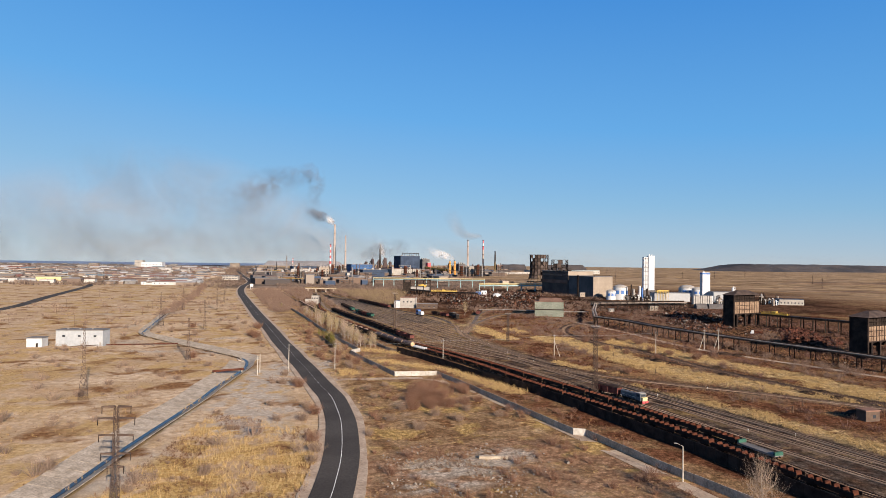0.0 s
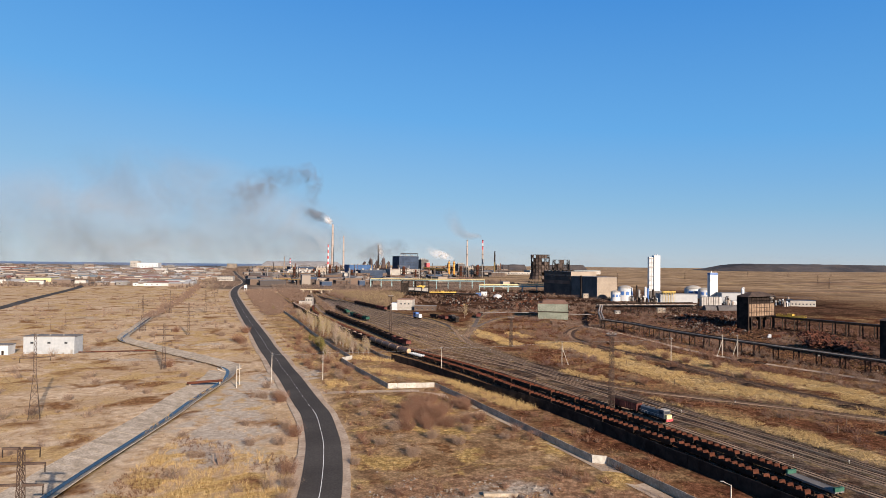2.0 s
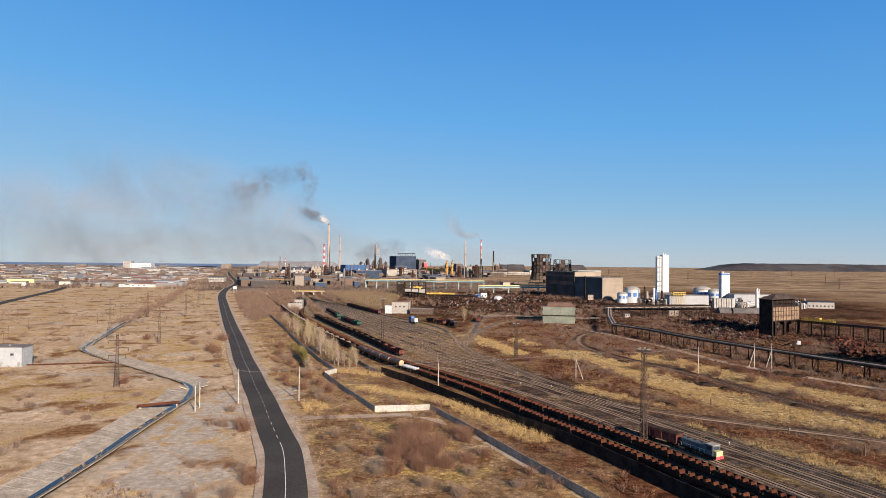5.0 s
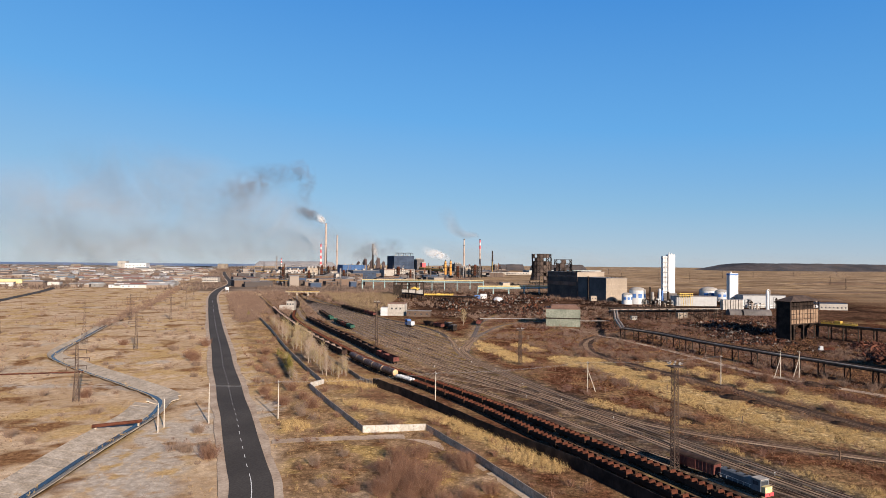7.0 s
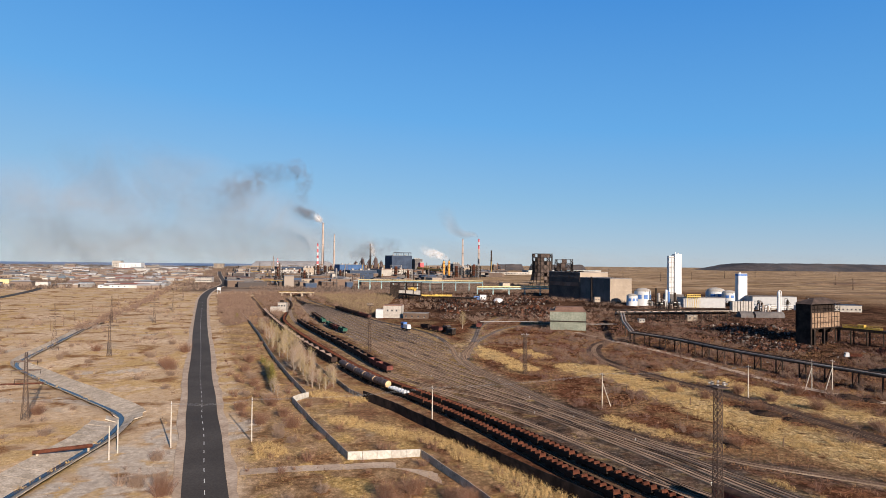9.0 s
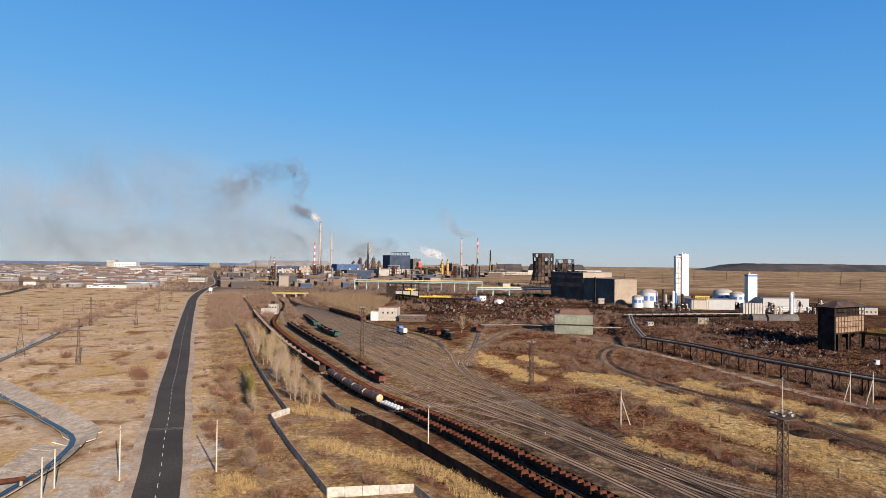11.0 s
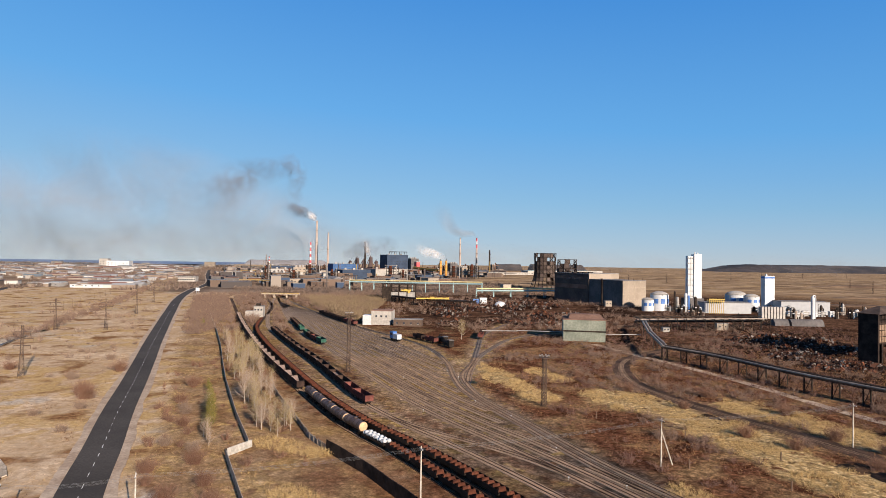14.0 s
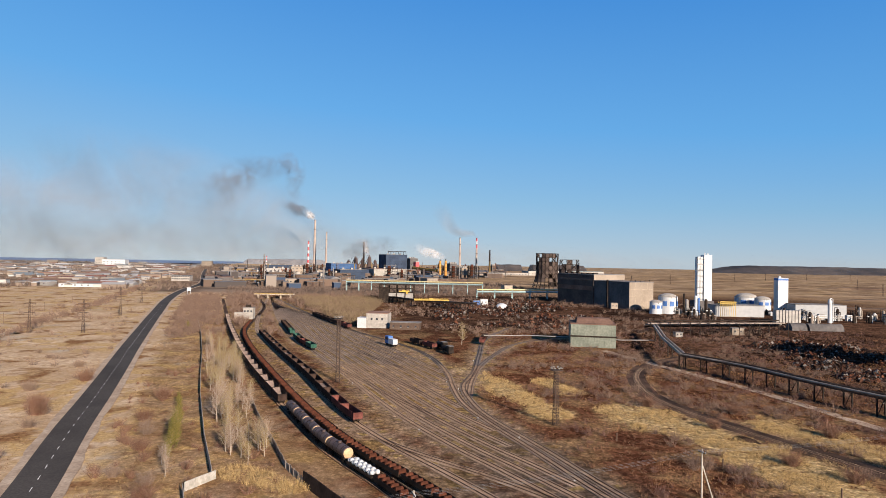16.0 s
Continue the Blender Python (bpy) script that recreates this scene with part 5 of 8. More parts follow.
# ---- pipeline ----
PIPE_RUN = [(128, 519), (144, 489), (156, 447), (172, 408), (190, 370), (207, 338), (226, 300), (260, 235), (300, 160)]
pipeline = thing("pipeline", "long silver heating pipeline on dark steel trestles", "pipeline")
run = spline(PIPE_RUN, 12.0)
for off, r, mat_ in ((0.0, 0.42, PIPE_CLAD), (1.9, 0.6, SOOT), (3.4, 0.5, SOOT)):
    nn = normals(run)
    for i in range(len(run) - 1):
        a, b = run[i] - nn[i] * off, run[i + 1] - nn[i + 1] * off
        part("pipe", MB().tube((a[0], a[1], ground_at(*a) + 7.6), (b[0], b[1], ground_at(*b) + 7.6), r, n=10), mat_, pipeline)
for i in range(len(run)):
    p, q = run[i], normals(run)[i]
    mb = MB()
    z = ground_at(*p)
    for o in (-0.6, 4.0):
        c = p - q * o
        mb.beam((c[0], c[1], z - 0.3), (c[0], c[1], z + 6.9), 0.45)
    a, b = p + q * 1.2, p - q * 4.6
    mb.beam((a[0], a[1], z + 6.6), (b[0], b[1], z + 6.6), 0.4)
    mb.beam((p[0] + q[0] * 0.6, p[1] + q[1] * 0.6, z), (p[0] - q[0] * 4, p[1] - q[1] * 4, z + 6.5), 0.2)
    part("trestle", mb, STEEL_DARK, pipeline)
part("walkway", ribbon(run, 4.2, 0.9, 6.9, 0.3), SOOT, pipeline)
riser = thing("pipe_riser", "pale twin pipes crossing towards the gas plant", "pipeline")
cross = [(128, 519), (140, 575), (158, 640)]
for o in (0, 2.2):
    for a, b in zip(cross[:-1], cross[1:]):
        part("pipe", MB().tube((a[0] + o, a[1], ground_at(*a) + 7.6), (b[0] + o, b[1], ground_at(*b) + 8), 0.7, n=10), PIPE_CLAD, riser)
for x, y in ((129, 523), (136, 556), (144, 590), (151, 617)):
    part("trestle", MB().beam((x, y, ground_at(x, y) - 0.2), (x, y, ground_at(x, y) + 7), 0.5).beam((x + 2.4, y, ground_at(x, y) - 0.2), (x + 2.4, y, ground_at(x, y) + 7), 0.5), STEEL_DARK, riser)
rack = thing("pipe_rack", "dark pipe rack crowded with pipes at the gas plant", "pipe rack")
for k, (z, mat_) in enumerate(((8.2, PIPE_CLAD), (8.2, STEEL_DARK), (7.0, STEEL_GREY), (5.6, STEEL_DARK), (9.4, STEEL_DARK))):
    part("pipe", MB().tube((158, 652 + 2.2 * k, 1.5 + z), (262, 660 + 2.2 * k, 2.6 + z), 0.55, n=8), mat_, rack)
for k in range(15):
    x = 160 + 7.1 * k
    part("frame", MB().beam((x, 651, 0.5), (x, 651, 11), 0.4).beam((x, 663, 0.5), (x, 663, 11), 0.4).beam((x, 651, 10.4), (x, 663, 10.4), 0.4).beam((x, 651, 6), (x, 663, 6), 0.3), STEEL_DARK, rack)
gas_line = thing("gas_line", "thin grey gas pipe on posts across the weeds", "pipe")
gp = [(36, 600), (60, 601), (60, 604), (86, 600), (120, 588), (140, 590)]
for a, b in zip(gp[:-1], gp[1:]):
    part("pipe", MB().tube((*a, 5.6), (*b, 5.6), 0.28, n=8), STEEL_GREY, gas_line)
for x, y in ((36, 600), (50, 600.6), (62, 603.7), (78, 601.2), (96, 596.8), (112, 590.5), (130, 589)):
    part("post", MB().beam((x, y, -0.2), (x, y, 5.5), 0.25), STEEL_DARK, gas_line)

# ---- bunker towers and conveyors ----
def bunker(x, y, w, deep, tall, turn):
    """Its near corner stands at x, y; the front runs along w, the closed dark flank along deep."""
    t = thing("ore_bunker", "soot-black bunker tower on legs with a low hipped roof", "bunker tower", "bunker towers", pose(x, y, ground_at(x, y), 0, 0, turn))
    part("flank_wall", MB().box(-0.3, 1.2, 0, deep, -1, tall * 0.88), SOOT, t)
    for cx in (4.5, w * 0.45, w - 0.8):
        for cy in (0.8, deep - 0.8):
            part("column", MB().box(cx - 0.7, cx + 0.7, cy - 0.7, cy + 0.7, -1, tall * 0.36), SOOT, t)
    part("bin", MB().box(1.2, w, 0.6, deep - 0.3, tall * 0.36, tall * 0.70), BIN_BOARDS, t, "rusty brown boarded bin")
    n = 10
    for k in range(n + 1):
        px = 1.3 + k * (w - 1.4) / n
        part("mullion", MB().box(px - 0.11, px + 0.11, 0.35, 0.6, tall * 0.36, tall * 0.88), SOOT, t)
    for px in (w * 0.3, w * 0.6, w * 0.84):
        part("hopper_cone", MB().hexa([(px - 0.6, deep * 0.4, tall * 0.24), (px + 0.6, deep * 0.4, tall * 0.24), (px + 0.6, deep * 0.6, tall * 0.24), (px - 0.6, deep * 0.6, tall * 0.24), (px - 3.4, 1.0, tall * 0.36), (px + 3.4, 1.0, tall * 0.36), (px + 3.4, deep - 1, tall * 0.36), (px - 3.4, deep - 1, tall * 0.36)]), SOOT, t)
    for z, g in ((0.36, 0.35), (0.475, 0.14), (0.59, 0.14), (0.70, 0.3), (0.79, 0.14), (0.88, 0.25)):
        part("girder", MB().box(1.0, w + 0.1, 0.25, 0.6, tall * z - g, tall * z + g), SOOT, t)
    part("top_floor", MB().box(5, w - 3, 2.5, deep - 1, tall * 0.70, tall * 0.86), SOOT, t)
    zz, e = tall * 0.88, 1.0
    part("roof", MB().hexa([(-e, -e, zz), (w + e, -e, zz), (w + e, deep + e, zz), (-e, deep + e, zz), (w * 0.3, deep * 0.4, tall), (w * 0.7, deep * 0.4, tall), (w * 0.7, deep * 0.6, tall), (w * 0.3, deep * 0.6, tall)]), ROOF_SOOTY, t, "sooty brown sheet roof")
    return t


bunker(243.5, 515, 34, 10, 30.5, 28.4)
bunker(243, 352, 30, 10, 27, 28.4)


def trestle(points, z, name, label, deck=3.0, mat_=None):
    t = thing(name, label, "conveyor")
    ln = spline(points, 9.0)
    nn = normals(ln)
    mat_ = mat_ or STEEL_DARK
    for i in range(len(ln) - 1):
        a, b, q = ln[i], ln[i + 1], nn[i]
        za, zb = ground_at(*a) + z, ground_at(*b) + z
        base = [a - q * deck / 2, a + q * deck / 2, b + q * deck / 2, b - q * deck / 2]
        part("deck", MB().hexa([(x, y, h) for (x, y), h in zip(base, (za, za, zb, zb))] + [(x, y, h + 1.6) for (x, y), h in zip(base, (za, za, zb, zb))]), mat_, t)
        for o in (-1, 1):
            c = a + q * o * deck * 0.45
            part("leg", MB().beam((c[0], c[1], za - z - 0.3), (c[0], c[1], za), 0.6), mat_, t)
    return t


trestle([(272, 533), (290, 507), (315, 470), (345, 425), (380, 370)], 9.0, "conveyor_gallery", "dark elevated crane runway from the bunker tower", 5.0)
trestle([(-45, 930), (-20, 885), (10, 850), (45, 822)], 6.0, "conveyor_gallery", "dark crane runway over the scrap", 6.0)


def crane(x, y, z, span, turn):
    t = thing("bridge_crane", "bright yellow overhead crane on a dark runway", "crane", "yellow cranes", pose(x, y, z, 0, 0, turn))
    for s in (-1.4, 1.4):
        part("girder", MB().box(-span / 2, span / 2, s - 0.4, s + 0.4, 0, 1.1), YELLOW_PAINT, t)
    part("trolley", MB().box(-2.5, 1.5, -1.8, 1.8, 1.1, 2.6), YELLOW_PAINT, t)
    mb = MB()
    for s in (-1.9, 1.9):
        mb.beam((-span / 2, s, 2.0), (span / 2, s, 2.0), 0.12)
        k = -span / 2
        while k <= span / 2:
            mb.beam((k, s, 0.9), (k, s, 2.0), 0.12)
            k += 2.5
    part("railing", mb, YELLOW_PAINT, t)
    part("cab", MB().box(span / 2 - 4, span / 2 - 1.5, -1.2, 1.2, -2.2, 0), YELLOW_PAINT, t)
    return t


crane(281, 521, ground_at(281, 521) + 10.7, 22, -55)
crane(2, 855, ground_at(2, 855) + 7.6, 36, 2)
ore2 = thing("gantry_hall", "black open steel gantry hall in the scrap yard", "gantry", at=pose(-39, 930, ground_at(-39, 930)))
for x in (-20, -10, 0, 10, 20):
    for y in (0, 22):
        part("column", MB().box(x - 0.6, x + 0.6, y - 0.6, y + 0.6, -1, 21), STEEL_DARK, ore2)
part("wall_panel", MB().box(-20, -9, -0.3, 0.3, 0, 18), STEEL_DARK, ore2)
part("lower_wall", MB().box(-9, 20, -0.2, 0.2, 5, 12), STEEL_GREY, ore2)
for z in (12, 16.5, 21):
    part("girder", MB().box(-21, 21, -0.5, 0.5, z - 0.6, z + 0.6), STEEL_DARK, ore2)
part("roof_grid", MB().box(-21, 21, 0.6, 22, 20.4, 21.2), STEEL_DARK, ore2)
crane(-30, 930, ground_at(-39, 930) + 12.6, 12, 0)

# ---- cooling towers and big halls ----
def cooling_tower(x, y, tall, r0, r1, r2, label):
    """A many-sided steel skeleton: flared foot, waist, lip; cladding only in part."""
    t = thing("cooling_tower", label, "cooling tower", at=pose(x, y, ground_at(x, y)))
    n, rings = (20, 9) if tall > 55 else (12, 6)
    rad = lambda u: r1 + (r0 - r1) * max(0, 1 - u / 0.55) ** 1.7 + (r2 - r1) * max(0, (u - 0.55) / 0.45)
    pt = lambda i, u, o=0.0: ((rad(u) + o) * math.cos(2 * math.pi * i / n), (rad(u) + o) * math.sin(2 * math.pi * i / n), tall * u)
    for i in range(n):
        mb = MB()
        for k in range(9):
            x, y, z = pt(i, k / 8, 0.35)
            mb.v.extend([(x - 0.3, y - 0.3, z), (x + 0.3, y - 0.3, z), (x + 0.3, y + 0.3, z), (x - 0.3, y + 0.3, z)])
            if k:
                n4 = 4 * k
                mb.f.extend([(n4 - 4 + e, n4 - 4 + (e + 1) % 4, n4 + (e + 1) % 4, n4 + e) for e in range(4)])
        part("post", mb, STEEL_DARK, t)
    for k in range(1, rings + 1):
        r, z = rad(k / rings) + 0.05, tall * k / rings
        part("ring", MB().lathe([(r, z - 0.35), (r + 0.7, z - 0.35), (r + 0.7, z + 0.35), (r, z + 0.35), (r, z - 0.35)], n), STEEL_DARK, t)
    for k in range(rings):
        for i in range(n):
            u, v = k / rings, (k + 1) / rings
            if rng.rand() < ((0.06 if k < 2 else 0.6 if k == 2 else 0.94 if k < 7 else 0.4) if tall > 55 else 0.25):
                part("panel", MB().hexa([pt(i, u, -0.3), pt(i + 1, u, -0.3), pt(i + 1, v, -0.3), pt(i, v, -0.3), pt(i, u), pt(i + 1, u), pt(i + 1, v), pt(i, v)]), WALL_BROWN, t)
            if k > 2 and (i + k) % 2:
                part("brace", MB().beam(pt(i, u, 0.3), pt(i + 1, v, 0.3), 0.5).beam(pt(i + 1, u, 0.3), pt(i, v, 0.3), 0.5), STEEL_DARK, t)
    return t


cooling_tower(195.5, 1250, 61.5, 26, 17.6, 18.6, "tall dark skeletal cooling tower with gaps in its cladding")
cooling_tower(262, 1380, 52, 24, 19, 18, "second skeletal cooling tower behind the hall")
FACTORY = pose(208, 851, 4.0, 0, 0, 28.4)
factory = thing("factory_hall", "long dark-clad factory hall with a beige concrete end", "factory", at=FACTORY)
low = part("low_wing", MB().box(0, 35, 0, 52, -2, 28), SHEET_DARK, factory, "dark cladding of the low wing")
part("end_wall", MB().box(-0.2, 35.2, -0.4, 0.0, -2, 28.3), PLASTER_TAN, factory, "sunlit beige concrete end wall")
for z in (7, 14, 21):
    part("joint", MB().box(0, 35, -0.46, -0.38, z - 0.1, z + 0.1), CONCRETE, low)
for x in (8.75, 17.5, 26.25):
    part("joint", MB().box(x - 0.08, x + 0.08, -0.46, -0.38, 0, 28), CONCRETE, low)
tall_wing = part("high_wing", MB().box(-1, 46, 52, 113, -2, 34.5), WALL_BROWN, factory, "dark cladding of the high wing")
part("red_band", MB().box(-1.32, -1.26, 54, 112, 17, 22), ROOF_RUST, factory, "dark red wall band")
part("upper_storey", MB().box(-1.0, 46.2, 51.6, 52.0, 28.9, 34.6), PLASTER_TAN, factory, "sunlit tan wall of the upper storey")
part("pipe_shaft", MB().box(-1.6, -0.2, 30.0, 31.6, -2, 30), SOOT, factory)
part("roof", MB().box(-0.5, 35.5, -0.6, 51.5, 28.3, 28.9), ROOF_GREY, factory)
part("roof", MB().box(-1.5, 46.5, 51.4, 113.5, 34.6, 35.2), ROOF_GREY, factory)
for k in range(6):
    part("roof_vent", MB().box(4, 9, 56 + k * 9, 60 + k * 9, 35.2, 36.6), STEEL_DARK, tall_wing)
    part("side_window", MB().box(-1.08, -1.0, 55 + k * 9.5, 62 + k * 9.5, 28, 30.5), GLASS_DARK, tall_wing)
for k in range(5):
    part("roof_rail", MB().beam((3 + 7 * k, 1, 28.9), (3 + 7 * k, 1, 31.0), 0.3), STEEL_DARK, low)
part("roof_rail", MB().beam((0, 1, 30.6), (35, 1, 30.6), 0.2), STEEL_DARK, low)

# ---- gas plant ----
tower = thing("distillation_tower", "tall white box-shaped distillation tower with ladders", "tower", at=pose(279, 832, ground_at(279, 832)))
part("main_column", MB().box(-1, 7, 0, 9, -1, 58.5), WHITE, tower)
side = part("side_column", MB().box(-7, -1, 1.5, 8, -1, 56.5), WHITE, tower)
for k in range(9):
    part("platform", MB().box(-8.4, -1, 0.2, 1.5, 8 + 5.8 * k, 8.25 + 5.8 * k), STEEL_GREY, side)
    part("railing", MB().beam((-8.3, 0.25, 9.2 + 5.8 * k), (-1, 0.25, 9.2 + 5.8 * k), 0.12).beam((-8.3, 0.25, 8.2 + 5.8 * k), (-8.3, 0.25, 9.2 + 5.8 * k), 0.12), STEEL_GREY, side)
part("ladder", MB().beam((-4.5, 0.9, 1), (-4.5, 0.9, 57), 0.14).beam((-3.9, 0.9, 1), (-3.9, 0.9, 57), 0.14), STEEL_GREY, tower)
part("roof_pipe", MB().tube((1, 4, 58), (1, 4, 60.8), 0.6, n=8).tube((4, 4, 58), (4, 4, 60), 0.9, n=8), WHITE, tower)
part("base_block", MB().box(-10, 9, -1, 12, -1, 12), SHEET_DARK, tower)
t2 = thing("white_tower", "slimmer white square tower with a blue band", "tower", at=pose(347, 811, ground_at(347, 811)))
part("column", MB().box(-5, 5, 0, 8, -1, 37.2), WHITE, t2)
part("blue_band", MB().box(-5.05, 5.05, -0.06, 8.06, 34.6, 36.6), BLUE_PAINT, t2)
part("vent", MB().box(-3.4, -2.2, 1, 3, 37.2, 39), WHITE, t2)


def storage_tank(x, y, r, tall, label):
    t = thing("storage_tank", label, "tank", "storage tanks", pose(x, y, ground_at(x, y)))
    part("shell", MB().lathe([(r, -0.5), (r, tall)], 28), WHITE, t)
    part("dome", MB().lathe([(r, tall), (r * 0.8, tall + r * 0.22), (r * 0.45, tall + r * 0.36), (0.02, tall + r * 0.42)], 28), PLASTER_PALE, t)
    for a0 in (-2.5, -1.75, -1.0):
        bend = [(a0 + 0.12 * i, z) for z in (tall * 0.46, tall * 0.76) for i in range(5)]
        part("blue_mark", MB().add([((r + 0.05) * math.cos(a), (r + 0.05) * math.sin(a), z) for a, z in bend], [(i, i + 1, i + 6, i + 5) for i in range(4)]), BLUE_PAINT, t)
    mb = MB()
    for i in range(24):
        a, b = 2 * math.pi * i / 24, 2 * math.pi * (i + 1) / 24
        mb.beam((r * math.cos(a), r * math.sin(a), tall + 1.0), (r * math.cos(b), r * math.sin(b), tall + 1.0), 0.14)
        mb.beam((r * math.cos(a), r * math.sin(a), tall), (r * math.cos(a), r * math.sin(a), tall + 1.0), 0.12)
    part("railing", mb, STEEL_GREY, t)
    part("stair", MB().beam((r + 0.3, 0, 0), (0, -r - 0.3, tall), 0.5), STEEL_GREY, t)
    return t


storage_tank(236, 818, 9.2, 16, "big white domed storage tank")
storage_tank(222, 812, 6.0, 11, "small white and blue storage tank")
storage_tank(362, 912, 12.0, 12, "wide white and blue storage tank")
storage_tank(366, 884, 8.4, 11.5, "white storage tank with a blue mark")
gas_hall = block("white_plant_hall", "long low pale grey plant hall", "hall", 272, 318, 792, 18, 10.5, PANEL_GREY, ROOF_GREY, -1)
yellow_rack = thing("yellow_rack", "yellow steel cooler rack above the plant hall", "rack", at=pose(281, 789, ground_at(281, 789)))
for k in range(8):
    part("frame", MB().beam((-10 + k * 3.2, -1, 0), (-10 + k * 3.2, -1, 16.5), 0.5).beam((-10 + k * 3.2, 6, 0), (-10 + k * 3.2, 6, 16.5), 0.5).beam((-10 + k * 3.2, -1, 12), (-10 + k * 3.2, 6, 16), 0.4), YELLOW_PAINT, yellow_rack)
part("platform", MB().box(-11, 14, -1.3, 6.3, 14.2, 15.0), YELLOW_PAINT, yellow_rack)
part("top_beam", MB().box(-11, 14, -1.5, -0.9, 16.2, 17.2), YELLOW_PAINT, yellow_rack)
yellow_rack.scale = (0.62, 0.8, 0.85)
fins = thing("vaporiser_bank", "bank of grey finned vaporisers", "vaporiser", at=pose(315, 746, ground_at(315, 746)))
for k in range(8):
    part("fin_block", MB().box(-11 + k * 2.8, -8.9 + k * 2.8, 0, 6, 0, 10.8), STEEL_GREY, fins)
col = thing("process_column", "white process column with a bent pipe", "column", at=pose(353, 749, ground_at(353, 749)))
part("shell", MB().lathe([(1.6, -0.3), (1.6, 19.0), (0.9, 21), (0.05, 21.5)], 14), WHITE, col)
part("pipe", MB().tube((2.6, 0, 0), (2.6, 0, 21), 0.4, n=8).tube((2.6, 0, 21), (0, 0, 22), 0.4, n=8), WHITE, col)
long_hall = block("grey_plant_hall", "long pale grey plant hall", "hall", 349, 396, 792, 18, 12.5, PANEL_GREY, ROOF_GREY, -4)
tents = thing("arched_shelter", "dark grey arched tunnel shelter", "shelter", at=pose(303, 688, ground_at(303, 688)))
for x0, x1 in ((-19, -7), (-5, 22)):
    mb = MB()
    n = 10
    vs = [(x, 4.5 - 4.5 * math.cos(math.pi * i / n), 5.6 * math.sin(math.pi * i / n)) for x in (x0, x1) for i in range(n + 1)]
    fs = [(i, n + 1 + i, n + 2 + i, i + 1) for i in range(n)] + [tuple(range(n + 1)), tuple(range(2 * n + 1, n, -1))]
    part("vault", mb.add(vs, fs), SHEET_DARK, tents)
blue_shed = block("blue_roofed_shed", "long shed with a blue-grey roof", "shed", 412, 440, 752, 14, 7.0, PLASTER_PALE, SHEET_NAVY, -8, ((2.0, 7, 1.6, 1.6),))
for k, (x, y, r, h, mat_) in enumerate(((256, 800, 1.5, 18, WHITE), (260, 803, 1.2, 16, BLUE_PAINT), (250, 806, 1.6, 14, STEEL_GREY), (265, 798, 1.4, 15, STEEL_DARK), (246, 803, 1.0, 20, STEEL_DARK), (328, 760, 1.2, 9, WHITE), (334, 764, 1.2, 9, WHITE), (340, 760, 1.5, 8, STEEL_GREY))):
    v = thing("process_vessel", "upright process vessel at the gas plant", "vessel", "process vessels", pose(x, y, ground_at(x, y)))
    part("shell", MB().lathe([(r, -0.3), (r, h), (r * 0.6, h + r * 0.5), (0.02, h + r * 0.7)], 12), mat_, v)
for k in range(6):
    x, y = 345 + 8 * k, 772 - 3 * (k % 2)
    v = thing("plant_unit", "white process unit with pipes at the gas plant", "plant unit", "process units", pose(x, y, ground_at(x, y), 0, 0, 4))
    part("cabinet", MB().box(-3, 3, 0, 3, 0, 3.5 + (k % 3)), WHITE if k % 2 else STEEL_GREY, v)
    part("pipe", MB().tube((-3.6, -0.6, 2.6), (3.6, -0.6, 2.6), 0.35, n=8).tube((-3.6, -0.6, 4.6), (3.6, -0.6, 4.6), 0.3, n=8), WHITE, v)

for k in range(64):
    x, y = rng.uniform(232, 430), rng.uniform(738, 830)
    if 266 < x < 322 and y > 740:
        continue
    h = rng.uniform(4, 14)
    v = thing("plant_pipework", "cluster of pipes and a small vessel at the gas plant", "pipework", "gas plant pipework", pose(x, y, ground_at(x, y), 0, 0, 28))
    m1, m2 = (STEEL_DARK, PIPE_CLAD, WHITE, STEEL_GREY, SOOT)[rng.randint(5)], (STEEL_DARK, WHITE, PIPE_CLAD)[rng.randint(3)]
    part("vessel", MB().lathe([(1.3, -0.3), (1.3, h * 0.7), (0.8, h * 0.8), (0.05, h * 0.84)], 10), m1, v)
    part("pipe", MB().tube((-4, 0.5, h * 0.55), (5, 0.5, h * 0.55), 0.4, n=7).tube((5, 0.5, h * 0.55), (5, 0.5, -0.3), 0.4, n=7), m2, v)
    part("frame", MB().beam((-4, 0.5, -0.3), (-4, 0.5, h * 0.9), 0.35).beam((-4, 0.5, h * 0.9), (1, 0.5, h * 0.9), 0.35), STEEL_DARK, v)

# ---- steel works on the skyline ----
def stack(x, y, tall, r, label, stripes=0, mat_=None):
    t = thing("chimney", label, "chimney", "works chimneys", pose(x, y, ground_at(x, y)))
    n = 10
    for k in range(n):
        u, v = k / n, (k + 1) / n
        m = (RED_PAINT if k % 2 else WHITE) if stripes and k >= n - stripes else (mat_ or STACK)
        part("shaft", MB().tube((0, 0, tall * u), (0, 0, tall * v), r * (1 - 0.45 * u), r * (1 - 0.45 * v), 16), m, t)
    for u in (0.55, 0.8, 0.985):
        part("gallery", MB().tube((0, 0, tall * u), (0, 0, tall * u + 1.2), r * (1 - 0.45 * u) + 1.0, n=16), STEEL_DARK, t)
    return t


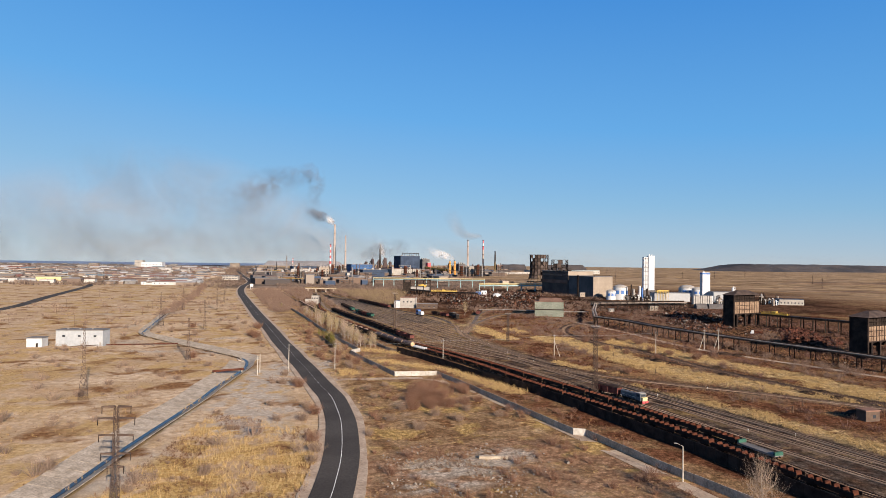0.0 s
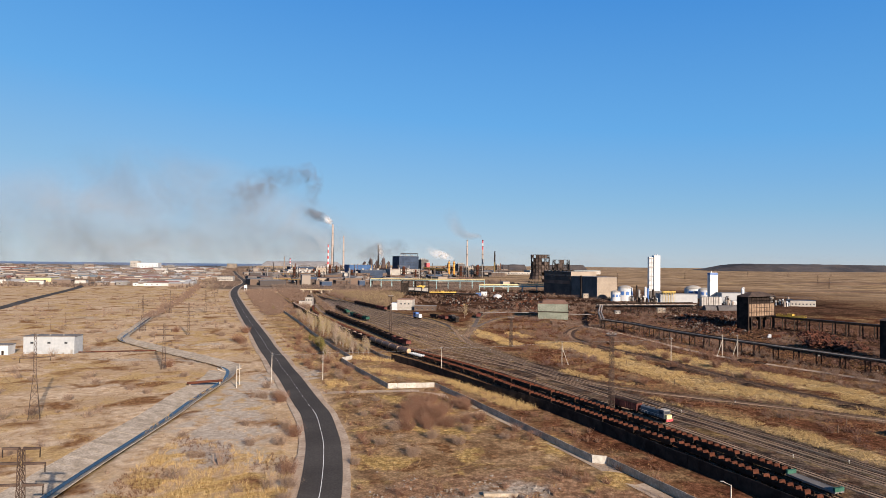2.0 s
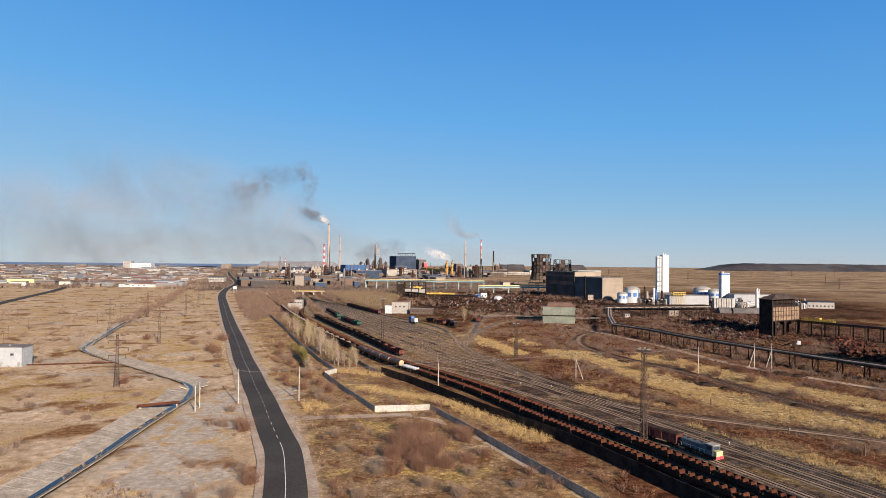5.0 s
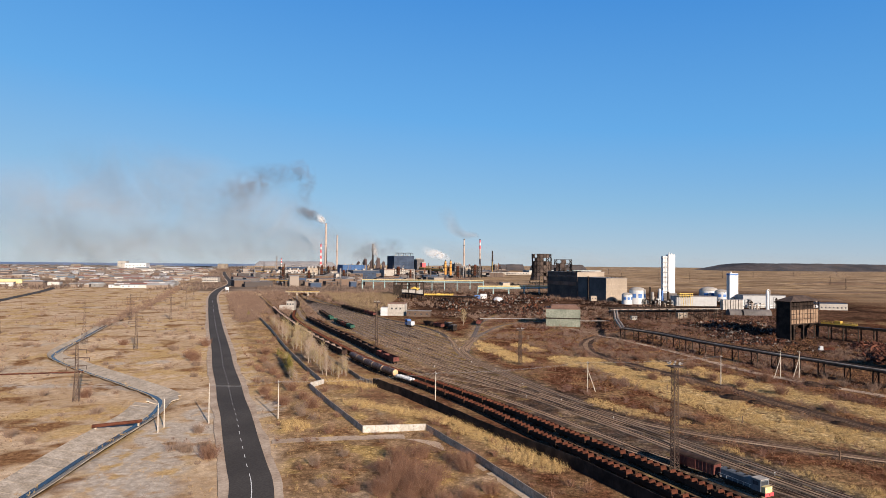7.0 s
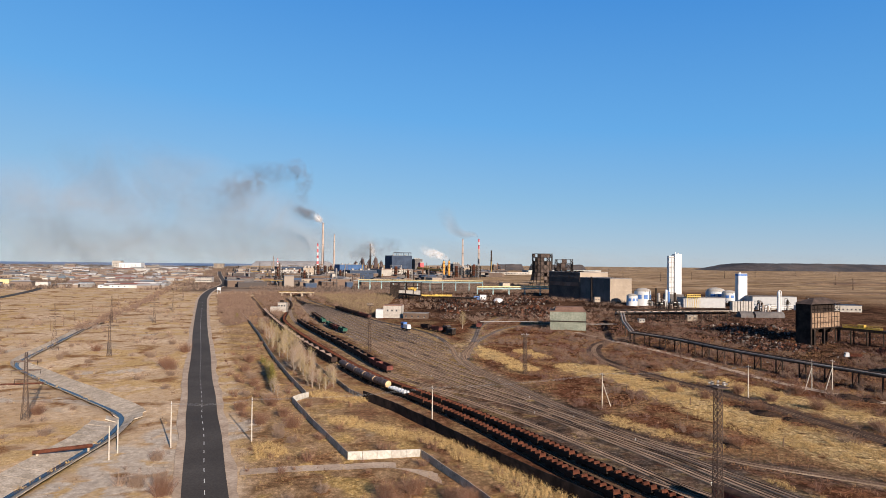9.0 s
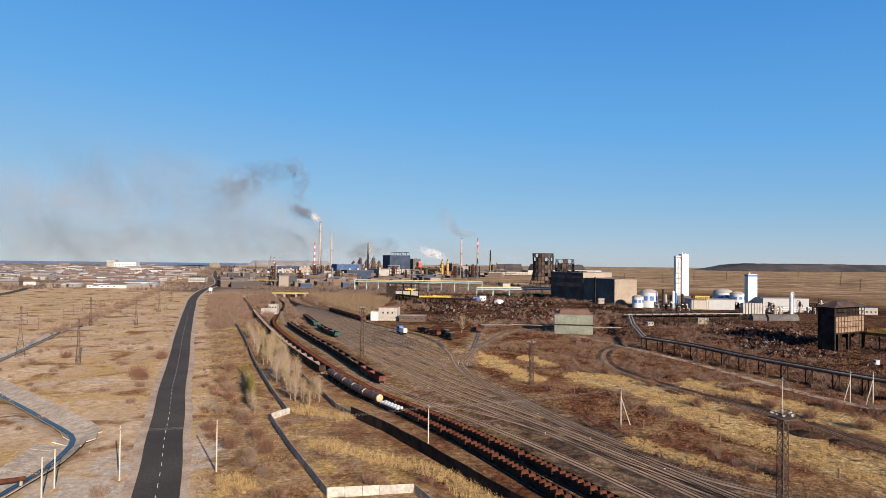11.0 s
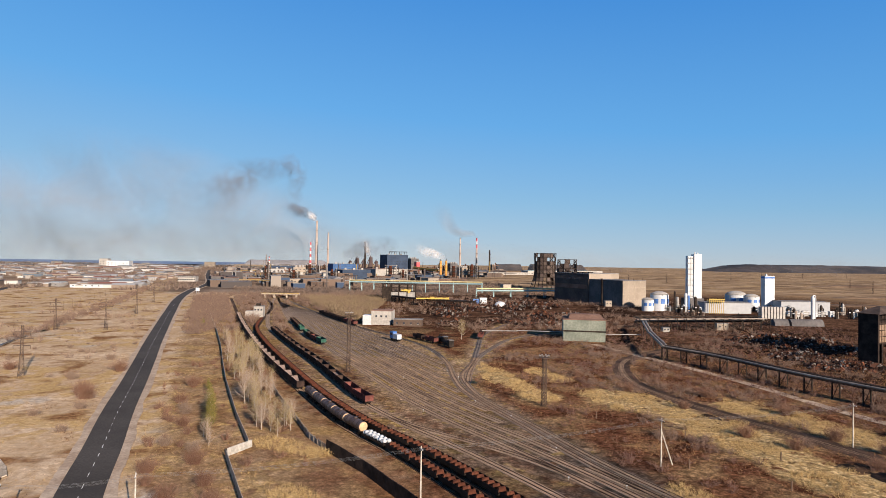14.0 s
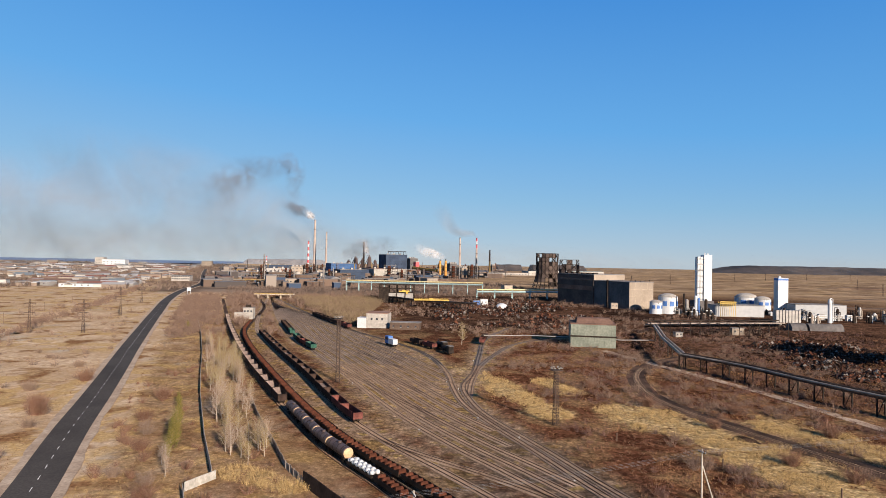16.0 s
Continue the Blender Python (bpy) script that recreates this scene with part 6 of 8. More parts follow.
stack(-471, 2674, 200, 6.2, "very tall concrete chimney, smoking")
stack(-420, 2300, 105, 4.2, "red and white striped chimney", 8)
stack(-405, 2560, 148, 4.4, "tall slender concrete chimney")
stack(-250, 2450, 110, 4.4, "dark chimney among furnaces", mat_=STEEL_DARK)
stack(101, 2500, 130, 4.4, "concrete chimney with galleries")
stack(163, 2500, 130, 4.4, "concrete chimney with a banded head", 3)
stack(205, 2420, 84, 4.0, "slim dark steel works chimney", mat_=STEEL_DARK)
stack(-760, 3000, 60, 3.5, "far concrete chimney over the town")
stack(-560, 2300, 52, 2.6, "short red-banded works chimney", 4)
works = (
    ("blue_hall", "long blue-clad rolling hall", -329, -243, 2210, 60, 32, SHEET_BLUE, ROOF_GREY, 3),
    ("navy_hall", "navy-clad hall with a flat roof", -222, -150, 1700, 60, 23, SHEET_NAVY, ROOF_GREY, 2),
    ("brown_hall", "long brown brick hall", -282, -207, 1680, 40, 15, BRICK_BROWN, ROOF_GREY, 2),
    ("tan_block", "tan concrete block tower", -367, -336, 1825, 25, 26, PLASTER_TAN, ROOF_GREY, 3),
    ("brick_hall", "low brown brick workshop", -238, -203, 1470, 40, 10.5, BRICK_BROWN, ROOF_RUST, 2),
    ("white_hall", "white-fronted workshop with a rust-brown roof", -147, -60, 1750, 110, 25, PLASTER_PALE, ROOF_RUST, 0),
    ("navy_melt_shop", "tall dark blue melt shop", -166, -86, 2380, 70, 65, SHEET_NAVY, ROOF_GREY, 2),
    ("striped_melt_shop", "melt shop wing with pale floor bands", -80, -50, 2385, 60, 52, SHEET_DARK, ROOF_GREY, 4),
    ("red_block", "narrow red-clad tower block", -57, -44, 2300, 20, 39, RED_PAINT, ROOF_GREY, 0),
    ("grey_block", "grey concrete works block", 54, 80, 2140, 20, 36, SHEET_DARK, ROOF_GREY, 3),
    ("tan_works", "tan brick works block", 77, 101, 1897, 25, 26, PLASTER_TAN, ROOF_GREY, 3),
    ("dark_works", "low dark works building", 202, 212, 2300, 10, 30, BRICK_BROWN, ROOF_GREY, 2),
    ("brown_shed", "brown shed by the town road", -425, -395, 1390, 30, 9, BRICK_BROWN, ROOF_GREY, 2),
    ("brick_store", "brick store with a grey roof", -372, -338, 1330, 30, 8, BRICK_BROWN, ROOF_GREY, 2),
    ("brick_office", "brown brick works office block", -355, -300, 1560, 30, 17, BRICK_BROWN, ROOF_GREY, 3),
    ("grey_store", "brick store with grey roof", -440, -360, 1650, 45, 15, BRICK_BROWN, ROOF_GREY, 2),
    ("tan_store", "tan works store with rusty roof", -312, -275, 1420, 26, 9, BRICK_BROWN, ROOF_RUST, 2),
    ("grey_works", "long low grey works hall", -480, -400, 1950, 40, 18, STEEL_GREY, ROOF_GREY, 2),
    ("blue_shop", "blue-grey clad works workshop", -560, -470, 2300, 50, 22, SHEET_NAVY, ROOF_GREY, 2),
    ("tan_mill", "brown brick mill building", -130, -90, 1560, 30, 12, BRICK_BROWN, ROOF_RUST, 1),
    ("pump_block", "small concrete pump block", 108, 122, 1120, 10, 12, CONCRETE, ROOF_GREY, 1),
    ("long_store", "long pale store on the plain", 300, 620, 2300, 40, 14, PLASTER_PALE, TEAL_PAINT, 1),
    ("row_garages", "row of pale garages on the plain", 170, 330, 2200, 12, 8, PLASTER_PALE, ROOF_GREY, 1),
)
def furnace_house(w, deep, floors, label):
    """An open steel frame with floors, vessels and a stair run, as stands between works halls."""
    t = thing("furnace_house", label, "works building", "open steel houses of the works")
    h = 7.0
    for x in (-w, 0, w):
        for y in (-deep, deep):
            part("column", MB().box(x - 0.5, x + 0.5, y - 0.5, y + 0.5, -1, floors * h + 3), STEEL_DARK, t)
    for k in range(1, floors + 1):
        part("floor", MB().box(-w - 1, w + 1, -deep - 1, deep + 1, k * h - 0.35, k * h + 0.35), SOOT, t)
    for k in range(floors):
        s = 1 if k % 2 else -1
        part("brace", MB().beam((-w * s, -deep, k * h), (w * s, -deep, (k + 1) * h), 0.6), STEEL_DARK, t)
    part("vessel", MB().tube((-w * 0.4, 0, h + 0.3), (-w * 0.4, 0, floors * h + 6), w * 0.3, n=12), RUST, t)
    part("pipe", MB().tube((w * 0.5, -deep - 1.5, -1), (w * 0.5, -deep - 1.5, floors * h + 9), 0.8, n=8), STEEL_GREY, t)
    return t


frames = [furnace_house(8, 5, 3, "dark open steel house with a rusty vessel"), furnace_house(13, 6, 4, "tall sooty open steel house with floors"), furnace_house(6, 6, 4, "narrow tower of dark steel floors")]
for k in range(20):
    y = rng.uniform(1350, 2500)
    x = rng.uniform(-0.27, 0.06) * y
    if x < np.interp(y, [1240, 1500, 2450], [-380, -460, -800]):
        continue
    stand(frames[rng.choice(3, p=[0.5, 0.3, 0.2])], x, y, 26 + rng.uniform(-3, 3))
for name, label, x0, x1, y, deep, tall, wall, roof, rows in works:
    b = block(name, label, "factory", x0, x1, y, deep, tall, wall, roof, 26, [(tall * (k + 0.45) / (rows + 0.3), max(3, int((x1 - x0) / 11)), 4.5, 1.7) for k in range(rows)])
    if tall > 14:
        w = (x1 - x0) / 2
        for k in range(3):
            part("roof_vent", MB().box(-w * 0.7 + k * w * 0.6, -w * 0.7 + k * w * 0.6 + 5, deep * 0.3, deep * 0.3 + 6, tall + 0.4, tall + 4.4), STEEL_GREY, b)
shop = {k: block("works_shop", lab, "workshop", -w, w, 0, d, h, wall, roof, 0, ((h * 0.5, 3, 3.5, 1.5),), group="works buildings") for k, (lab, w, d, h, wall, roof) in enumerate((
    ("low brown brick works shop", 16, 22, 9, BRICK_BROWN, ROOF_GREY), ("grey-roofed tan works shop", 12, 30, 12, PLASTER_TAN, ROOF_GREY), ("dark clad works shop", 20, 26, 14, SHEET_DARK, ROOF_RUST),
    ("pale concrete works block", 8, 12, 17, PLASTER_PALE, ROOF_GREY), ("rusty-roofed long works shed", 26, 16, 8, BRICK_BROWN, ROOF_RUST), ("brown clad works hall", 24, 40, 15, BRICK_BROWN, ROOF_GREY)))}
count = 0
while count < 60:
    y = rng.uniform(1240, 2450)
    x = rng.uniform(-0.30, 0.04) * y
    if x < np.interp(y, [1240, 1500, 2450], [-380, -460, -800]) or (x > -100 and y < 1350):
        continue
    stand(shop[rng.choice(6, p=[0.28, 0.2, 0.15, 0.12, 0.15, 0.10])], x, y, rng.choice([26, 26, 26, 116]) + rng.uniform(-3, 3))
    count += 1
for k in range(7):
    x, y, h = rng.uniform(-520, 60), rng.uniform(1700, 2500), rng.uniform(14, 26)
    v = thing("steel_vessel", "dark upright steel vessel with pipes in the works", "vessel", "works vessels", pose(x, y, ground_at(x, y)))
    part("shell", MB().lathe([(3.2, -1), (3.2, h * 0.7), (1.6, h * 0.86), (1.4, h), (0.05, h + 1)], 12), STEEL_DARK if k % 3 else ROOF_RUST, v)
    part("pipe", MB().tube((1.5, 0, h * 0.9), (14, 3, h * 0.4), 1.0, n=8), ROOF_RUST, v)
melt_top = thing("roof_gantry", "steel gantry on the melt shop roof", "gantry", at=pose(-128, 2400, 66))
for k in range(8):
    part("frame", MB().beam((-30 + 9 * k, 0, 0), (-30 + 9 * k, 0, 9), 1.0).beam((-30 + 9 * k, 12, 0), (-30 + 9 * k, 12, 9), 1.0), STEEL_DARK, melt_top)
part("girder", MB().box(-31, 34, -1, 13, 9, 11), STEEL_DARK, melt_top)
for x, y in ((20, 1745), (34, 1748)):
    c = thing("ochre_column", "ochre steel furnace column with platforms", "column", "ochre columns", pose(x, y, ground_at(x, y)))
    part("shell", MB().tube((0, 0, -1), (0, 0, 46), 3.4, 2.8, 14), ORANGE, c)
    for z in (10, 20, 30, 40):
        part("platform", MB().tube((0, 0, z), (0, 0, z + 0.8), 4.6, n=14), STEEL_DARK, c)
    part("cap", MB().tube((0, 0, 46), (0, 0, 51), 1.4, 0.8, 10), STEEL_DARK, c)
duct = thing("gas_duct", "thick ochre gas duct between columns", "duct", at=pose(0, 0, 0))
part("duct", MB().tube((-55, 1990, 26), (12, 1760, 24), 4.0, n=12), ORANGE, duct)
part("support", MB().box(-30, -26, 1890, 1894, 0, 24), STEEL_DARK, duct)
furnace = thing("blast_furnace", "dark blast furnace group with sloping hoists", "furnace", at=pose(-270, 2560, 0))
for k, (x, h, r) in enumerate(((-48, 44, 9), (-22, 58, 10), (4, 50, 9), (30, 62, 10), (52, 46, 8))):
    part("furnace_shell", MB().lathe([(r, 0), (r * 1.1, h * 0.3), (r * 0.75, h * 0.62), (r * 0.6, h * 0.9), (0.1, h * 0.92)], 14, x, 0), FURNACE_HAZED, furnace)
    part("hoist", MB().beam((x - 26, -6, 4), (x, 0, h), 2.6), FURNACE_HAZED, furnace)

# pipe racks
def pipe_bridge_rack(x0, y0, x1, y1, z, label):
    t = thing("pipe_bridge", label, "pipe rack")
    n = int(math.hypot(x1 - x0, y1 - y0) / 22)
    for k, (dz, r, m) in enumerate(((0, 1.1, TEAL_PAINT), (2.6, 0.9, CREAM), (0, 0.8, PLASTER_PALE), (2.6, 0.8, STEEL_GREY))):
        o = 2.4 * k
        part("pipe", MB().tube((x0, y0 + o, ground_at(x0, y0) + z + dz), (x1, y1 + o, ground_at(x1, y1) + z + dz), r, n=8), m, t)
    for i in range(n + 1):
        x, y = x0 + (x1 - x0) * i / n, y0 + (y1 - y0) * i / n
        g = ground_at(x, y)
        part("frame", MB().beam((x, y - 1, g - 0.5), (x, y - 1, g + z + 2), 0.9).beam((x, y + 8, g - 0.5), (x, y + 8, g + z + 2), 0.9).beam((x, y - 1, g + z - 1.2), (x, y + 8, g + z - 1.2), 0.8), TEAL_PAINT, t)
    return t


pipe_bridge_rack(-134, 1190, 74, 1085, 14, "pale teal and yellow pipe bridge on tall frames")
pipe_bridge_rack(60, 1000, 175, 1010, 9, "teal pipe bridge behind the scrap yard")
for k, (x, y, w, h, mat_) in enumerate(((52, 890, 7, 5, BLUE_PAINT), (60, 889, 8, 6.5, WHITE), (176, 640, 5, 3, PLASTER_PALE), (195, 858, 7, 6, PLASTER_TAN), (225, 655, 9, 5, PLASTER_TAN))):
    block("site_cabin", "small site cabin beside the scrap", "cabin", x - w / 2, x + w / 2, y, 4, h, mat_, ROOF_GREY, 5, ((h * 0.45, 2, 1.2, 1.2),))
dome = thing("white_dome_tank", "white half-buried tank in the scrap yard", "tank", at=pose(75, 849, ground_at(75, 849)))
part("vault", MB().lathe([(6.5, -0.5), (6.2, 1.8), (4.6, 4.0), (2.2, 5.0), (0.05, 5.3)], 18), WHITE, dome)

# ---- town ----
def house(kind):
    w, d, h = {"hall": (15, 8, 5.5), "house": (6, 5, 4), "flats": (18, 6, 12), "shed": (9, 7, 5)}[kind]
    label = {"hall": "long low pale warehouse", "house": "small pitched-roof town house", "flats": "pale block of flats", "shed": "low town workshop with a metal roof"}[kind]
    t = thing("town_" + kind, label, "building", "buildings of the town")
    wall = part("wall", MB().box(-w, w, -d, d, -1, h), {"hall": TOWN_GREY, "house": TOWN_GREY, "flats": PLASTER_PALE, "shed": TOWN_GREY}[kind], t)
    if kind in ("house", "shed"):
        part("roof", MB().add([(-w - 0.5, -d - 0.5, h), (w + 0.5, -d - 0.5, h), (w + 0.5, d + 0.5, h), (-w - 0.5, d + 0.5, h), (-w - 0.5, 0, h + d * 0.5), (w + 0.5, 0, h + d * 0.5)], [(0, 1, 5, 4), (2, 3, 4, 5), (0, 4, 3), (1, 2, 5), (3, 2, 1, 0)]), ROOF_PALE if kind == "shed" else ROOF_RUST, t)
    else:
        part("roof", MB().box(-w - 0.4, w + 0.4, -d - 0.4, d + 0.4, h, h + 0.6), ROOF_PALE, t)
    n = {"hall": 2, "house": 1, "flats": 2, "shed": 1}[kind]
    for z in ([2.0, 5.0, 8.0] if kind == "flats" else [h * 0.4]):
        for k in range(n):
            window(wall, -w + (k + 0.5) * 2 * w / n, z, -d, 2.0, 1.7, False)
    return t


protos = {k: house(k) for k in ("hall", "house", "flats", "shed")}
count = 0
while count < 110:
    y = 1180 + 2100 * rng.rand() ** 1.3
    x = -y * rng.uniform(0.30, 0.78) - 60
    edge = np.interp(y, [1180, 1500, 2000, 3300], [-455, -530, -720, -1150])
    if x > edge:
        continue
    kind = rng.choice(["hall", "house", "flats", "shed"], p=[0.34, 0.2, 0.1, 0.36])
    if kind == "flats" and y < 2300:
        kind = "hall"
    stand(protos[kind], x, y, rng.uniform(-30, 30))
    count += 1
def settlement(places, wall_colours, roof_colours, name, label, category, pitched=0.4):
    """Many small far buildings: places of (x, y, half width, half depth, height, turn)."""
    walls, roofs = MB(), MB()
    for x, y, w, d, h, turn in places:
        a, g = math.radians(turn), ground_at(x, y)
        at = lambda p, q, z: (x + p * math.cos(a) - q * math.sin(a), y + p * math.sin(a) + q * math.cos(a), g + z)
        c = ((-w, -d), (w, -d), (w, d), (-w, d))
        walls.hexa([at(p, q, -1.0) for p, q in c] + [at(p, q, h) for p, q in c])
        e = ((-w - 0.5, -d - 0.5), (w + 0.5, -d - 0.5), (w + 0.5, d + 0.5), (-w - 0.5, d + 0.5))
        if rng.rand() < pitched:
            roofs.add([at(p, q, h + 0.02) for p, q in e] + [at(-w - 0.5, 0, h + 0.35 * d), at(w + 0.5, 0, h + 0.35 * d)], [(0, 1, 5, 4), (2, 3, 4, 5), (0, 4, 3), (1, 2, 5), (3, 2, 1, 0)])
        else:
            roofs.hexa([at(p, q, h + 0.02) for p, q in e] + [at(p, q, h + 0.6) for p, q in e])
    solid(name + "_walls", walls, island_material(name + "_wall_paint", wall_colours), label, category, kind="stuff")
    solid(name + "_roofs", roofs, island_material(name + "_roofing", roof_colours, 0.7), "roofs over the " + label, category, kind="stuff")


places = []
while len(places) < 2300:
    y = 1160 + 2250 * rng.rand() ** 1.1
    x = -y * rng.uniform(0.26, 0.86) - 60
    if x > np.interp(y, [1160, 1500, 2000, 3400], [-470, -540, -730, -1150]) or patches(x, y, 120, 62) < 0.25:
        continue
    big = rng.rand()
    w, d, h = (rng.uniform(9, 30), rng.uniform(5, 10), rng.uniform(3.5, 8)) if big < 0.24 else (rng.uniform(4, 9), rng.uniform(3.5, 6), rng.uniform(2.8, 5))
    places.append((x, y, w, d, h, 90 * rng.randint(2) * (big > 0.24) + 12 + 30 * (patches(x, y, 300, 63) - 0.5) + rng.normal(0, 3)))
settlement(places, [(0.24, 0.215, 0.19), (0.38, 0.37, 0.35), (0.19, 0.15, 0.12), (0.14, 0.105, 0.085), (0.26, 0.22, 0.175)], [(0.25, 0.25, 0.25), (0.15, 0.135, 0.125), (0.40, 0.40, 0.40), (0.13, 0.085, 0.070), (0.10, 0.095, 0.095), (0.19, 0.175, 0.16), (0.13, 0.16, 0.18), (0.16, 0.115, 0.095), (0.12, 0.10, 0.09), (0.17, 0.075, 0.06)], "town", "pale low houses and sheds of the far town", "town houses")
places = []
while len(places) < 420:
    y = rng.uniform(1230, 2650)
    x = rng.uniform(-0.31, 0.10) * y
    if x < np.interp(y, [1230, 1500, 2650], [-375, -450, -880]) or (x > -130 and y < 1500) or (x > 20 and y < 1850):
        continue
    big = rng.rand()
    w, d, h = (rng.uniform(14, 38), rng.uniform(8, 16), rng.uniform(6, 13)) if big < 0.3 else (rng.uniform(4, 11), rng.uniform(4, 8), rng.uniform(4, 11) * (1 + (big > 0.92)))
    places.append((x, y, w, d, h, 26 + 90 * (rng.rand() < 0.35) + rng.normal(0, 2)))
settlement(places, [(0.105, 0.076, 0.060), (0.140, 0.105, 0.083), (0.070, 0.056, 0.048), (0.21, 0.18, 0.155), (0.060, 0.052, 0.050), (0.155, 0.112, 0.086), (0.085, 0.064, 0.053), (0.040, 0.058, 0.095), (0.125, 0.088, 0.068)], [(0.12, 0.115, 0.115), (0.16, 0.155, 0.155), (0.095, 0.075, 0.068), (0.21, 0.205, 0.20), (0.09, 0.092, 0.10)], "works_sheds", "brown and grey sheds crowded among the works", "works sheds", 0.15)
CLUTTER = island_material("works_steel", [(0.030, 0.026, 0.025), (0.070, 0.045, 0.036), (0.110, 0.060, 0.040), (0.160, 0.150, 0.145), (0.045, 0.040, 0.042), (0.200, 0.140, 0.060), (0.090, 0.075, 0.068)], 0.8)
pipes = MB()
for k in range(420):
    y = rng.uniform(1260, 2600)
    x = rng.uniform(-0.29, 0.11) * y
    if x < np.interp(y, [1230, 1500, 2650], [-365, -440, -860]) or (x > -120 and y < 1500) or (x > 30 and y < 1850):
        continue
    g, tall, a = ground_at(x, y), rng.uniform(7, 20) * (1 + (rng.rand() < 0.12) * 1.2), math.radians(26 + 90 * (rng.rand() < 0.4))
    if rng.rand() < 0.55:
        r = rng.uniform(0.5, 2.2)
        pipes.tube((x, y, g - 1), (x, y, g + tall), r, r * 0.8, 8)
    else:
        run_ = rng.uniform(12, 50)
        pipes.tube((x, y, g + tall * 0.7), (x + run_ * math.cos(a), y + run_ * math.sin(a), g + tall * 0.7), rng.uniform(0.5, 1.3), n=6)
        for u in (0.1, 0.5, 0.9):
            pipes.beam((x + u * run_ * math.cos(a), y + u * run_ * math.sin(a), g - 1), (x + u * run_ * math.cos(a), y + u * run_ * math.sin(a), g + tall * 0.7), 0.6)
solid("works_pipework", pipes, CLUTTER, "rusty stacks, vessels and pipe runs crowded among the works", "pipework", kind="stuff")
block("white_grain_mill", "large white mill building over the town", "mill", -1290, -1205, 2640, 40, 26, WHITE, WHITE, 5, ((8, 6, 4, 3), (16, 6, 4, 3)))
block("white_mill_tower", "tall pale tower of the mill", "mill", -1325, -1292, 2650, 30, 34, PLASTER_PALE, ROOF_GREY, 5, ((12, 3, 3, 3), (22, 3, 3, 3)))
block("yellow_hall", "pale yellow hall at the edge of town", "hall", -783, -739, 1190, 40, 11.5, CREAM, ROOF_GREY, 12)
block("white_depot", "long pale depot at the edge of town", "depot", -565, -480, 1160, 22, 5.0, WHITE, ROOF_PALE, 6, ((2.0, 9, 2.4, 1.6),))
block("white_office", "white and blue office building by the road", "office", -512, -478, 1435, 25, 10.5, PLASTER_PALE, SHEET_NAVY, 8, ((3, 10, 2.5, 2), (8, 10, 2.5, 2)))
for x, y, tall in ((-1650, 2910, 17), (-1500, 3100, 15), (-980, 2900, 24)):
    block("tan_block_of_flats", "tan block of flats on the skyline", "flats", x - 22, x + 22, y, 16, tall, PLASTER_TAN, ROOF_GREY, 4, [(3 + 4 * k, 8, 2.4, 1.8) for k in range(int(tall / 4))])

for x, y in ((420, 1500), (560, 1650), (700, 1800), (860, 1950), (1030, 2100), (480, 2300), (640, 2400), (1250, 2250), (900, 1500), (770, 1250), (1500, 2400), (380, 2000)):
    stand(small_pylon, x, y, 35)

# ---- spoil heaps on the horizon ----
def heap(x0, x1, y, deep, tall, label, seed, mat_=None, rise=0.07):
    n, m = 90, 10
    vs, fs = [], []
    for j in range(m + 1):
        v = j / m
        for i in range(n + 1):
            u = i / n
            prof = min(1, v / 0.35, (1 - v) / 0.2) if 0 < v < 1 else 0
            end = float(ease(u / rise) * ease((1 - u) / 0.1))
            x, yy = x0 + (x1 - x0) * u, y + deep * v
            z = tall * max(0, prof) * end * (0.93 + 0.08 * float(patches(x, yy, 220, seed))) + (float(patches(x, yy, 40, seed + 1)) - 0.5) * tall * 0.12 * prof
            vs.append((x, yy, 1.0 + z))
    fs = [(j * (n + 1) + i, j * (n + 1) + i + 1, (j + 1) * (n + 1) + i + 1, (j + 1) * (n + 1) + i) for j in range(m) for i in range(n)]
    ob = solid("spoil_heap", MB().add(vs, fs), mat_ or SPOIL, label, "spoil heap")
    return ob


# dark spoil with a slight blue of distance haze mixed into its colour
SPOIL = material("spoil", (0.030, 0.030, 0.035), (0.072, 0.061, 0.060), 0.006, 0.95, fine=0.03, bump=0.2, world_space=True)
# far heap's colour paled and greyed to paint in distance haze
SPOIL_HAZED = material("hazed_spoil", (0.200, 0.195, 0.200), (0.265, 0.255, 0.255), 0.006, 0.95, fine=0.03, bump=0.2, world_space=True)
BANK = material("earth_bank", (0.105, 0.068, 0.046), (0.205, 0.138, 0.086), 0.02, 0.95, fine=0.2, bump=0.2, world_space=True)
heap(1500, 4300, 3500, 500, 47, "long dark flat-topped spoil heap on the horizon", 20, rise=0.13)
heap(290, 420, 3000, 150, 32, "brown spoil heap behind the works", 22)
heap(430, 700, 2900, 160, 34, "brown spoil heap behind the works", 24)
heap(-1160, -640, 3900, 200, 32, "flat spoil heap beyond the town, paled with painted haze", 26, SPOIL_HAZED)

heap(560, 930, 1080, 34, 5, "low eroded earth bank on the plain", 28, BANK, 0.2)
heap(330, 560, 905, 30, 4.5, "low eroded earth bank beyond the bunkers", 30, BANK, 0.2)
heap(760, 1500, 1500, 50, 7, "long low earth bank on the far plain", 32, BANK, 0.2)

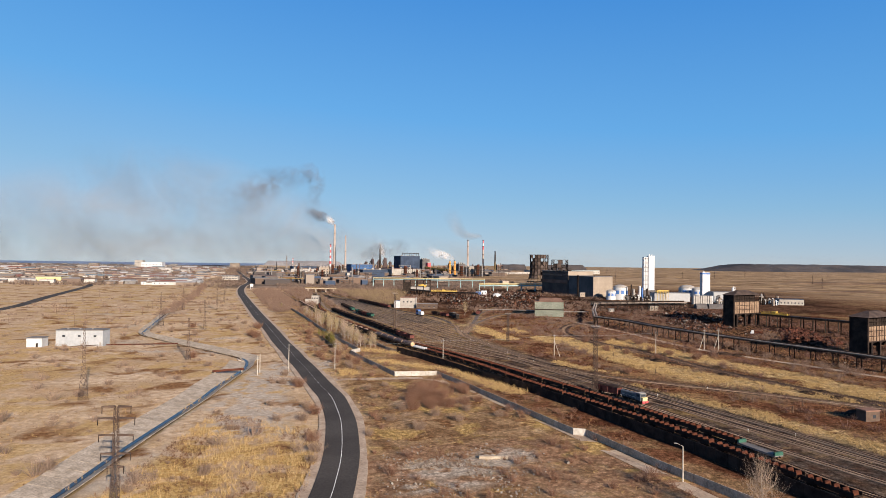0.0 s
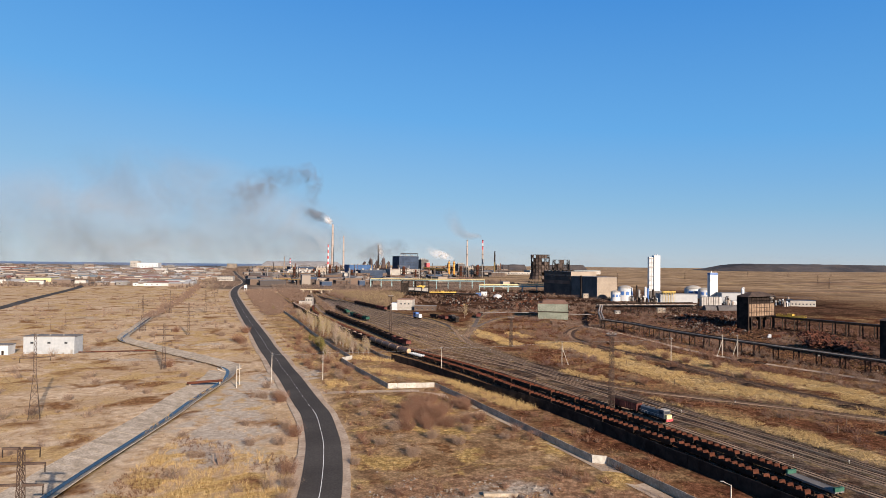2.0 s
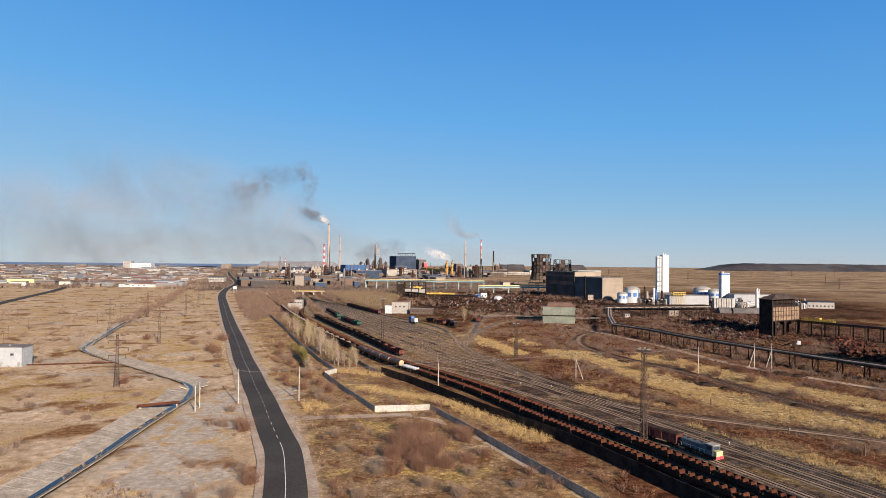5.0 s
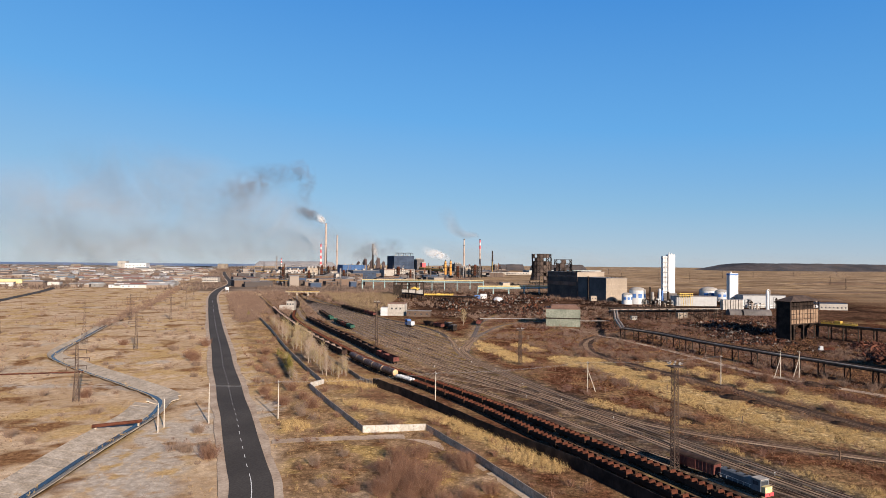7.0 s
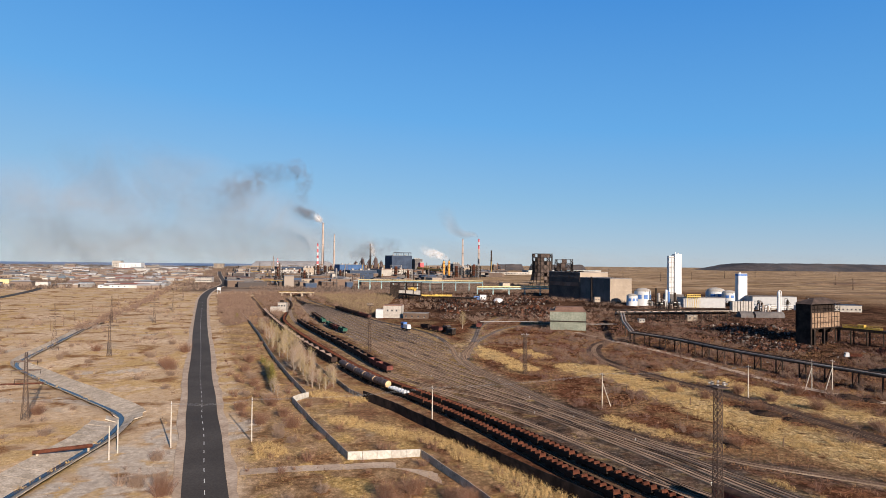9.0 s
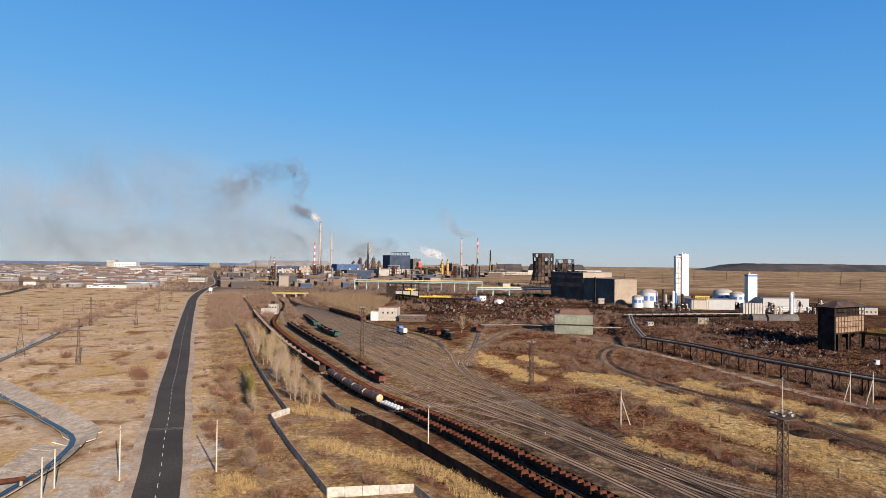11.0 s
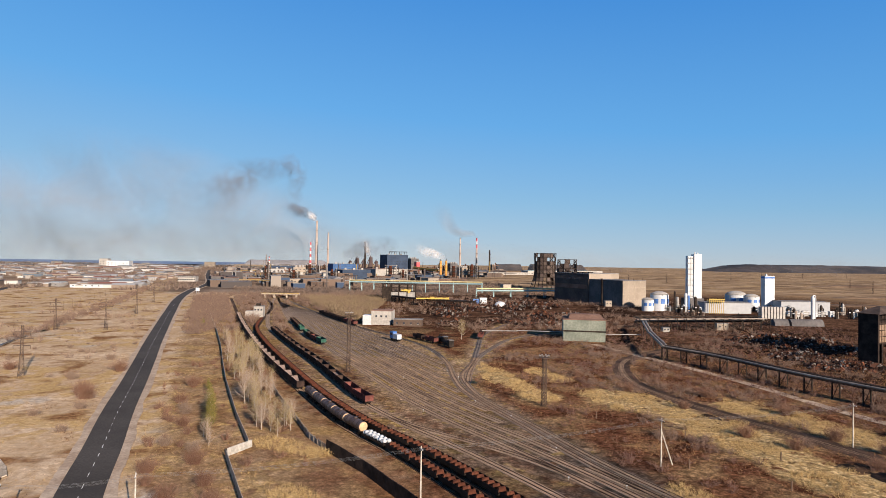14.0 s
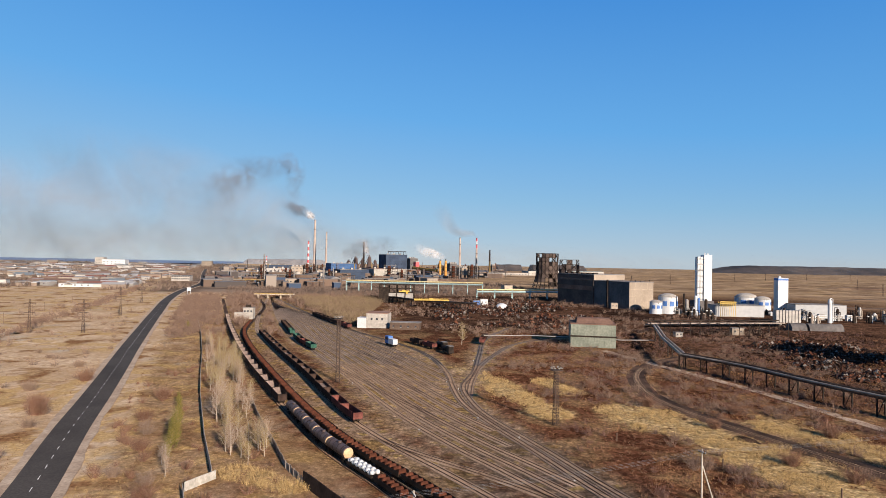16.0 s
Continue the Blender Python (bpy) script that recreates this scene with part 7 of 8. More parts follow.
# ---- lorry by the scrap ----
def lorry(x, y, turn):
    t = thing("tipper_lorry", "tipper lorry with a white cab by the scrap", "lorry", at=pose(x, y, ground_at(x, y), 0, 0, turn))
    part("chassis", MB().box(-4.2, 3.6, -0.5, 0.5, 0.7, 1.05), STEEL_DARK, t)
    cab = part("cab", MB().hexa([(2.0, -1.2, 0.8), (4.2, -1.2, 0.8), (4.2, 1.2, 0.8), (2.0, 1.2, 0.8), (2.0, -1.15, 3.1), (3.8, -1.15, 3.1), (3.8, 1.15, 3.1), (2.0, 1.15, 3.1)]), WHITE, t, "white cab")
    part("windscreen", MB().hexa([(4.08, -1.0, 1.9), (4.2, -1.0, 1.9), (4.2, 1.0, 1.9), (4.08, 1.0, 1.9), (3.86, -1.0, 2.9), (3.95, -1.0, 2.9), (3.95, 1.0, 2.9), (3.86, 1.0, 2.9)]), GLASS_DARK, cab)
    part("tipper_body", MB().box(-4.4, 1.8, -1.25, 1.25, 1.1, 1.25).box(-4.4, 1.8, -1.25, -1.15, 1.25, 2.5).box(-4.4, 1.8, 1.15, 1.25, 1.25, 2.5).box(-4.4, -4.3, -1.15, 1.15, 1.25, 2.5).box(1.7, 1.8, -1.15, 1.15, 1.25, 2.8), RUST, t, "rusty open tipper body")
    for wx in (-3.2, -1.9, 3.0):
        for wy in (-1.0, 1.0):
            part("wheel", MB().tube((wx, wy - 0.17, 0.5), (wx, wy + 0.17, 0.5), 0.5, n=14), STEEL_DARK, t)


lorry(238.5, 467.8, 165)

# ---- spoil and markers beside the tracks ----
def earth_mound(x, y, r, tall):
    t = MB()
    n, rings = 14, 5
    for k in range(rings):
        u = k / (rings - 1)
        for i in range(n):
            a = 2 * math.pi * i / n
            rr = r * (1 - u) ** 0.8 * (1 + 0.35 * (patches(x + 3 * math.cos(a) * (k + 1), y + 3 * math.sin(a), 2.0, 80 + k) - 0.5)) + 0.05
            t.v.append((1.6 * rr * math.cos(a), rr * math.sin(a), tall * u - 0.1 + 0.2 * math.sin(i * 5.1 + k)))
    t.f = [(k * n + i, k * n + (i + 1) % n, (k + 1) * n + (i + 1) % n, (k + 1) * n + i) for k in range(rings - 1) for i in range(n)]
    solid("earth_mound", t, SOIL, "low mound of dark soil and slag beside the track", "mound", "earth mounds", at=pose(x, y, ground_at(x, y), 0, 0, -55))


SOIL = material("dark_slag", (0.020, 0.014, 0.011), (0.060, 0.036, 0.024), 0.6, 0.95, fine=3.0, dark=0.5)
for x, y, r, tall in ((167, 365, 4.5, 1.6), (172, 360, 3.0, 1.2), (119, 338, 4.0, 1.3), (114, 346, 3.0, 1.0), (124, 330, 2.6, 0.9), (154, 259, 3.0, 1.0), (149, 222, 3.2, 2.2), (160, 250, 2.6, 1.0), (137, 300, 2.5, 0.8), (162, 262, 2.4, 0.8), (88, 300, 2.4, 0.7), (99, 398, 3.0, 1.0)):
    earth_mound(x, y, r, tall)
marker = thing("track_marker", "small white post beside the rails", "marker post", "track markers")
part("post", MB().box(-0.07, 0.07, -0.07, 0.07, -0.2, 0.55), POLE, marker)
part("head", MB().box(-0.16, 0.16, -0.06, 0.06, 0.55, 0.8), WHITE, marker)
for name, step in (("outer", 60), ("green", 75), ("spur", 70), ("low", 95), ("yard 3", 90)):
    line = TRACK_LINES[name]
    seg = normals(line)
    for i in range(5, len(line) - 5, max(3, step // 3)):
        p = line[i] + seg[i] * 2.2
        if 180 < p[1] < 640:
            stand(marker, p[0], p[1], 20)
low_post = thing("short_post", "short weathered timber post in the grass", "post", "timber posts")
part("shaft", MB().box(-0.14, 0.14, -0.14, 0.14, -0.3, 2.4), TIMBER, low_post)
for x, y in ((98, 352), (104, 300), (112, 262), (121, 240), (88, 330), (70, 345), (128, 225), (80, 372), (138, 236), (59, 395)):
    stand(low_post, x, y, 10)

# ---- vegetation ----
def twigs(bases, talls, wide, per, mat_, name, label, category, kind="stuff", lean=0.8, thick=0.07, parent=None, fork=2):
    """Bushes of thin leafless twigs: each a slim triangle that rises and leans outward, with side shoots."""
    nb = len(bases)
    bases, talls = np.repeat(np.array(bases, float), per, 0), np.repeat(np.array(talls, float), per)
    n = len(bases)
    a = rng.rand(n) * 2 * np.pi
    out = np.stack([np.cos(a), np.sin(a)], -1)
    spread = rng.rand(n) ** 0.7
    length = talls * (0.55 + 0.5 * rng.rand(n))
    root = bases.copy()
    root[:, :2] += out * (spread * wide * talls * 0.25)[:, None]
    tip = root.copy()
    tip[:, :2] += out * (length * spread * lean)[:, None] + rng.normal(0, 0.12, (n, 2)) * length[:, None]
    tip[:, 2] += length * np.sqrt(np.clip(1 - (spread * lean * 0.8) ** 2, 0.15, 1))
    roots, tips, widths = [root], [tip], [thick * talls / 2.5]
    for k in range(fork):
        u = 0.3 + 0.6 * rng.rand(n)
        p = root + (tip - root) * u[:, None]
        q = p + (tip - root) * 0.45 * (0.6 + 0.5 * rng.rand(n))[:, None] + rng.normal(0, 0.22, (n, 3)) * length[:, None]
        roots.append(p), tips.append(q), widths.append(thick * 0.7 * talls / 2.5)
    root, tip, width = np.concatenate(roots), np.concatenate(tips), np.concatenate(widths)
    m = len(root)
    b = rng.rand(m) * np.pi
    side = np.stack([np.cos(b), np.sin(b), 0 * b], -1) * width[:, None]
    v = np.stack([root - side, root + side, tip], 1).reshape(-1, 3)
    me_ = bpy.data.meshes.new(name)
    me_.vertices.add(3 * m)
    me_.vertices.foreach_set("co", v.astype(np.float32).ravel())
    me_.loops.add(3 * m)
    me_.loops.foreach_set("vertex_index", np.arange(3 * m, dtype=np.int32))
    me_.polygons.add(m)
    me_.polygons.foreach_set("loop_start", np.arange(0, 3 * m, 3, dtype=np.int32))
    me_.update()
    me_.materials.append(mat_)
    if parent is not None:
        return part(name, me_, None, parent, label)
    return tagged(new(name, me_), label, category, kind=kind)


SHRUB = island_material("shrub_twigs", [(0.200, 0.140, 0.102), (0.235, 0.168, 0.125), (0.155, 0.104, 0.074), (0.265, 0.195, 0.148), (0.195, 0.135, 0.100)])
SHRUB_RED = island_material("red_brown_twigs", [(0.165, 0.085, 0.055), (0.125, 0.062, 0.040), (0.205, 0.115, 0.075), (0.150, 0.082, 0.056), (0.230, 0.150, 0.105)])
WILLOW = island_material("yellow_twigs", [(0.290, 0.225, 0.110), (0.240, 0.180, 0.100), (0.330, 0.265, 0.125), (0.210, 0.155, 0.095), (0.260, 0.195, 0.115)])
TOWN_TWIG = island_material("town_twigs", [(0.130, 0.095, 0.076), (0.165, 0.124, 0.100), (0.100, 0.070, 0.056)])
THICKET = island_material("thicket_twigs", [(0.150, 0.098, 0.074), (0.185, 0.126, 0.096), (0.115, 0.072, 0.055), (0.210, 0.148, 0.110)])
OLIVE_TWIG = island_material("olive_twigs", [(0.190, 0.140, 0.085), (0.160, 0.112, 0.072), (0.225, 0.172, 0.096), (0.135, 0.092, 0.064)])
GREY_TWIG = island_material("grey_twigs", [(0.300, 0.225, 0.170), (0.250, 0.182, 0.135), (0.350, 0.270, 0.205), (0.205, 0.146, 0.108)])
STRAW = island_material("straw_blades", [(0.400, 0.270, 0.115), (0.330, 0.210, 0.085), (0.460, 0.325, 0.150), (0.270, 0.165, 0.065)])
STRAW_PALE = island_material("pale_reed", [(0.425, 0.300, 0.138), (0.365, 0.250, 0.110), (0.485, 0.355, 0.175), (0.290, 0.190, 0.082), (0.215, 0.135, 0.058)])
RUSTY_WEED = island_material("rusty_weeds", [(0.165, 0.080, 0.046), (0.115, 0.055, 0.033), (0.21, 0.115, 0.066), (0.080, 0.037, 0.023), (0.25, 0.155, 0.088), (0.14, 0.068, 0.040)])
WEED = island_material("brown_weeds", [(0.105, 0.050, 0.027), (0.135, 0.068, 0.037), (0.080, 0.038, 0.022), (0.165, 0.092, 0.050)])
ORANGE_GRASS = island_material("orange_blades", [(0.270, 0.150, 0.066), (0.210, 0.108, 0.048), (0.330, 0.200, 0.090), (0.170, 0.082, 0.040)])
PURPLE_TWIG = island_material("purple_brown_twigs", [(0.150, 0.085, 0.065), (0.115, 0.062, 0.048), (0.185, 0.112, 0.088), (0.095, 0.052, 0.040)])
JUNIPER = island_material("yellow_green_needles", [(0.125, 0.108, 0.028), (0.165, 0.135, 0.036), (0.090, 0.084, 0.022), (0.205, 0.160, 0.050)])


def clear(p, road=8.5, rails=3.4, ditch=8.0, wall=0):
    """Which points lie off the road, the tracks and the ditch."""
    ok = (distance(p, ROAD_LINE[::3])[0] > road) & (distance(p, CHANNEL_LINE[::3])[0] > ditch)
    for line in TRACK_LINES.values():
        ok &= distance(p, line[::5])[0] > rails
    return ok


def scatter(n, x0, x1, y0, y1, where=None, **gaps):
    p = np.stack([rng.uniform(x0, x1, n), rng.uniform(y0, y1, n)], -1)
    if where is not None:
        p = p[where(p[:, 0], p[:, 1])]
    p = p[clear(p, **gaps)]
    z = plain(p[:, 0], p[:, 1])
    return np.column_stack([p, z - 0.1])


def stripe(p, bands):
    """1 inside the ragged stripes, 0 outside."""
    inside = np.zeros(len(p))
    for points, half in bands:
        d, _ = distance(p[:, :2], spline(points, 6.0))
        inside = np.maximum(inside, d < half * (0.3 + 0.7 * patches(p[:, 0], p[:, 1], 16, 90) + 0.5 * patches(p[:, 0], p[:, 1], 6, 91)))
    return inside


west = lambda x, y: x < np.interp(y, [0, 141, 203, 306, 441, 740, 1000], [-40, -25, -32, -66, -115, -227, -330])
verge = lambda x, y: (x > np.interp(y, [0, 141, 203, 306, 441, 740], [-30, -22, -28, -60, -108, -222])) & (x < np.interp(y, [100, 192, 287, 357, 444, 618], [75, 43, -4, -50, -80, -150]))
strip = lambda x, y: (x > np.interp(y, [100, 192, 287, 357, 444, 618, 740], [80, 45, 2, -44, -80, -146, -190])) & (x < np.interp(y, [143, 226, 281, 339, 390, 438, 560, 700], [80, 46, 15, -18, -45, -62, -108, -165]))
east = lambda x, y: x > np.interp(y, [150, 212, 300, 385, 440, 500, 600], [130, 110, 68, 36, 22, 20, 30])

# shrubs
b = scatter(2600, -430, 0, 90, 900, lambda x, y: west(x, y) & (patches(x, y, 34, 30) * 0.6 + patches(x, y, 12, 29) * 0.4 > 0.5))
twigs(b, 1.0 + 3.4 * rng.rand(len(b)) ** 2.2, 1.3, 72, SHRUB, "dry_scrub", "leafless brown scrub on the dry plain", "shrubs", thick=0.035)
b = scatter(1500, -120, 90, 90, 640, lambda x, y: verge(x, y) & (patches(x, y, 22, 31) > 0.42))
twigs(b, 1.0 + 2.4 * rng.rand(len(b)) ** 1.6, 1.0, 80, SHRUB_RED, "roadside_scrub", "red-brown leafless scrub beside the road", "shrubs", thick=0.035)
b = scatter(1500, -200, 90, 110, 740, lambda x, y: strip(x, y) & (patches(x, y, 18, 32) > 0.45))
twigs(b, 1.1 + 2.2 * rng.rand(len(b)) ** 1.4, 1.0, 60, SHRUB_RED, "fence_scrub", "red-brown scrub between fence and tracks", "shrubs", thick=0.04)
b = scatter(9000, 20, 330, 130, 700, lambda x, y: east(x, y) & (patches(x, y, 26, 33) * 0.6 + patches(x, y, 10, 28) * 0.4 > 0.5))
b = b[stripe(b, STRAW_BANDS) < 0.5]
twigs(b, 0.9 + 2.0 * rng.rand(len(b)) ** 1.8, 1.4, 30, PURPLE_TWIG, "yard_scrub", "brown leafless scrub beyond the tracks", "shrubs", thick=0.055)
b = scatter(5200, 30, 270, 240, 660, lambda x, y: east(x, y) & (patches(x, y, 21, 64) * 0.7 + patches(x, y, 7, 65) * 0.3 > 0.56), rails=3.8)
b = b[stripe(b, STRAW_BANDS) < 0.5]
twigs(b, 1.3 + 2.2 * rng.rand(len(b)) ** 1.5, 1.2, 46, THICKET, "yard_thicket", "brown leafless thickets between the tracks and the pipeline", "thicket", thick=0.045)
b = scatter(30000, 10, 330, 130, 660, lambda x, y: east(x, y) & (patches(x, y, 22, 24) * 0.5 + patches(x, y, 6, 25) * 0.5 > 0.36))
b = b[stripe(b, STRAW_BANDS) < 0.5]
twigs(b, 0.5 + 1.1 * rng.rand(len(b)) ** 1.6, 1.5, 13, RUSTY_WEED, "yard_weed_cover", "rust-brown dead weeds covering the ground", "weeds", thick=0.10, fork=0, lean=0.9)
b = scatter(16000, -150, 80, 110, 620, strip)
twigs(b, 0.35 + 0.8 * rng.rand(len(b)) ** 1.5, 1.5, 10, RUSTY_WEED, "strip_weed_cover", "rust-brown dead weeds behind the fence", "weeds", thick=0.10, fork=0, lean=0.9)
b = scatter(2600, -330, -60, 620, 1050, lambda x, y: (x > np.interp(y, [620, 740, 1000], [-170, -215, -310])) & (patches(x, y, 40, 34) > 0.3), rails=4.5)
twigs(b, 2.4 + 3.8 * rng.rand(len(b)) ** 1.2, 1.2, 40, THICKET, "far_thicket", "brown leafless thickets by the yard throat", "thicket", thick=0.05)
b = scatter(4000, -150, 300, 640, 1150, lambda x, y: patches(x, y, 36, 35) > 0.45, rails=5)
twigs(b, 1.6 + 3.0 * rng.rand(len(b)) ** 1.4, 1.2, 24, THICKET, "works_thicket", "brown thickets among the works", "thicket", thick=0.06)
b = scatter(3600, -420, 160, 1040, 1500, lambda x, y: (x > -0.27 * y) & (patches(x, y, 40, 37) > 0.35), rails=5)
twigs(b, 2.5 + 3.0 * rng.rand(len(b)) ** 1.2, 1.3, 12, TOWN_TWIG, "works_scrub", "grey-brown leafless scrub before the works", "shrubs", thick=0.13)
b = scatter(17000, -2600, -380, 1080, 3400, lambda x, y: (x < -0.31 * y) & (patches(x, y, 90, 36) > 0.34), rails=5)
twigs(b, 4.0 + 4.5 * rng.rand(len(b)) ** 1.2, 1.4, 9, TOWN_TWIG, "town_trees_far", "leafless brown trees among the houses of the town", "trees", thick=0.32)

far_line = CHANNEL_LINE[CHANNEL_LINE[:, 1] > 560]
p = far_line[rng.randint(0, len(far_line), 420)] + rng.normal(0, 4.0, (420, 2))
twigs(np.column_stack([p, plain(p[:, 0], p[:, 1]) - 0.1]), 1.5 + 3.0 * rng.rand(len(p)), 1.2, 26, THICKET, "ditch_hedge", "brown scrub along the far ditch and pole line", "shrubs", thick=0.05)
b = scatter(1800, -175, -55, 690, 985, lambda x, y: (x > np.interp(y, [690, 787, 985], [-62, -100, -170])) & (x < np.interp(y, [690, 985], [-40, -60])), rails=4.5)
twigs(b, 3.0 + 4.0 * rng.rand(len(b)), 1.2, 40, OLIVE_TWIG, "willow_thicket", "yellowish bare willow thicket beside the yard", "thicket", thick=0.045)
b = scatter(1500, -260, -150, 600, 980, lambda x, y: (x > np.interp(y, [600, 740, 980], [-165, -218, -300])) & (x < np.interp(y, [600, 980], [-150, -235])), rails=4.5)
twigs(b, 2.0 + 3.0 * rng.rand(len(b)), 1.2, 42, THICKET, "road_thicket", "red-brown thicket between road and yard", "thicket", thick=0.045)
b = scatter(1800, -150, 60, 120, 620, strip)
twigs(b, 0.8 + 1.4 * rng.rand(len(b)) ** 1.5, 1.2, 40, SHRUB_RED, "strip_scrub", "dense red-brown scrub behind the fence", "shrubs")

# grass
def tufts(p, low, high, mat_, name, label, per=7, thick=0.05, lean=0.45):
    return twigs(p, low + (high - low) * rng.rand(len(p)), 0.9, per, mat_, name, label, "grass", lean=lean, thick=thick, fork=0)


b = scatter(150000, 15, 240, 110, 520, lambda x, y: east(x, y), rails=3.2)
b = b[stripe(b, STRAW_BANDS) > 0.5]
swell = patches(b[:, 0], b[:, 1], 4.5, 54) * 0.65 + patches(b[:, 0], b[:, 1], 1.8, 55) * 0.35
b, swell = b[swell > 0.34], swell[swell > 0.34]
twigs(b, 0.5 + 2.6 * (swell - 0.3) * (0.8 + 0.4 * rng.rand(len(b))), 0.9, 17, STRAW_PALE, "tall_straw_grass", "tall pale golden dry grass in billowing swathes", "grass", lean=0.5, thick=0.030, fork=0)
b = scatter(60000, 15, 260, 130, 560, lambda x, y: east(x, y) & (patches(x, y, 17, 56) * 0.6 + patches(x, y, 5, 57) * 0.4 > 0.5), rails=2.8)
b = b[stripe(b, STRAW_BANDS) < 0.5]
tufts(b, 0.5, 1.2, ORANGE_GRASS, "orange_grass", "orange-brown dry grass between the swathes", 8, 0.05, 0.5)
b = scatter(60000, -75, 70, 150, 420, rails=3.0)
b = b[stripe(b, REED_BANDS) > 0.5]
tufts(b, 1.2, 2.3, STRAW_PALE, "pale_reeds", "pale dry reeds along the dark wall", 13, 0.032)
b = scatter(42000, -160, 60, 100, 640, lambda x, y: verge(x, y) & (patches(x, y, 13, 43) > 0.5))
tufts(b, 0.4, 1.0, STRAW, "verge_grass", "dry golden grass on the verge", 7, 0.06)
b = scatter(30000, -160, 70, 100, 640, lambda x, y: verge(x, y) & (patches(x, y, 11, 50) > 0.52))
tufts(b, 0.5, 1.1, WEED, "verge_weeds", "rust-brown dead weeds on the verge", 7, 0.07)
b = scatter(26000, -320, -20, 90, 520, lambda x, y: west(x, y) & (patches(x, y, 24, 44) * 0.5 + patches(x, y, 8, 45) * 0.5 > 0.5))
tufts(b, 0.4, 1.0, STRAW, "dry_grass", "short dry golden grass on the plain", 6, 0.06)
b = scatter(24000, -320, -20, 90, 520, lambda x, y: west(x, y) & (patches(x, y, 20, 46) * 0.5 + patches(x, y, 7, 47) * 0.5 > 0.55))
tufts(b, 0.4, 1.0, WEED, "brown_weeds", "rust-brown dead weeds on the plain", 6, 0.07)
b = scatter(30000, -190, 90, 110, 700, lambda x, y: strip(x, y) & (patches(x, y, 9, 58) > 0.35))
tufts(b, 0.4, 1.0, ORANGE_GRASS, "strip_grass", "orange-brown dry grass behind the fence", 8, 0.055, 0.5)
b = scatter(16000, -30, 260, 120, 560, lambda x, y: (strip(x, y) | east(x, y)) & (patches(x, y, 19, 48) > 0.45))
tufts(b, 0.4, 0.9, WEED, "yard_weeds", "brown dead weeds round the tracks", 6, 0.08)
b = scatter(32000, -300, -25, 95, 430, lambda x, y: west(x, y) & (patches(x, y, 15, 53) > 0.3))
tufts(b, 0.2, 0.55, WEED, "small_weeds", "low dark weeds sprinkled over the plain", 3, 0.10, 0.8)
by_bend = lambda x, y: west(x, y) & (x > -78) & (y + 0.5 * (x + 60) < 205)
b = scatter(16000, -80, 20, 95, 240, lambda x, y: by_bend(x, y) & (patches(x, y, 9, 49) * 0.6 + patches(x, y, 4, 51) * 0.4 > 0.46), road=6.5)
tufts(b, 0.8, 1.8, STRAW_PALE, "tall_pale_grass", "tall pale dry grass beside the road bend", 8, 0.06)
b = scatter(12000, -80, 20, 95, 240, lambda x, y: by_bend(x, y) & (patches(x, y, 9, 49) * 0.6 + patches(x, y, 4, 51) * 0.4 < 0.47), road=6.5)
tufts(b, 0.7, 1.5, WEED, "tall_brown_weeds", "tall rust-brown weeds beside the road bend", 8, 0.06)
edge = chan[(chan[:, 1] > 90) & (chan[:, 1] < 520)]
pick = edge[rng.randint(0, len(edge), 420)] + rng.normal(0, 0.9, (420, 2))
pick = pick[patches(pick[:, 0], pick[:, 1], 9, 52) > 0.5]
tufts(np.column_stack([pick, np.full(len(pick), -1.12)]), 0.5, 1.2, STRAW, "ditch_reeds", "tufts of dry reed at the water's edge", 10, 0.06)


# single bushes and trees
def bare_tree(x, y, tall, mat_, label, name="bare_tree", per=170, lean=0.55, trunk=True):
    t = thing(name, label, "tree" if trunk else "bush", at=pose(x, y, ground_at(x, y)))
    if trunk:
        ever = name == "evergreen_tree"
        mb = MB().tube((0, 0, -0.3), (0.03 * tall, 0, tall * 0.5), 0.018 * tall, 0.010 * tall, 7).tube((0.03 * tall, 0, tall * 0.5), (0.02 * tall, 0.02 * tall, tall * 0.85), 0.010 * tall, 0.003 * tall, 6)
        for k in range(9):
            a, h = k * 2.4, tall * (0.18 + 0.06 * k)
            out = tall * (0.30 - 0.02 * k) * (0.6 if ever else 1.0)
            mb.tube((0.02 * tall, 0, h), (0.02 * tall + math.cos(a) * out, math.sin(a) * out, h + tall * (0.08 if ever else 0.24)), 0.007 * tall, 0.002 * tall, 5)
        part("trunk", mb, BARK, t)
        roots, sizes = [], []
        for k in range(16):
            u = (0.06 + 0.055 * k) if ever else (0.2 + 0.04 * k)
            a, o = k * 2.4, tall * (0.10 if ever else 0.13) * rng.rand()
            roots.append((0.02 * tall + math.cos(a) * o, math.sin(a) * o, tall * u))
            sizes.append(tall * ((0.30 * (1.05 - u)) + 0.06 if ever else 0.52 - 0.32 * u))
        twigs(roots, sizes, 0.5, max(8, per // 16), mat_, "crown", "fine bare twigs" if not ever else "yellow-green needles", "", parent=t, lean=1.0 if ever else lean, thick=0.10 if ever else 0.0125, fork=3)
    else:
        clumps = [(0.33 * tall * math.cos(2.4 * k) * (k / 8) ** 0.5, 0.33 * tall * math.sin(2.4 * k) * (k / 8) ** 0.5, -0.1) for k in range(9)]
        twigs(clumps, [tall * (0.5 + 0.5 * rng.rand()) for k in range(9)], 0.9, per // 9, mat_, "crown", "", "", parent=t, lean=0.7, thick=0.022, fork=4)
    return t


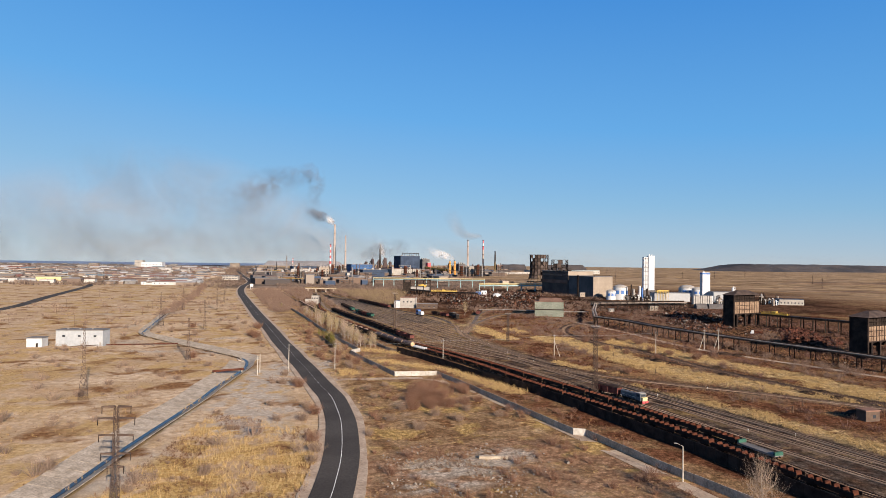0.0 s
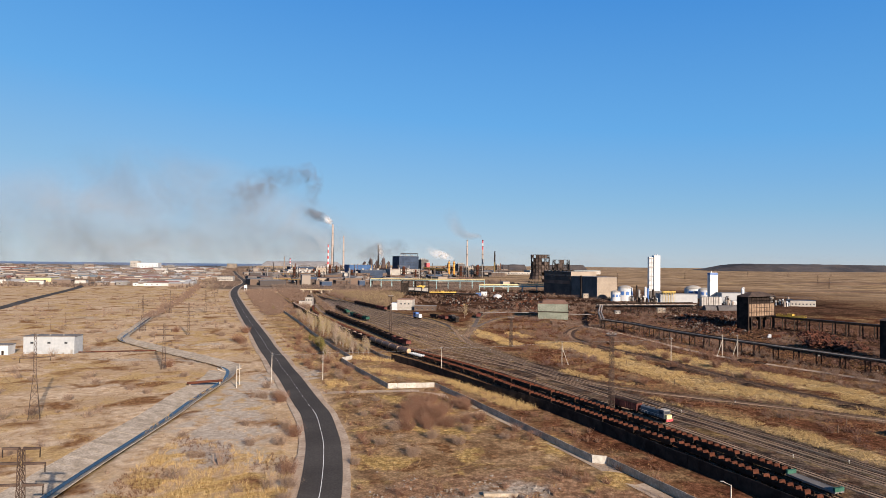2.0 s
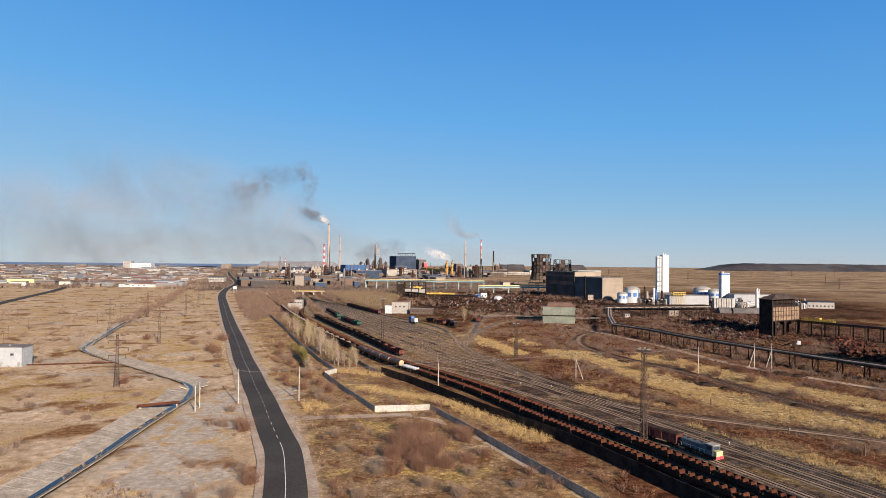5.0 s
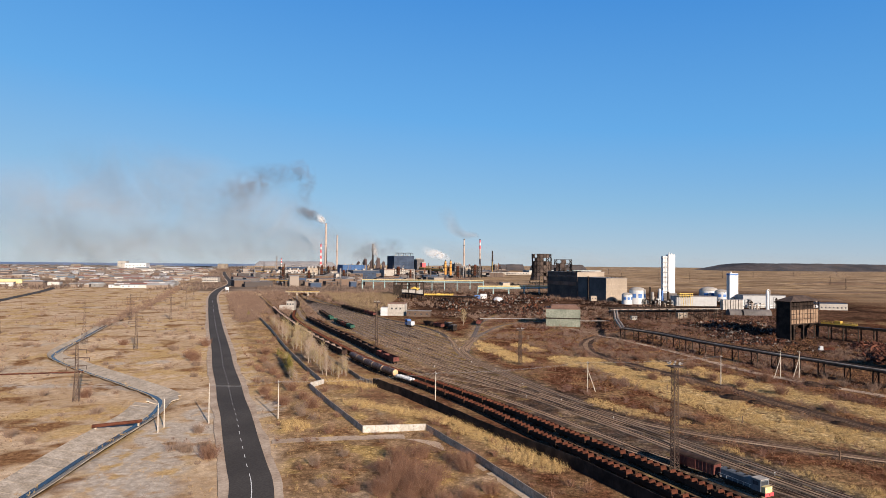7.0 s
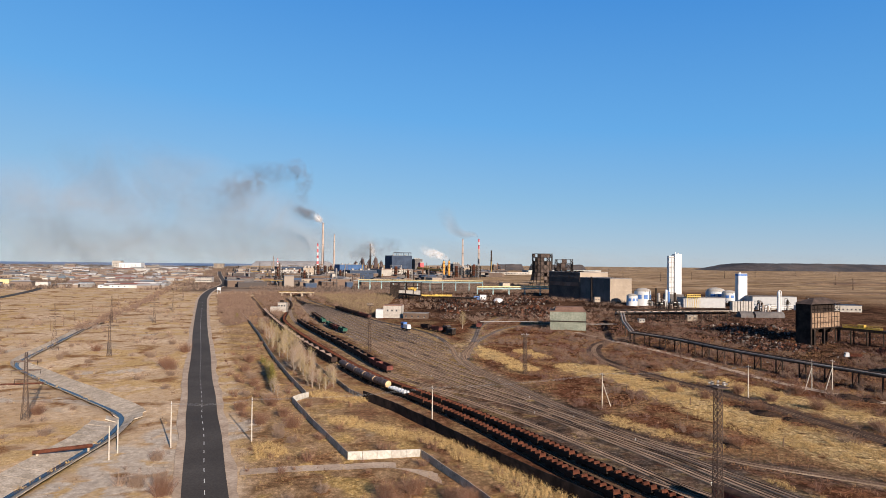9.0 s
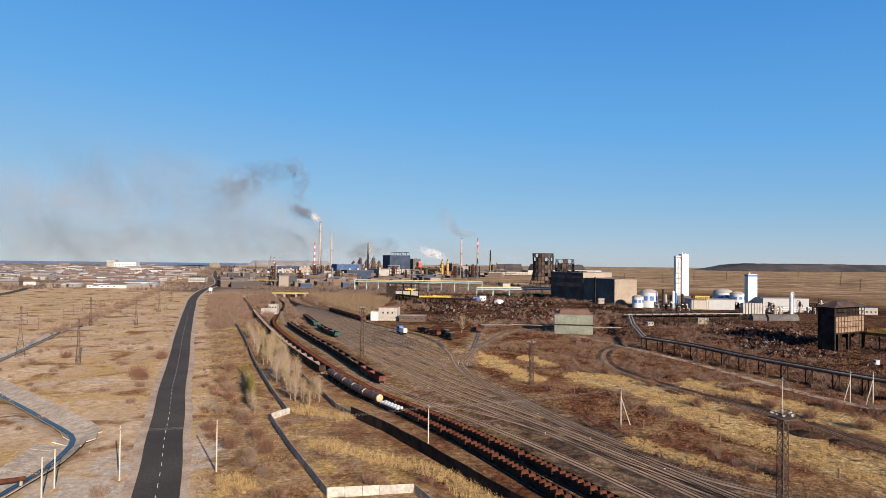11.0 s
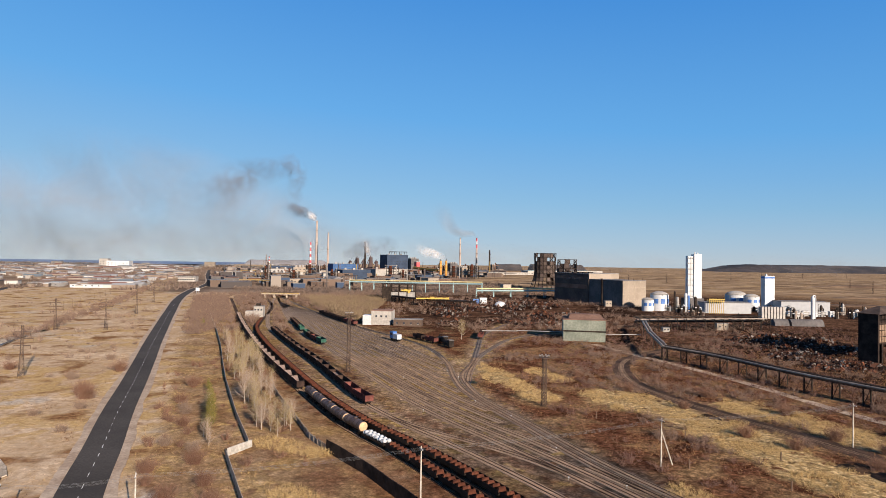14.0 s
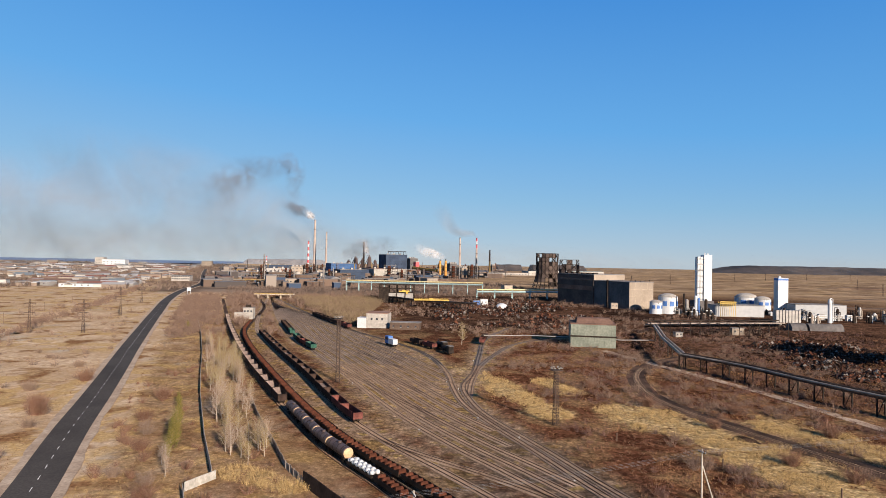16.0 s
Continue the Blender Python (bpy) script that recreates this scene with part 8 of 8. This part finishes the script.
kinds = [bare_tree(-71.8, 393, 8.5, WILLOW, "pale yellowish poplar behind the fence", lean=0.45), bare_tree(-66.9, 421.7, 7.5, WILLOW, "yellowish bare willow behind the fence"), bare_tree(-60, 405, 9.5, GREY_TWIG, "pale bare poplar with upright branches", lean=0.35)]
for x, y in scatter(900, -150, -40, 362, 580, lambda x, y: strip(x, y) & (patches(x, y, 14, 60) > 0.2), rails=4.2)[:75, :2]:
    k = rng.randint(3)
    o = copy_thing(kinds[k], pose(x, y, ground_at(x, y), 0, 0, rng.uniform(0, 360)))
    s = rng.uniform(0.75, 1.35)
    o.scale = (s, s, s)
bushes = [bare_tree(-7, 246, 4.5, SHRUB_RED, "big red-brown bush by the service track", "bush", 380, trunk=False), bare_tree(-17, 207, 3.4, SHRUB, "leafless brown bush on the verge", "bush", 280, trunk=False)]
BUSHES = [(-4.7, 243, 0, 1.0), (-1, 236, 0, 1.05), (-12, 250, 0, 0.9), (3, 228, 0, 0.9), (6, 208, 1, 1.1), (-7, 197, 1, 1.2), (-30.6, 255, 1, 1.0), (-24, 262, 1, 0.8), (-14, 222, 1, 1.0), (9, 222, 1, 1.0), (14, 236, 0, 0.7), (-26, 240, 1, 0.8), (-2, 214, 1, 1.1), (20, 214, 1, 0.9), (-22, 190, 1, 0.7), (-3, 262, 0, 0.9),
          (-131, 424, 0, 1.2), (-68, 265, 1, 1.2), (-60, 260, 0, 0.9), (-64, 268, 1, 1.1), (-67, 338, 0, 0.9), (-44, 317, 0, 1.0), (-47, 312, 1, 1.1), (-72, 284, 1, 1.1), (-133, 330, 0, 0.9), (-35, 173, 1, 1.2), (-38, 182, 0, 0.8), (-46, 206, 1, 1.1), (-44, 215, 0, 0.8), (-49, 224, 1, 1.0), (-34, 164, 1, 1.0),
          (-58, 345, 0, 0.9), (-62, 355, 1, 1.1), (-50, 330, 0, 0.8), (-45, 305, 1, 1.0), (-55, 320, 0, 0.9), (-75, 380, 0, 0.8), (-80, 395, 1, 1.1), (-88, 410, 0, 0.9), (-40, 300, 1, 0.9), (-72, 360, 1, 1.0), (-95, 440, 0, 1.0), (-84, 402, 1, 1.0),
          (-125, 415, 0, 1.2), (-150, 450, 1, 1.4), (-118, 400, 1, 1.2), (-140, 470, 0, 1.1), (-160, 500, 1, 1.3), (-128, 390, 1, 1.0), (-190, 470, 0, 1.0), (-172, 430, 1, 1.1), (-155, 390, 1, 0.9), (-108, 372, 1, 1.0),
          (100, 375, 0, 0.9), (108, 362, 0, 0.8), (126, 372, 0, 1.0), (132, 358, 0, 0.9), (120, 345, 0, 0.8), (95, 410, 0, 0.8), (142, 345, 0, 1.0), (84, 440, 0, 0.9), (70, 470, 0, 0.8), (128, 402, 0, 1.0), (112, 430, 0, 0.9), (150, 372, 0, 1.1), (90, 300, 0, 0.7), (145, 318, 0, 0.8)]
for k in range(16):
    BUSHES.append((-15 + 26 * rng.rand(), 220 + 44 * rng.rand(), 0, 0.6 + 0.4 * rng.rand()))
for k in range(7):
    BUSHES.append((-11 + 15 * rng.rand(), 230 + 22 * rng.rand(), 0, 0.8 + 0.4 * rng.rand()))
for x, y, k, s in BUSHES:
    o = copy_thing(bushes[k], pose(x, y, 0, 0, 0, 50 * s * (x + y)))
    o.scale = (s, s, s)
for x, y in scatter(160, -260, -50, 130, 560, lambda x, y: west(x, y))[:60, :2]:
    s = rng.uniform(0.6, 1.1)
    o = copy_thing(bushes[1], pose(x, y, ground_at(x, y), 0, 0, rng.uniform(0, 360)))
    o.scale = (s, s, s)
near_tree = bare_tree(64.5, 125, 15.0, GREY_TWIG, "tall pale leafless tree by the fence", per=260)
bare_tree(-70, 390, 8.0, JUNIPER, "yellow-green evergreen tree by the fence", "evergreen_tree", 320)
for x, y, h in ((-65, 373, 5.0), (-66.5, 378.5, 6.5), (-68, 383.5, 8.0), (-72.5, 397, 8.0), (-74.5, 403, 6.5), (-77.5, 411, 6.0), (-81.5, 421, 5.5), (-86, 432, 5.0), (-170, 652, 6.5)):
    bare_tree(x, y, h, JUNIPER, "yellow-green evergreen tree by the fence", "evergreen_tree", 260)
for x, y, h in ((-59.7, 360, 6.0), (-62.5, 366, 7.0), (-64.5, 369, 5.5)):
    bare_tree(x, y, h, GREY_TWIG, "small pale bare tree on the verge")
bare_tree(21.7, 592, 14, WILLOW, "yellowish bare tree beside the spur track", per=220)

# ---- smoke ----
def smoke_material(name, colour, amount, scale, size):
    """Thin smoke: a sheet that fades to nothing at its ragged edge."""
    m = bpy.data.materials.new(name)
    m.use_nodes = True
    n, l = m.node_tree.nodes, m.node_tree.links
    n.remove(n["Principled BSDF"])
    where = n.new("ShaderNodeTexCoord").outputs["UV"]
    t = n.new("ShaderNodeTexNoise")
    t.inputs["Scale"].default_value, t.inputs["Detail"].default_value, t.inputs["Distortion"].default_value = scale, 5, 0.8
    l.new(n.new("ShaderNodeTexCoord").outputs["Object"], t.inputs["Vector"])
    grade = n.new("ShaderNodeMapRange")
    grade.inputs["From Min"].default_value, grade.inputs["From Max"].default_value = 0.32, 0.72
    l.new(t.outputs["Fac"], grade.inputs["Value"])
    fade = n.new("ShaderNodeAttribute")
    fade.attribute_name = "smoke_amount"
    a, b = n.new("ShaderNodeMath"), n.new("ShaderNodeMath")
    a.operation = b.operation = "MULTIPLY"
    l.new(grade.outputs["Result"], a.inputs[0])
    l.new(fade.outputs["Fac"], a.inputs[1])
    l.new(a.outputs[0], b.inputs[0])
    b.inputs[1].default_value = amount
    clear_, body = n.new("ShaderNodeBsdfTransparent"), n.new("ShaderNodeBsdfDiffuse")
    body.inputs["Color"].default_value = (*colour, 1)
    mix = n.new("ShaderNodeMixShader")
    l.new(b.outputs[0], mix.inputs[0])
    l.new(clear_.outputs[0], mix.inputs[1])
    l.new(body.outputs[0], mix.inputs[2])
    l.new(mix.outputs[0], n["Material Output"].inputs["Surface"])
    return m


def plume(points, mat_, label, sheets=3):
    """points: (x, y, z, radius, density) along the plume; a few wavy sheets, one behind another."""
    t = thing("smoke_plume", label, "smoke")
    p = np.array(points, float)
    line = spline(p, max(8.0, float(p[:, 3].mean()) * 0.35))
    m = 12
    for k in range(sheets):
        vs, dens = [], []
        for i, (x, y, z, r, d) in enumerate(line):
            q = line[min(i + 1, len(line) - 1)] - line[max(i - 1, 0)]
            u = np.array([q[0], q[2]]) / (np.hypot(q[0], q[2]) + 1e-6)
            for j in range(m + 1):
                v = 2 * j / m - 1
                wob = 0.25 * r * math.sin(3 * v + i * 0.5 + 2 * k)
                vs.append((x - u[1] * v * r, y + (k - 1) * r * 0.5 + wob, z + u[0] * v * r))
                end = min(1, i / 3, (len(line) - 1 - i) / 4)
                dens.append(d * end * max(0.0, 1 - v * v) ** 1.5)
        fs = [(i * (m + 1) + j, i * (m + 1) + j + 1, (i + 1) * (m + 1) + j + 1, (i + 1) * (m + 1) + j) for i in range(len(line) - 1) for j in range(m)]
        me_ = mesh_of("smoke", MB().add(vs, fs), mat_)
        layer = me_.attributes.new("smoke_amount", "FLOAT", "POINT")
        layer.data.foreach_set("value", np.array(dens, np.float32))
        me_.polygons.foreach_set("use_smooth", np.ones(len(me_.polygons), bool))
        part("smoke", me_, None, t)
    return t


DARK_SMOKE = smoke_material("dark_smoke", (0.090, 0.090, 0.104), 0.44, 0.017, 1)
SMOKE_AND_HAZE = smoke_material("smoke_and_haze", (0.180, 0.177, 0.183), 0.40, 0.0030, 1)
WHITE_STEAM = smoke_material("white_steam", (0.44, 0.44, 0.45), 0.62, 0.07, 1)

plume([(-474, 2674, 199, 9, 1.6), (-494, 2674, 216, 18, 1.7), (-520, 2674, 230, 25, 1.7), (-550, 2674, 238, 27, 1.4), (-580, 2674, 254, 26, 0.9), (-606, 2674, 272, 22, 0.5)], DARK_SMOKE, "dark smoke pouring from the tallest chimney")
plume([(-545, 2700, 268, 22, 0.5), (-566, 2700, 318, 34, 0.9), (-560, 2700, 368, 46, 1.0), (-572, 2700, 425, 52, 1.1), (-640, 2700, 405, 56, 0.7), (-725, 2700, 385, 72, 1.0), (-800, 2700, 350, 88, 1.0), (-870, 2700, 305, 90, 0.7), (-940, 2700, 270, 90, 0.3)], DARK_SMOKE, "torn grey smoke drifting over the works", 2)
plume([(-300, 2720, 120, 80, 0.2), (-520, 2720, 170, 130, 0.6), (-800, 2720, 230, 210, 1.0), (-1150, 2720, 270, 270, 1.0), (-1500, 2720, 260, 270, 0.9), (-1900, 2720, 200, 240, 0.6), (-2300, 2720, 160, 200, 0.3)], SMOKE_AND_HAZE, "thin veil of smoke over the town", 2)
plume([(163, 2500, 132, 5, 0.9), (146, 2500, 150, 12, 0.9), (104, 2500, 150, 20, 1.0), (66, 2500, 172, 30, 0.8), (40, 2500, 215, 40, 0.6), (20, 2500, 270, 46, 0.3)], SMOKE_AND_HAZE, "faint smoke trailing from a chimney", 2)
plume([(33, 1746, 51, 4, 1.5), (24, 1746, 58, 9, 1.7), (10, 1746, 63, 11, 1.5), (-6, 1746, 68, 14, 1.3), (-24, 1746, 72, 15, 0.9), (-44, 1746, 86, 14, 0.5)], WHITE_STEAM, "white steam over the ochre columns")
plume([(-236, 2450, 52, 8, 1.3), (-240, 2450, 75, 12, 1.5), (-246, 2450, 100, 13, 1.2), (-256, 2450, 120, 10, 0.5)], WHITE_STEAM, "white steam rising among the furnaces")
plume([(-330, 2440, 60, 26, 0.8), (-260, 2440, 84, 40, 1.0), (-190, 2440, 100, 40, 0.8), (-120, 2440, 92, 30, 0.4)], DARK_SMOKE, "brown smoke hanging over the furnaces", 2)
# sheets of town smoke, stretched over the plain to paint distance haze
plume([(2600, 2900, 40, 50, 0.1), (1700, 2900, 45, 55, 0.22), (900, 2900, 50, 60, 0.28), (260, 2900, 60, 75, 0.4), (-100, 2900, 80, 90, 0.6), (-600, 2900, 95, 120, 0.9), (-1100, 2900, 105, 140, 0.9), (-1700, 2900, 100, 140, 0.8), (-2400, 2900, 90, 120, 0.6), (-2900, 2900, 90, 110, 0.3)], SMOKE_AND_HAZE, "low grey sheets over town and plain: smoke and painted distance haze", 2)
plume([(-471, 2668, 197, 7, 1.7), (-480, 2668, 209, 15, 1.8), (-496, 2668, 221, 20, 1.5), (-516, 2668, 230, 18, 0.7)], WHITE_STEAM, "pale steam at the mouth of the tallest chimney", 2)
LAKE = material("lake_water", (0.105, 0.155, 0.245), (0.120, 0.172, 0.265), 0.002, 0.6, fine=0.01, dark=0.92, bump=0, world_space=True)
solid("lake", MB().box(-4600, -1180, 3480, 4700, 0.6, 5.5), LAKE, "distant blue lake beyond the town", "lake", kind="structure")
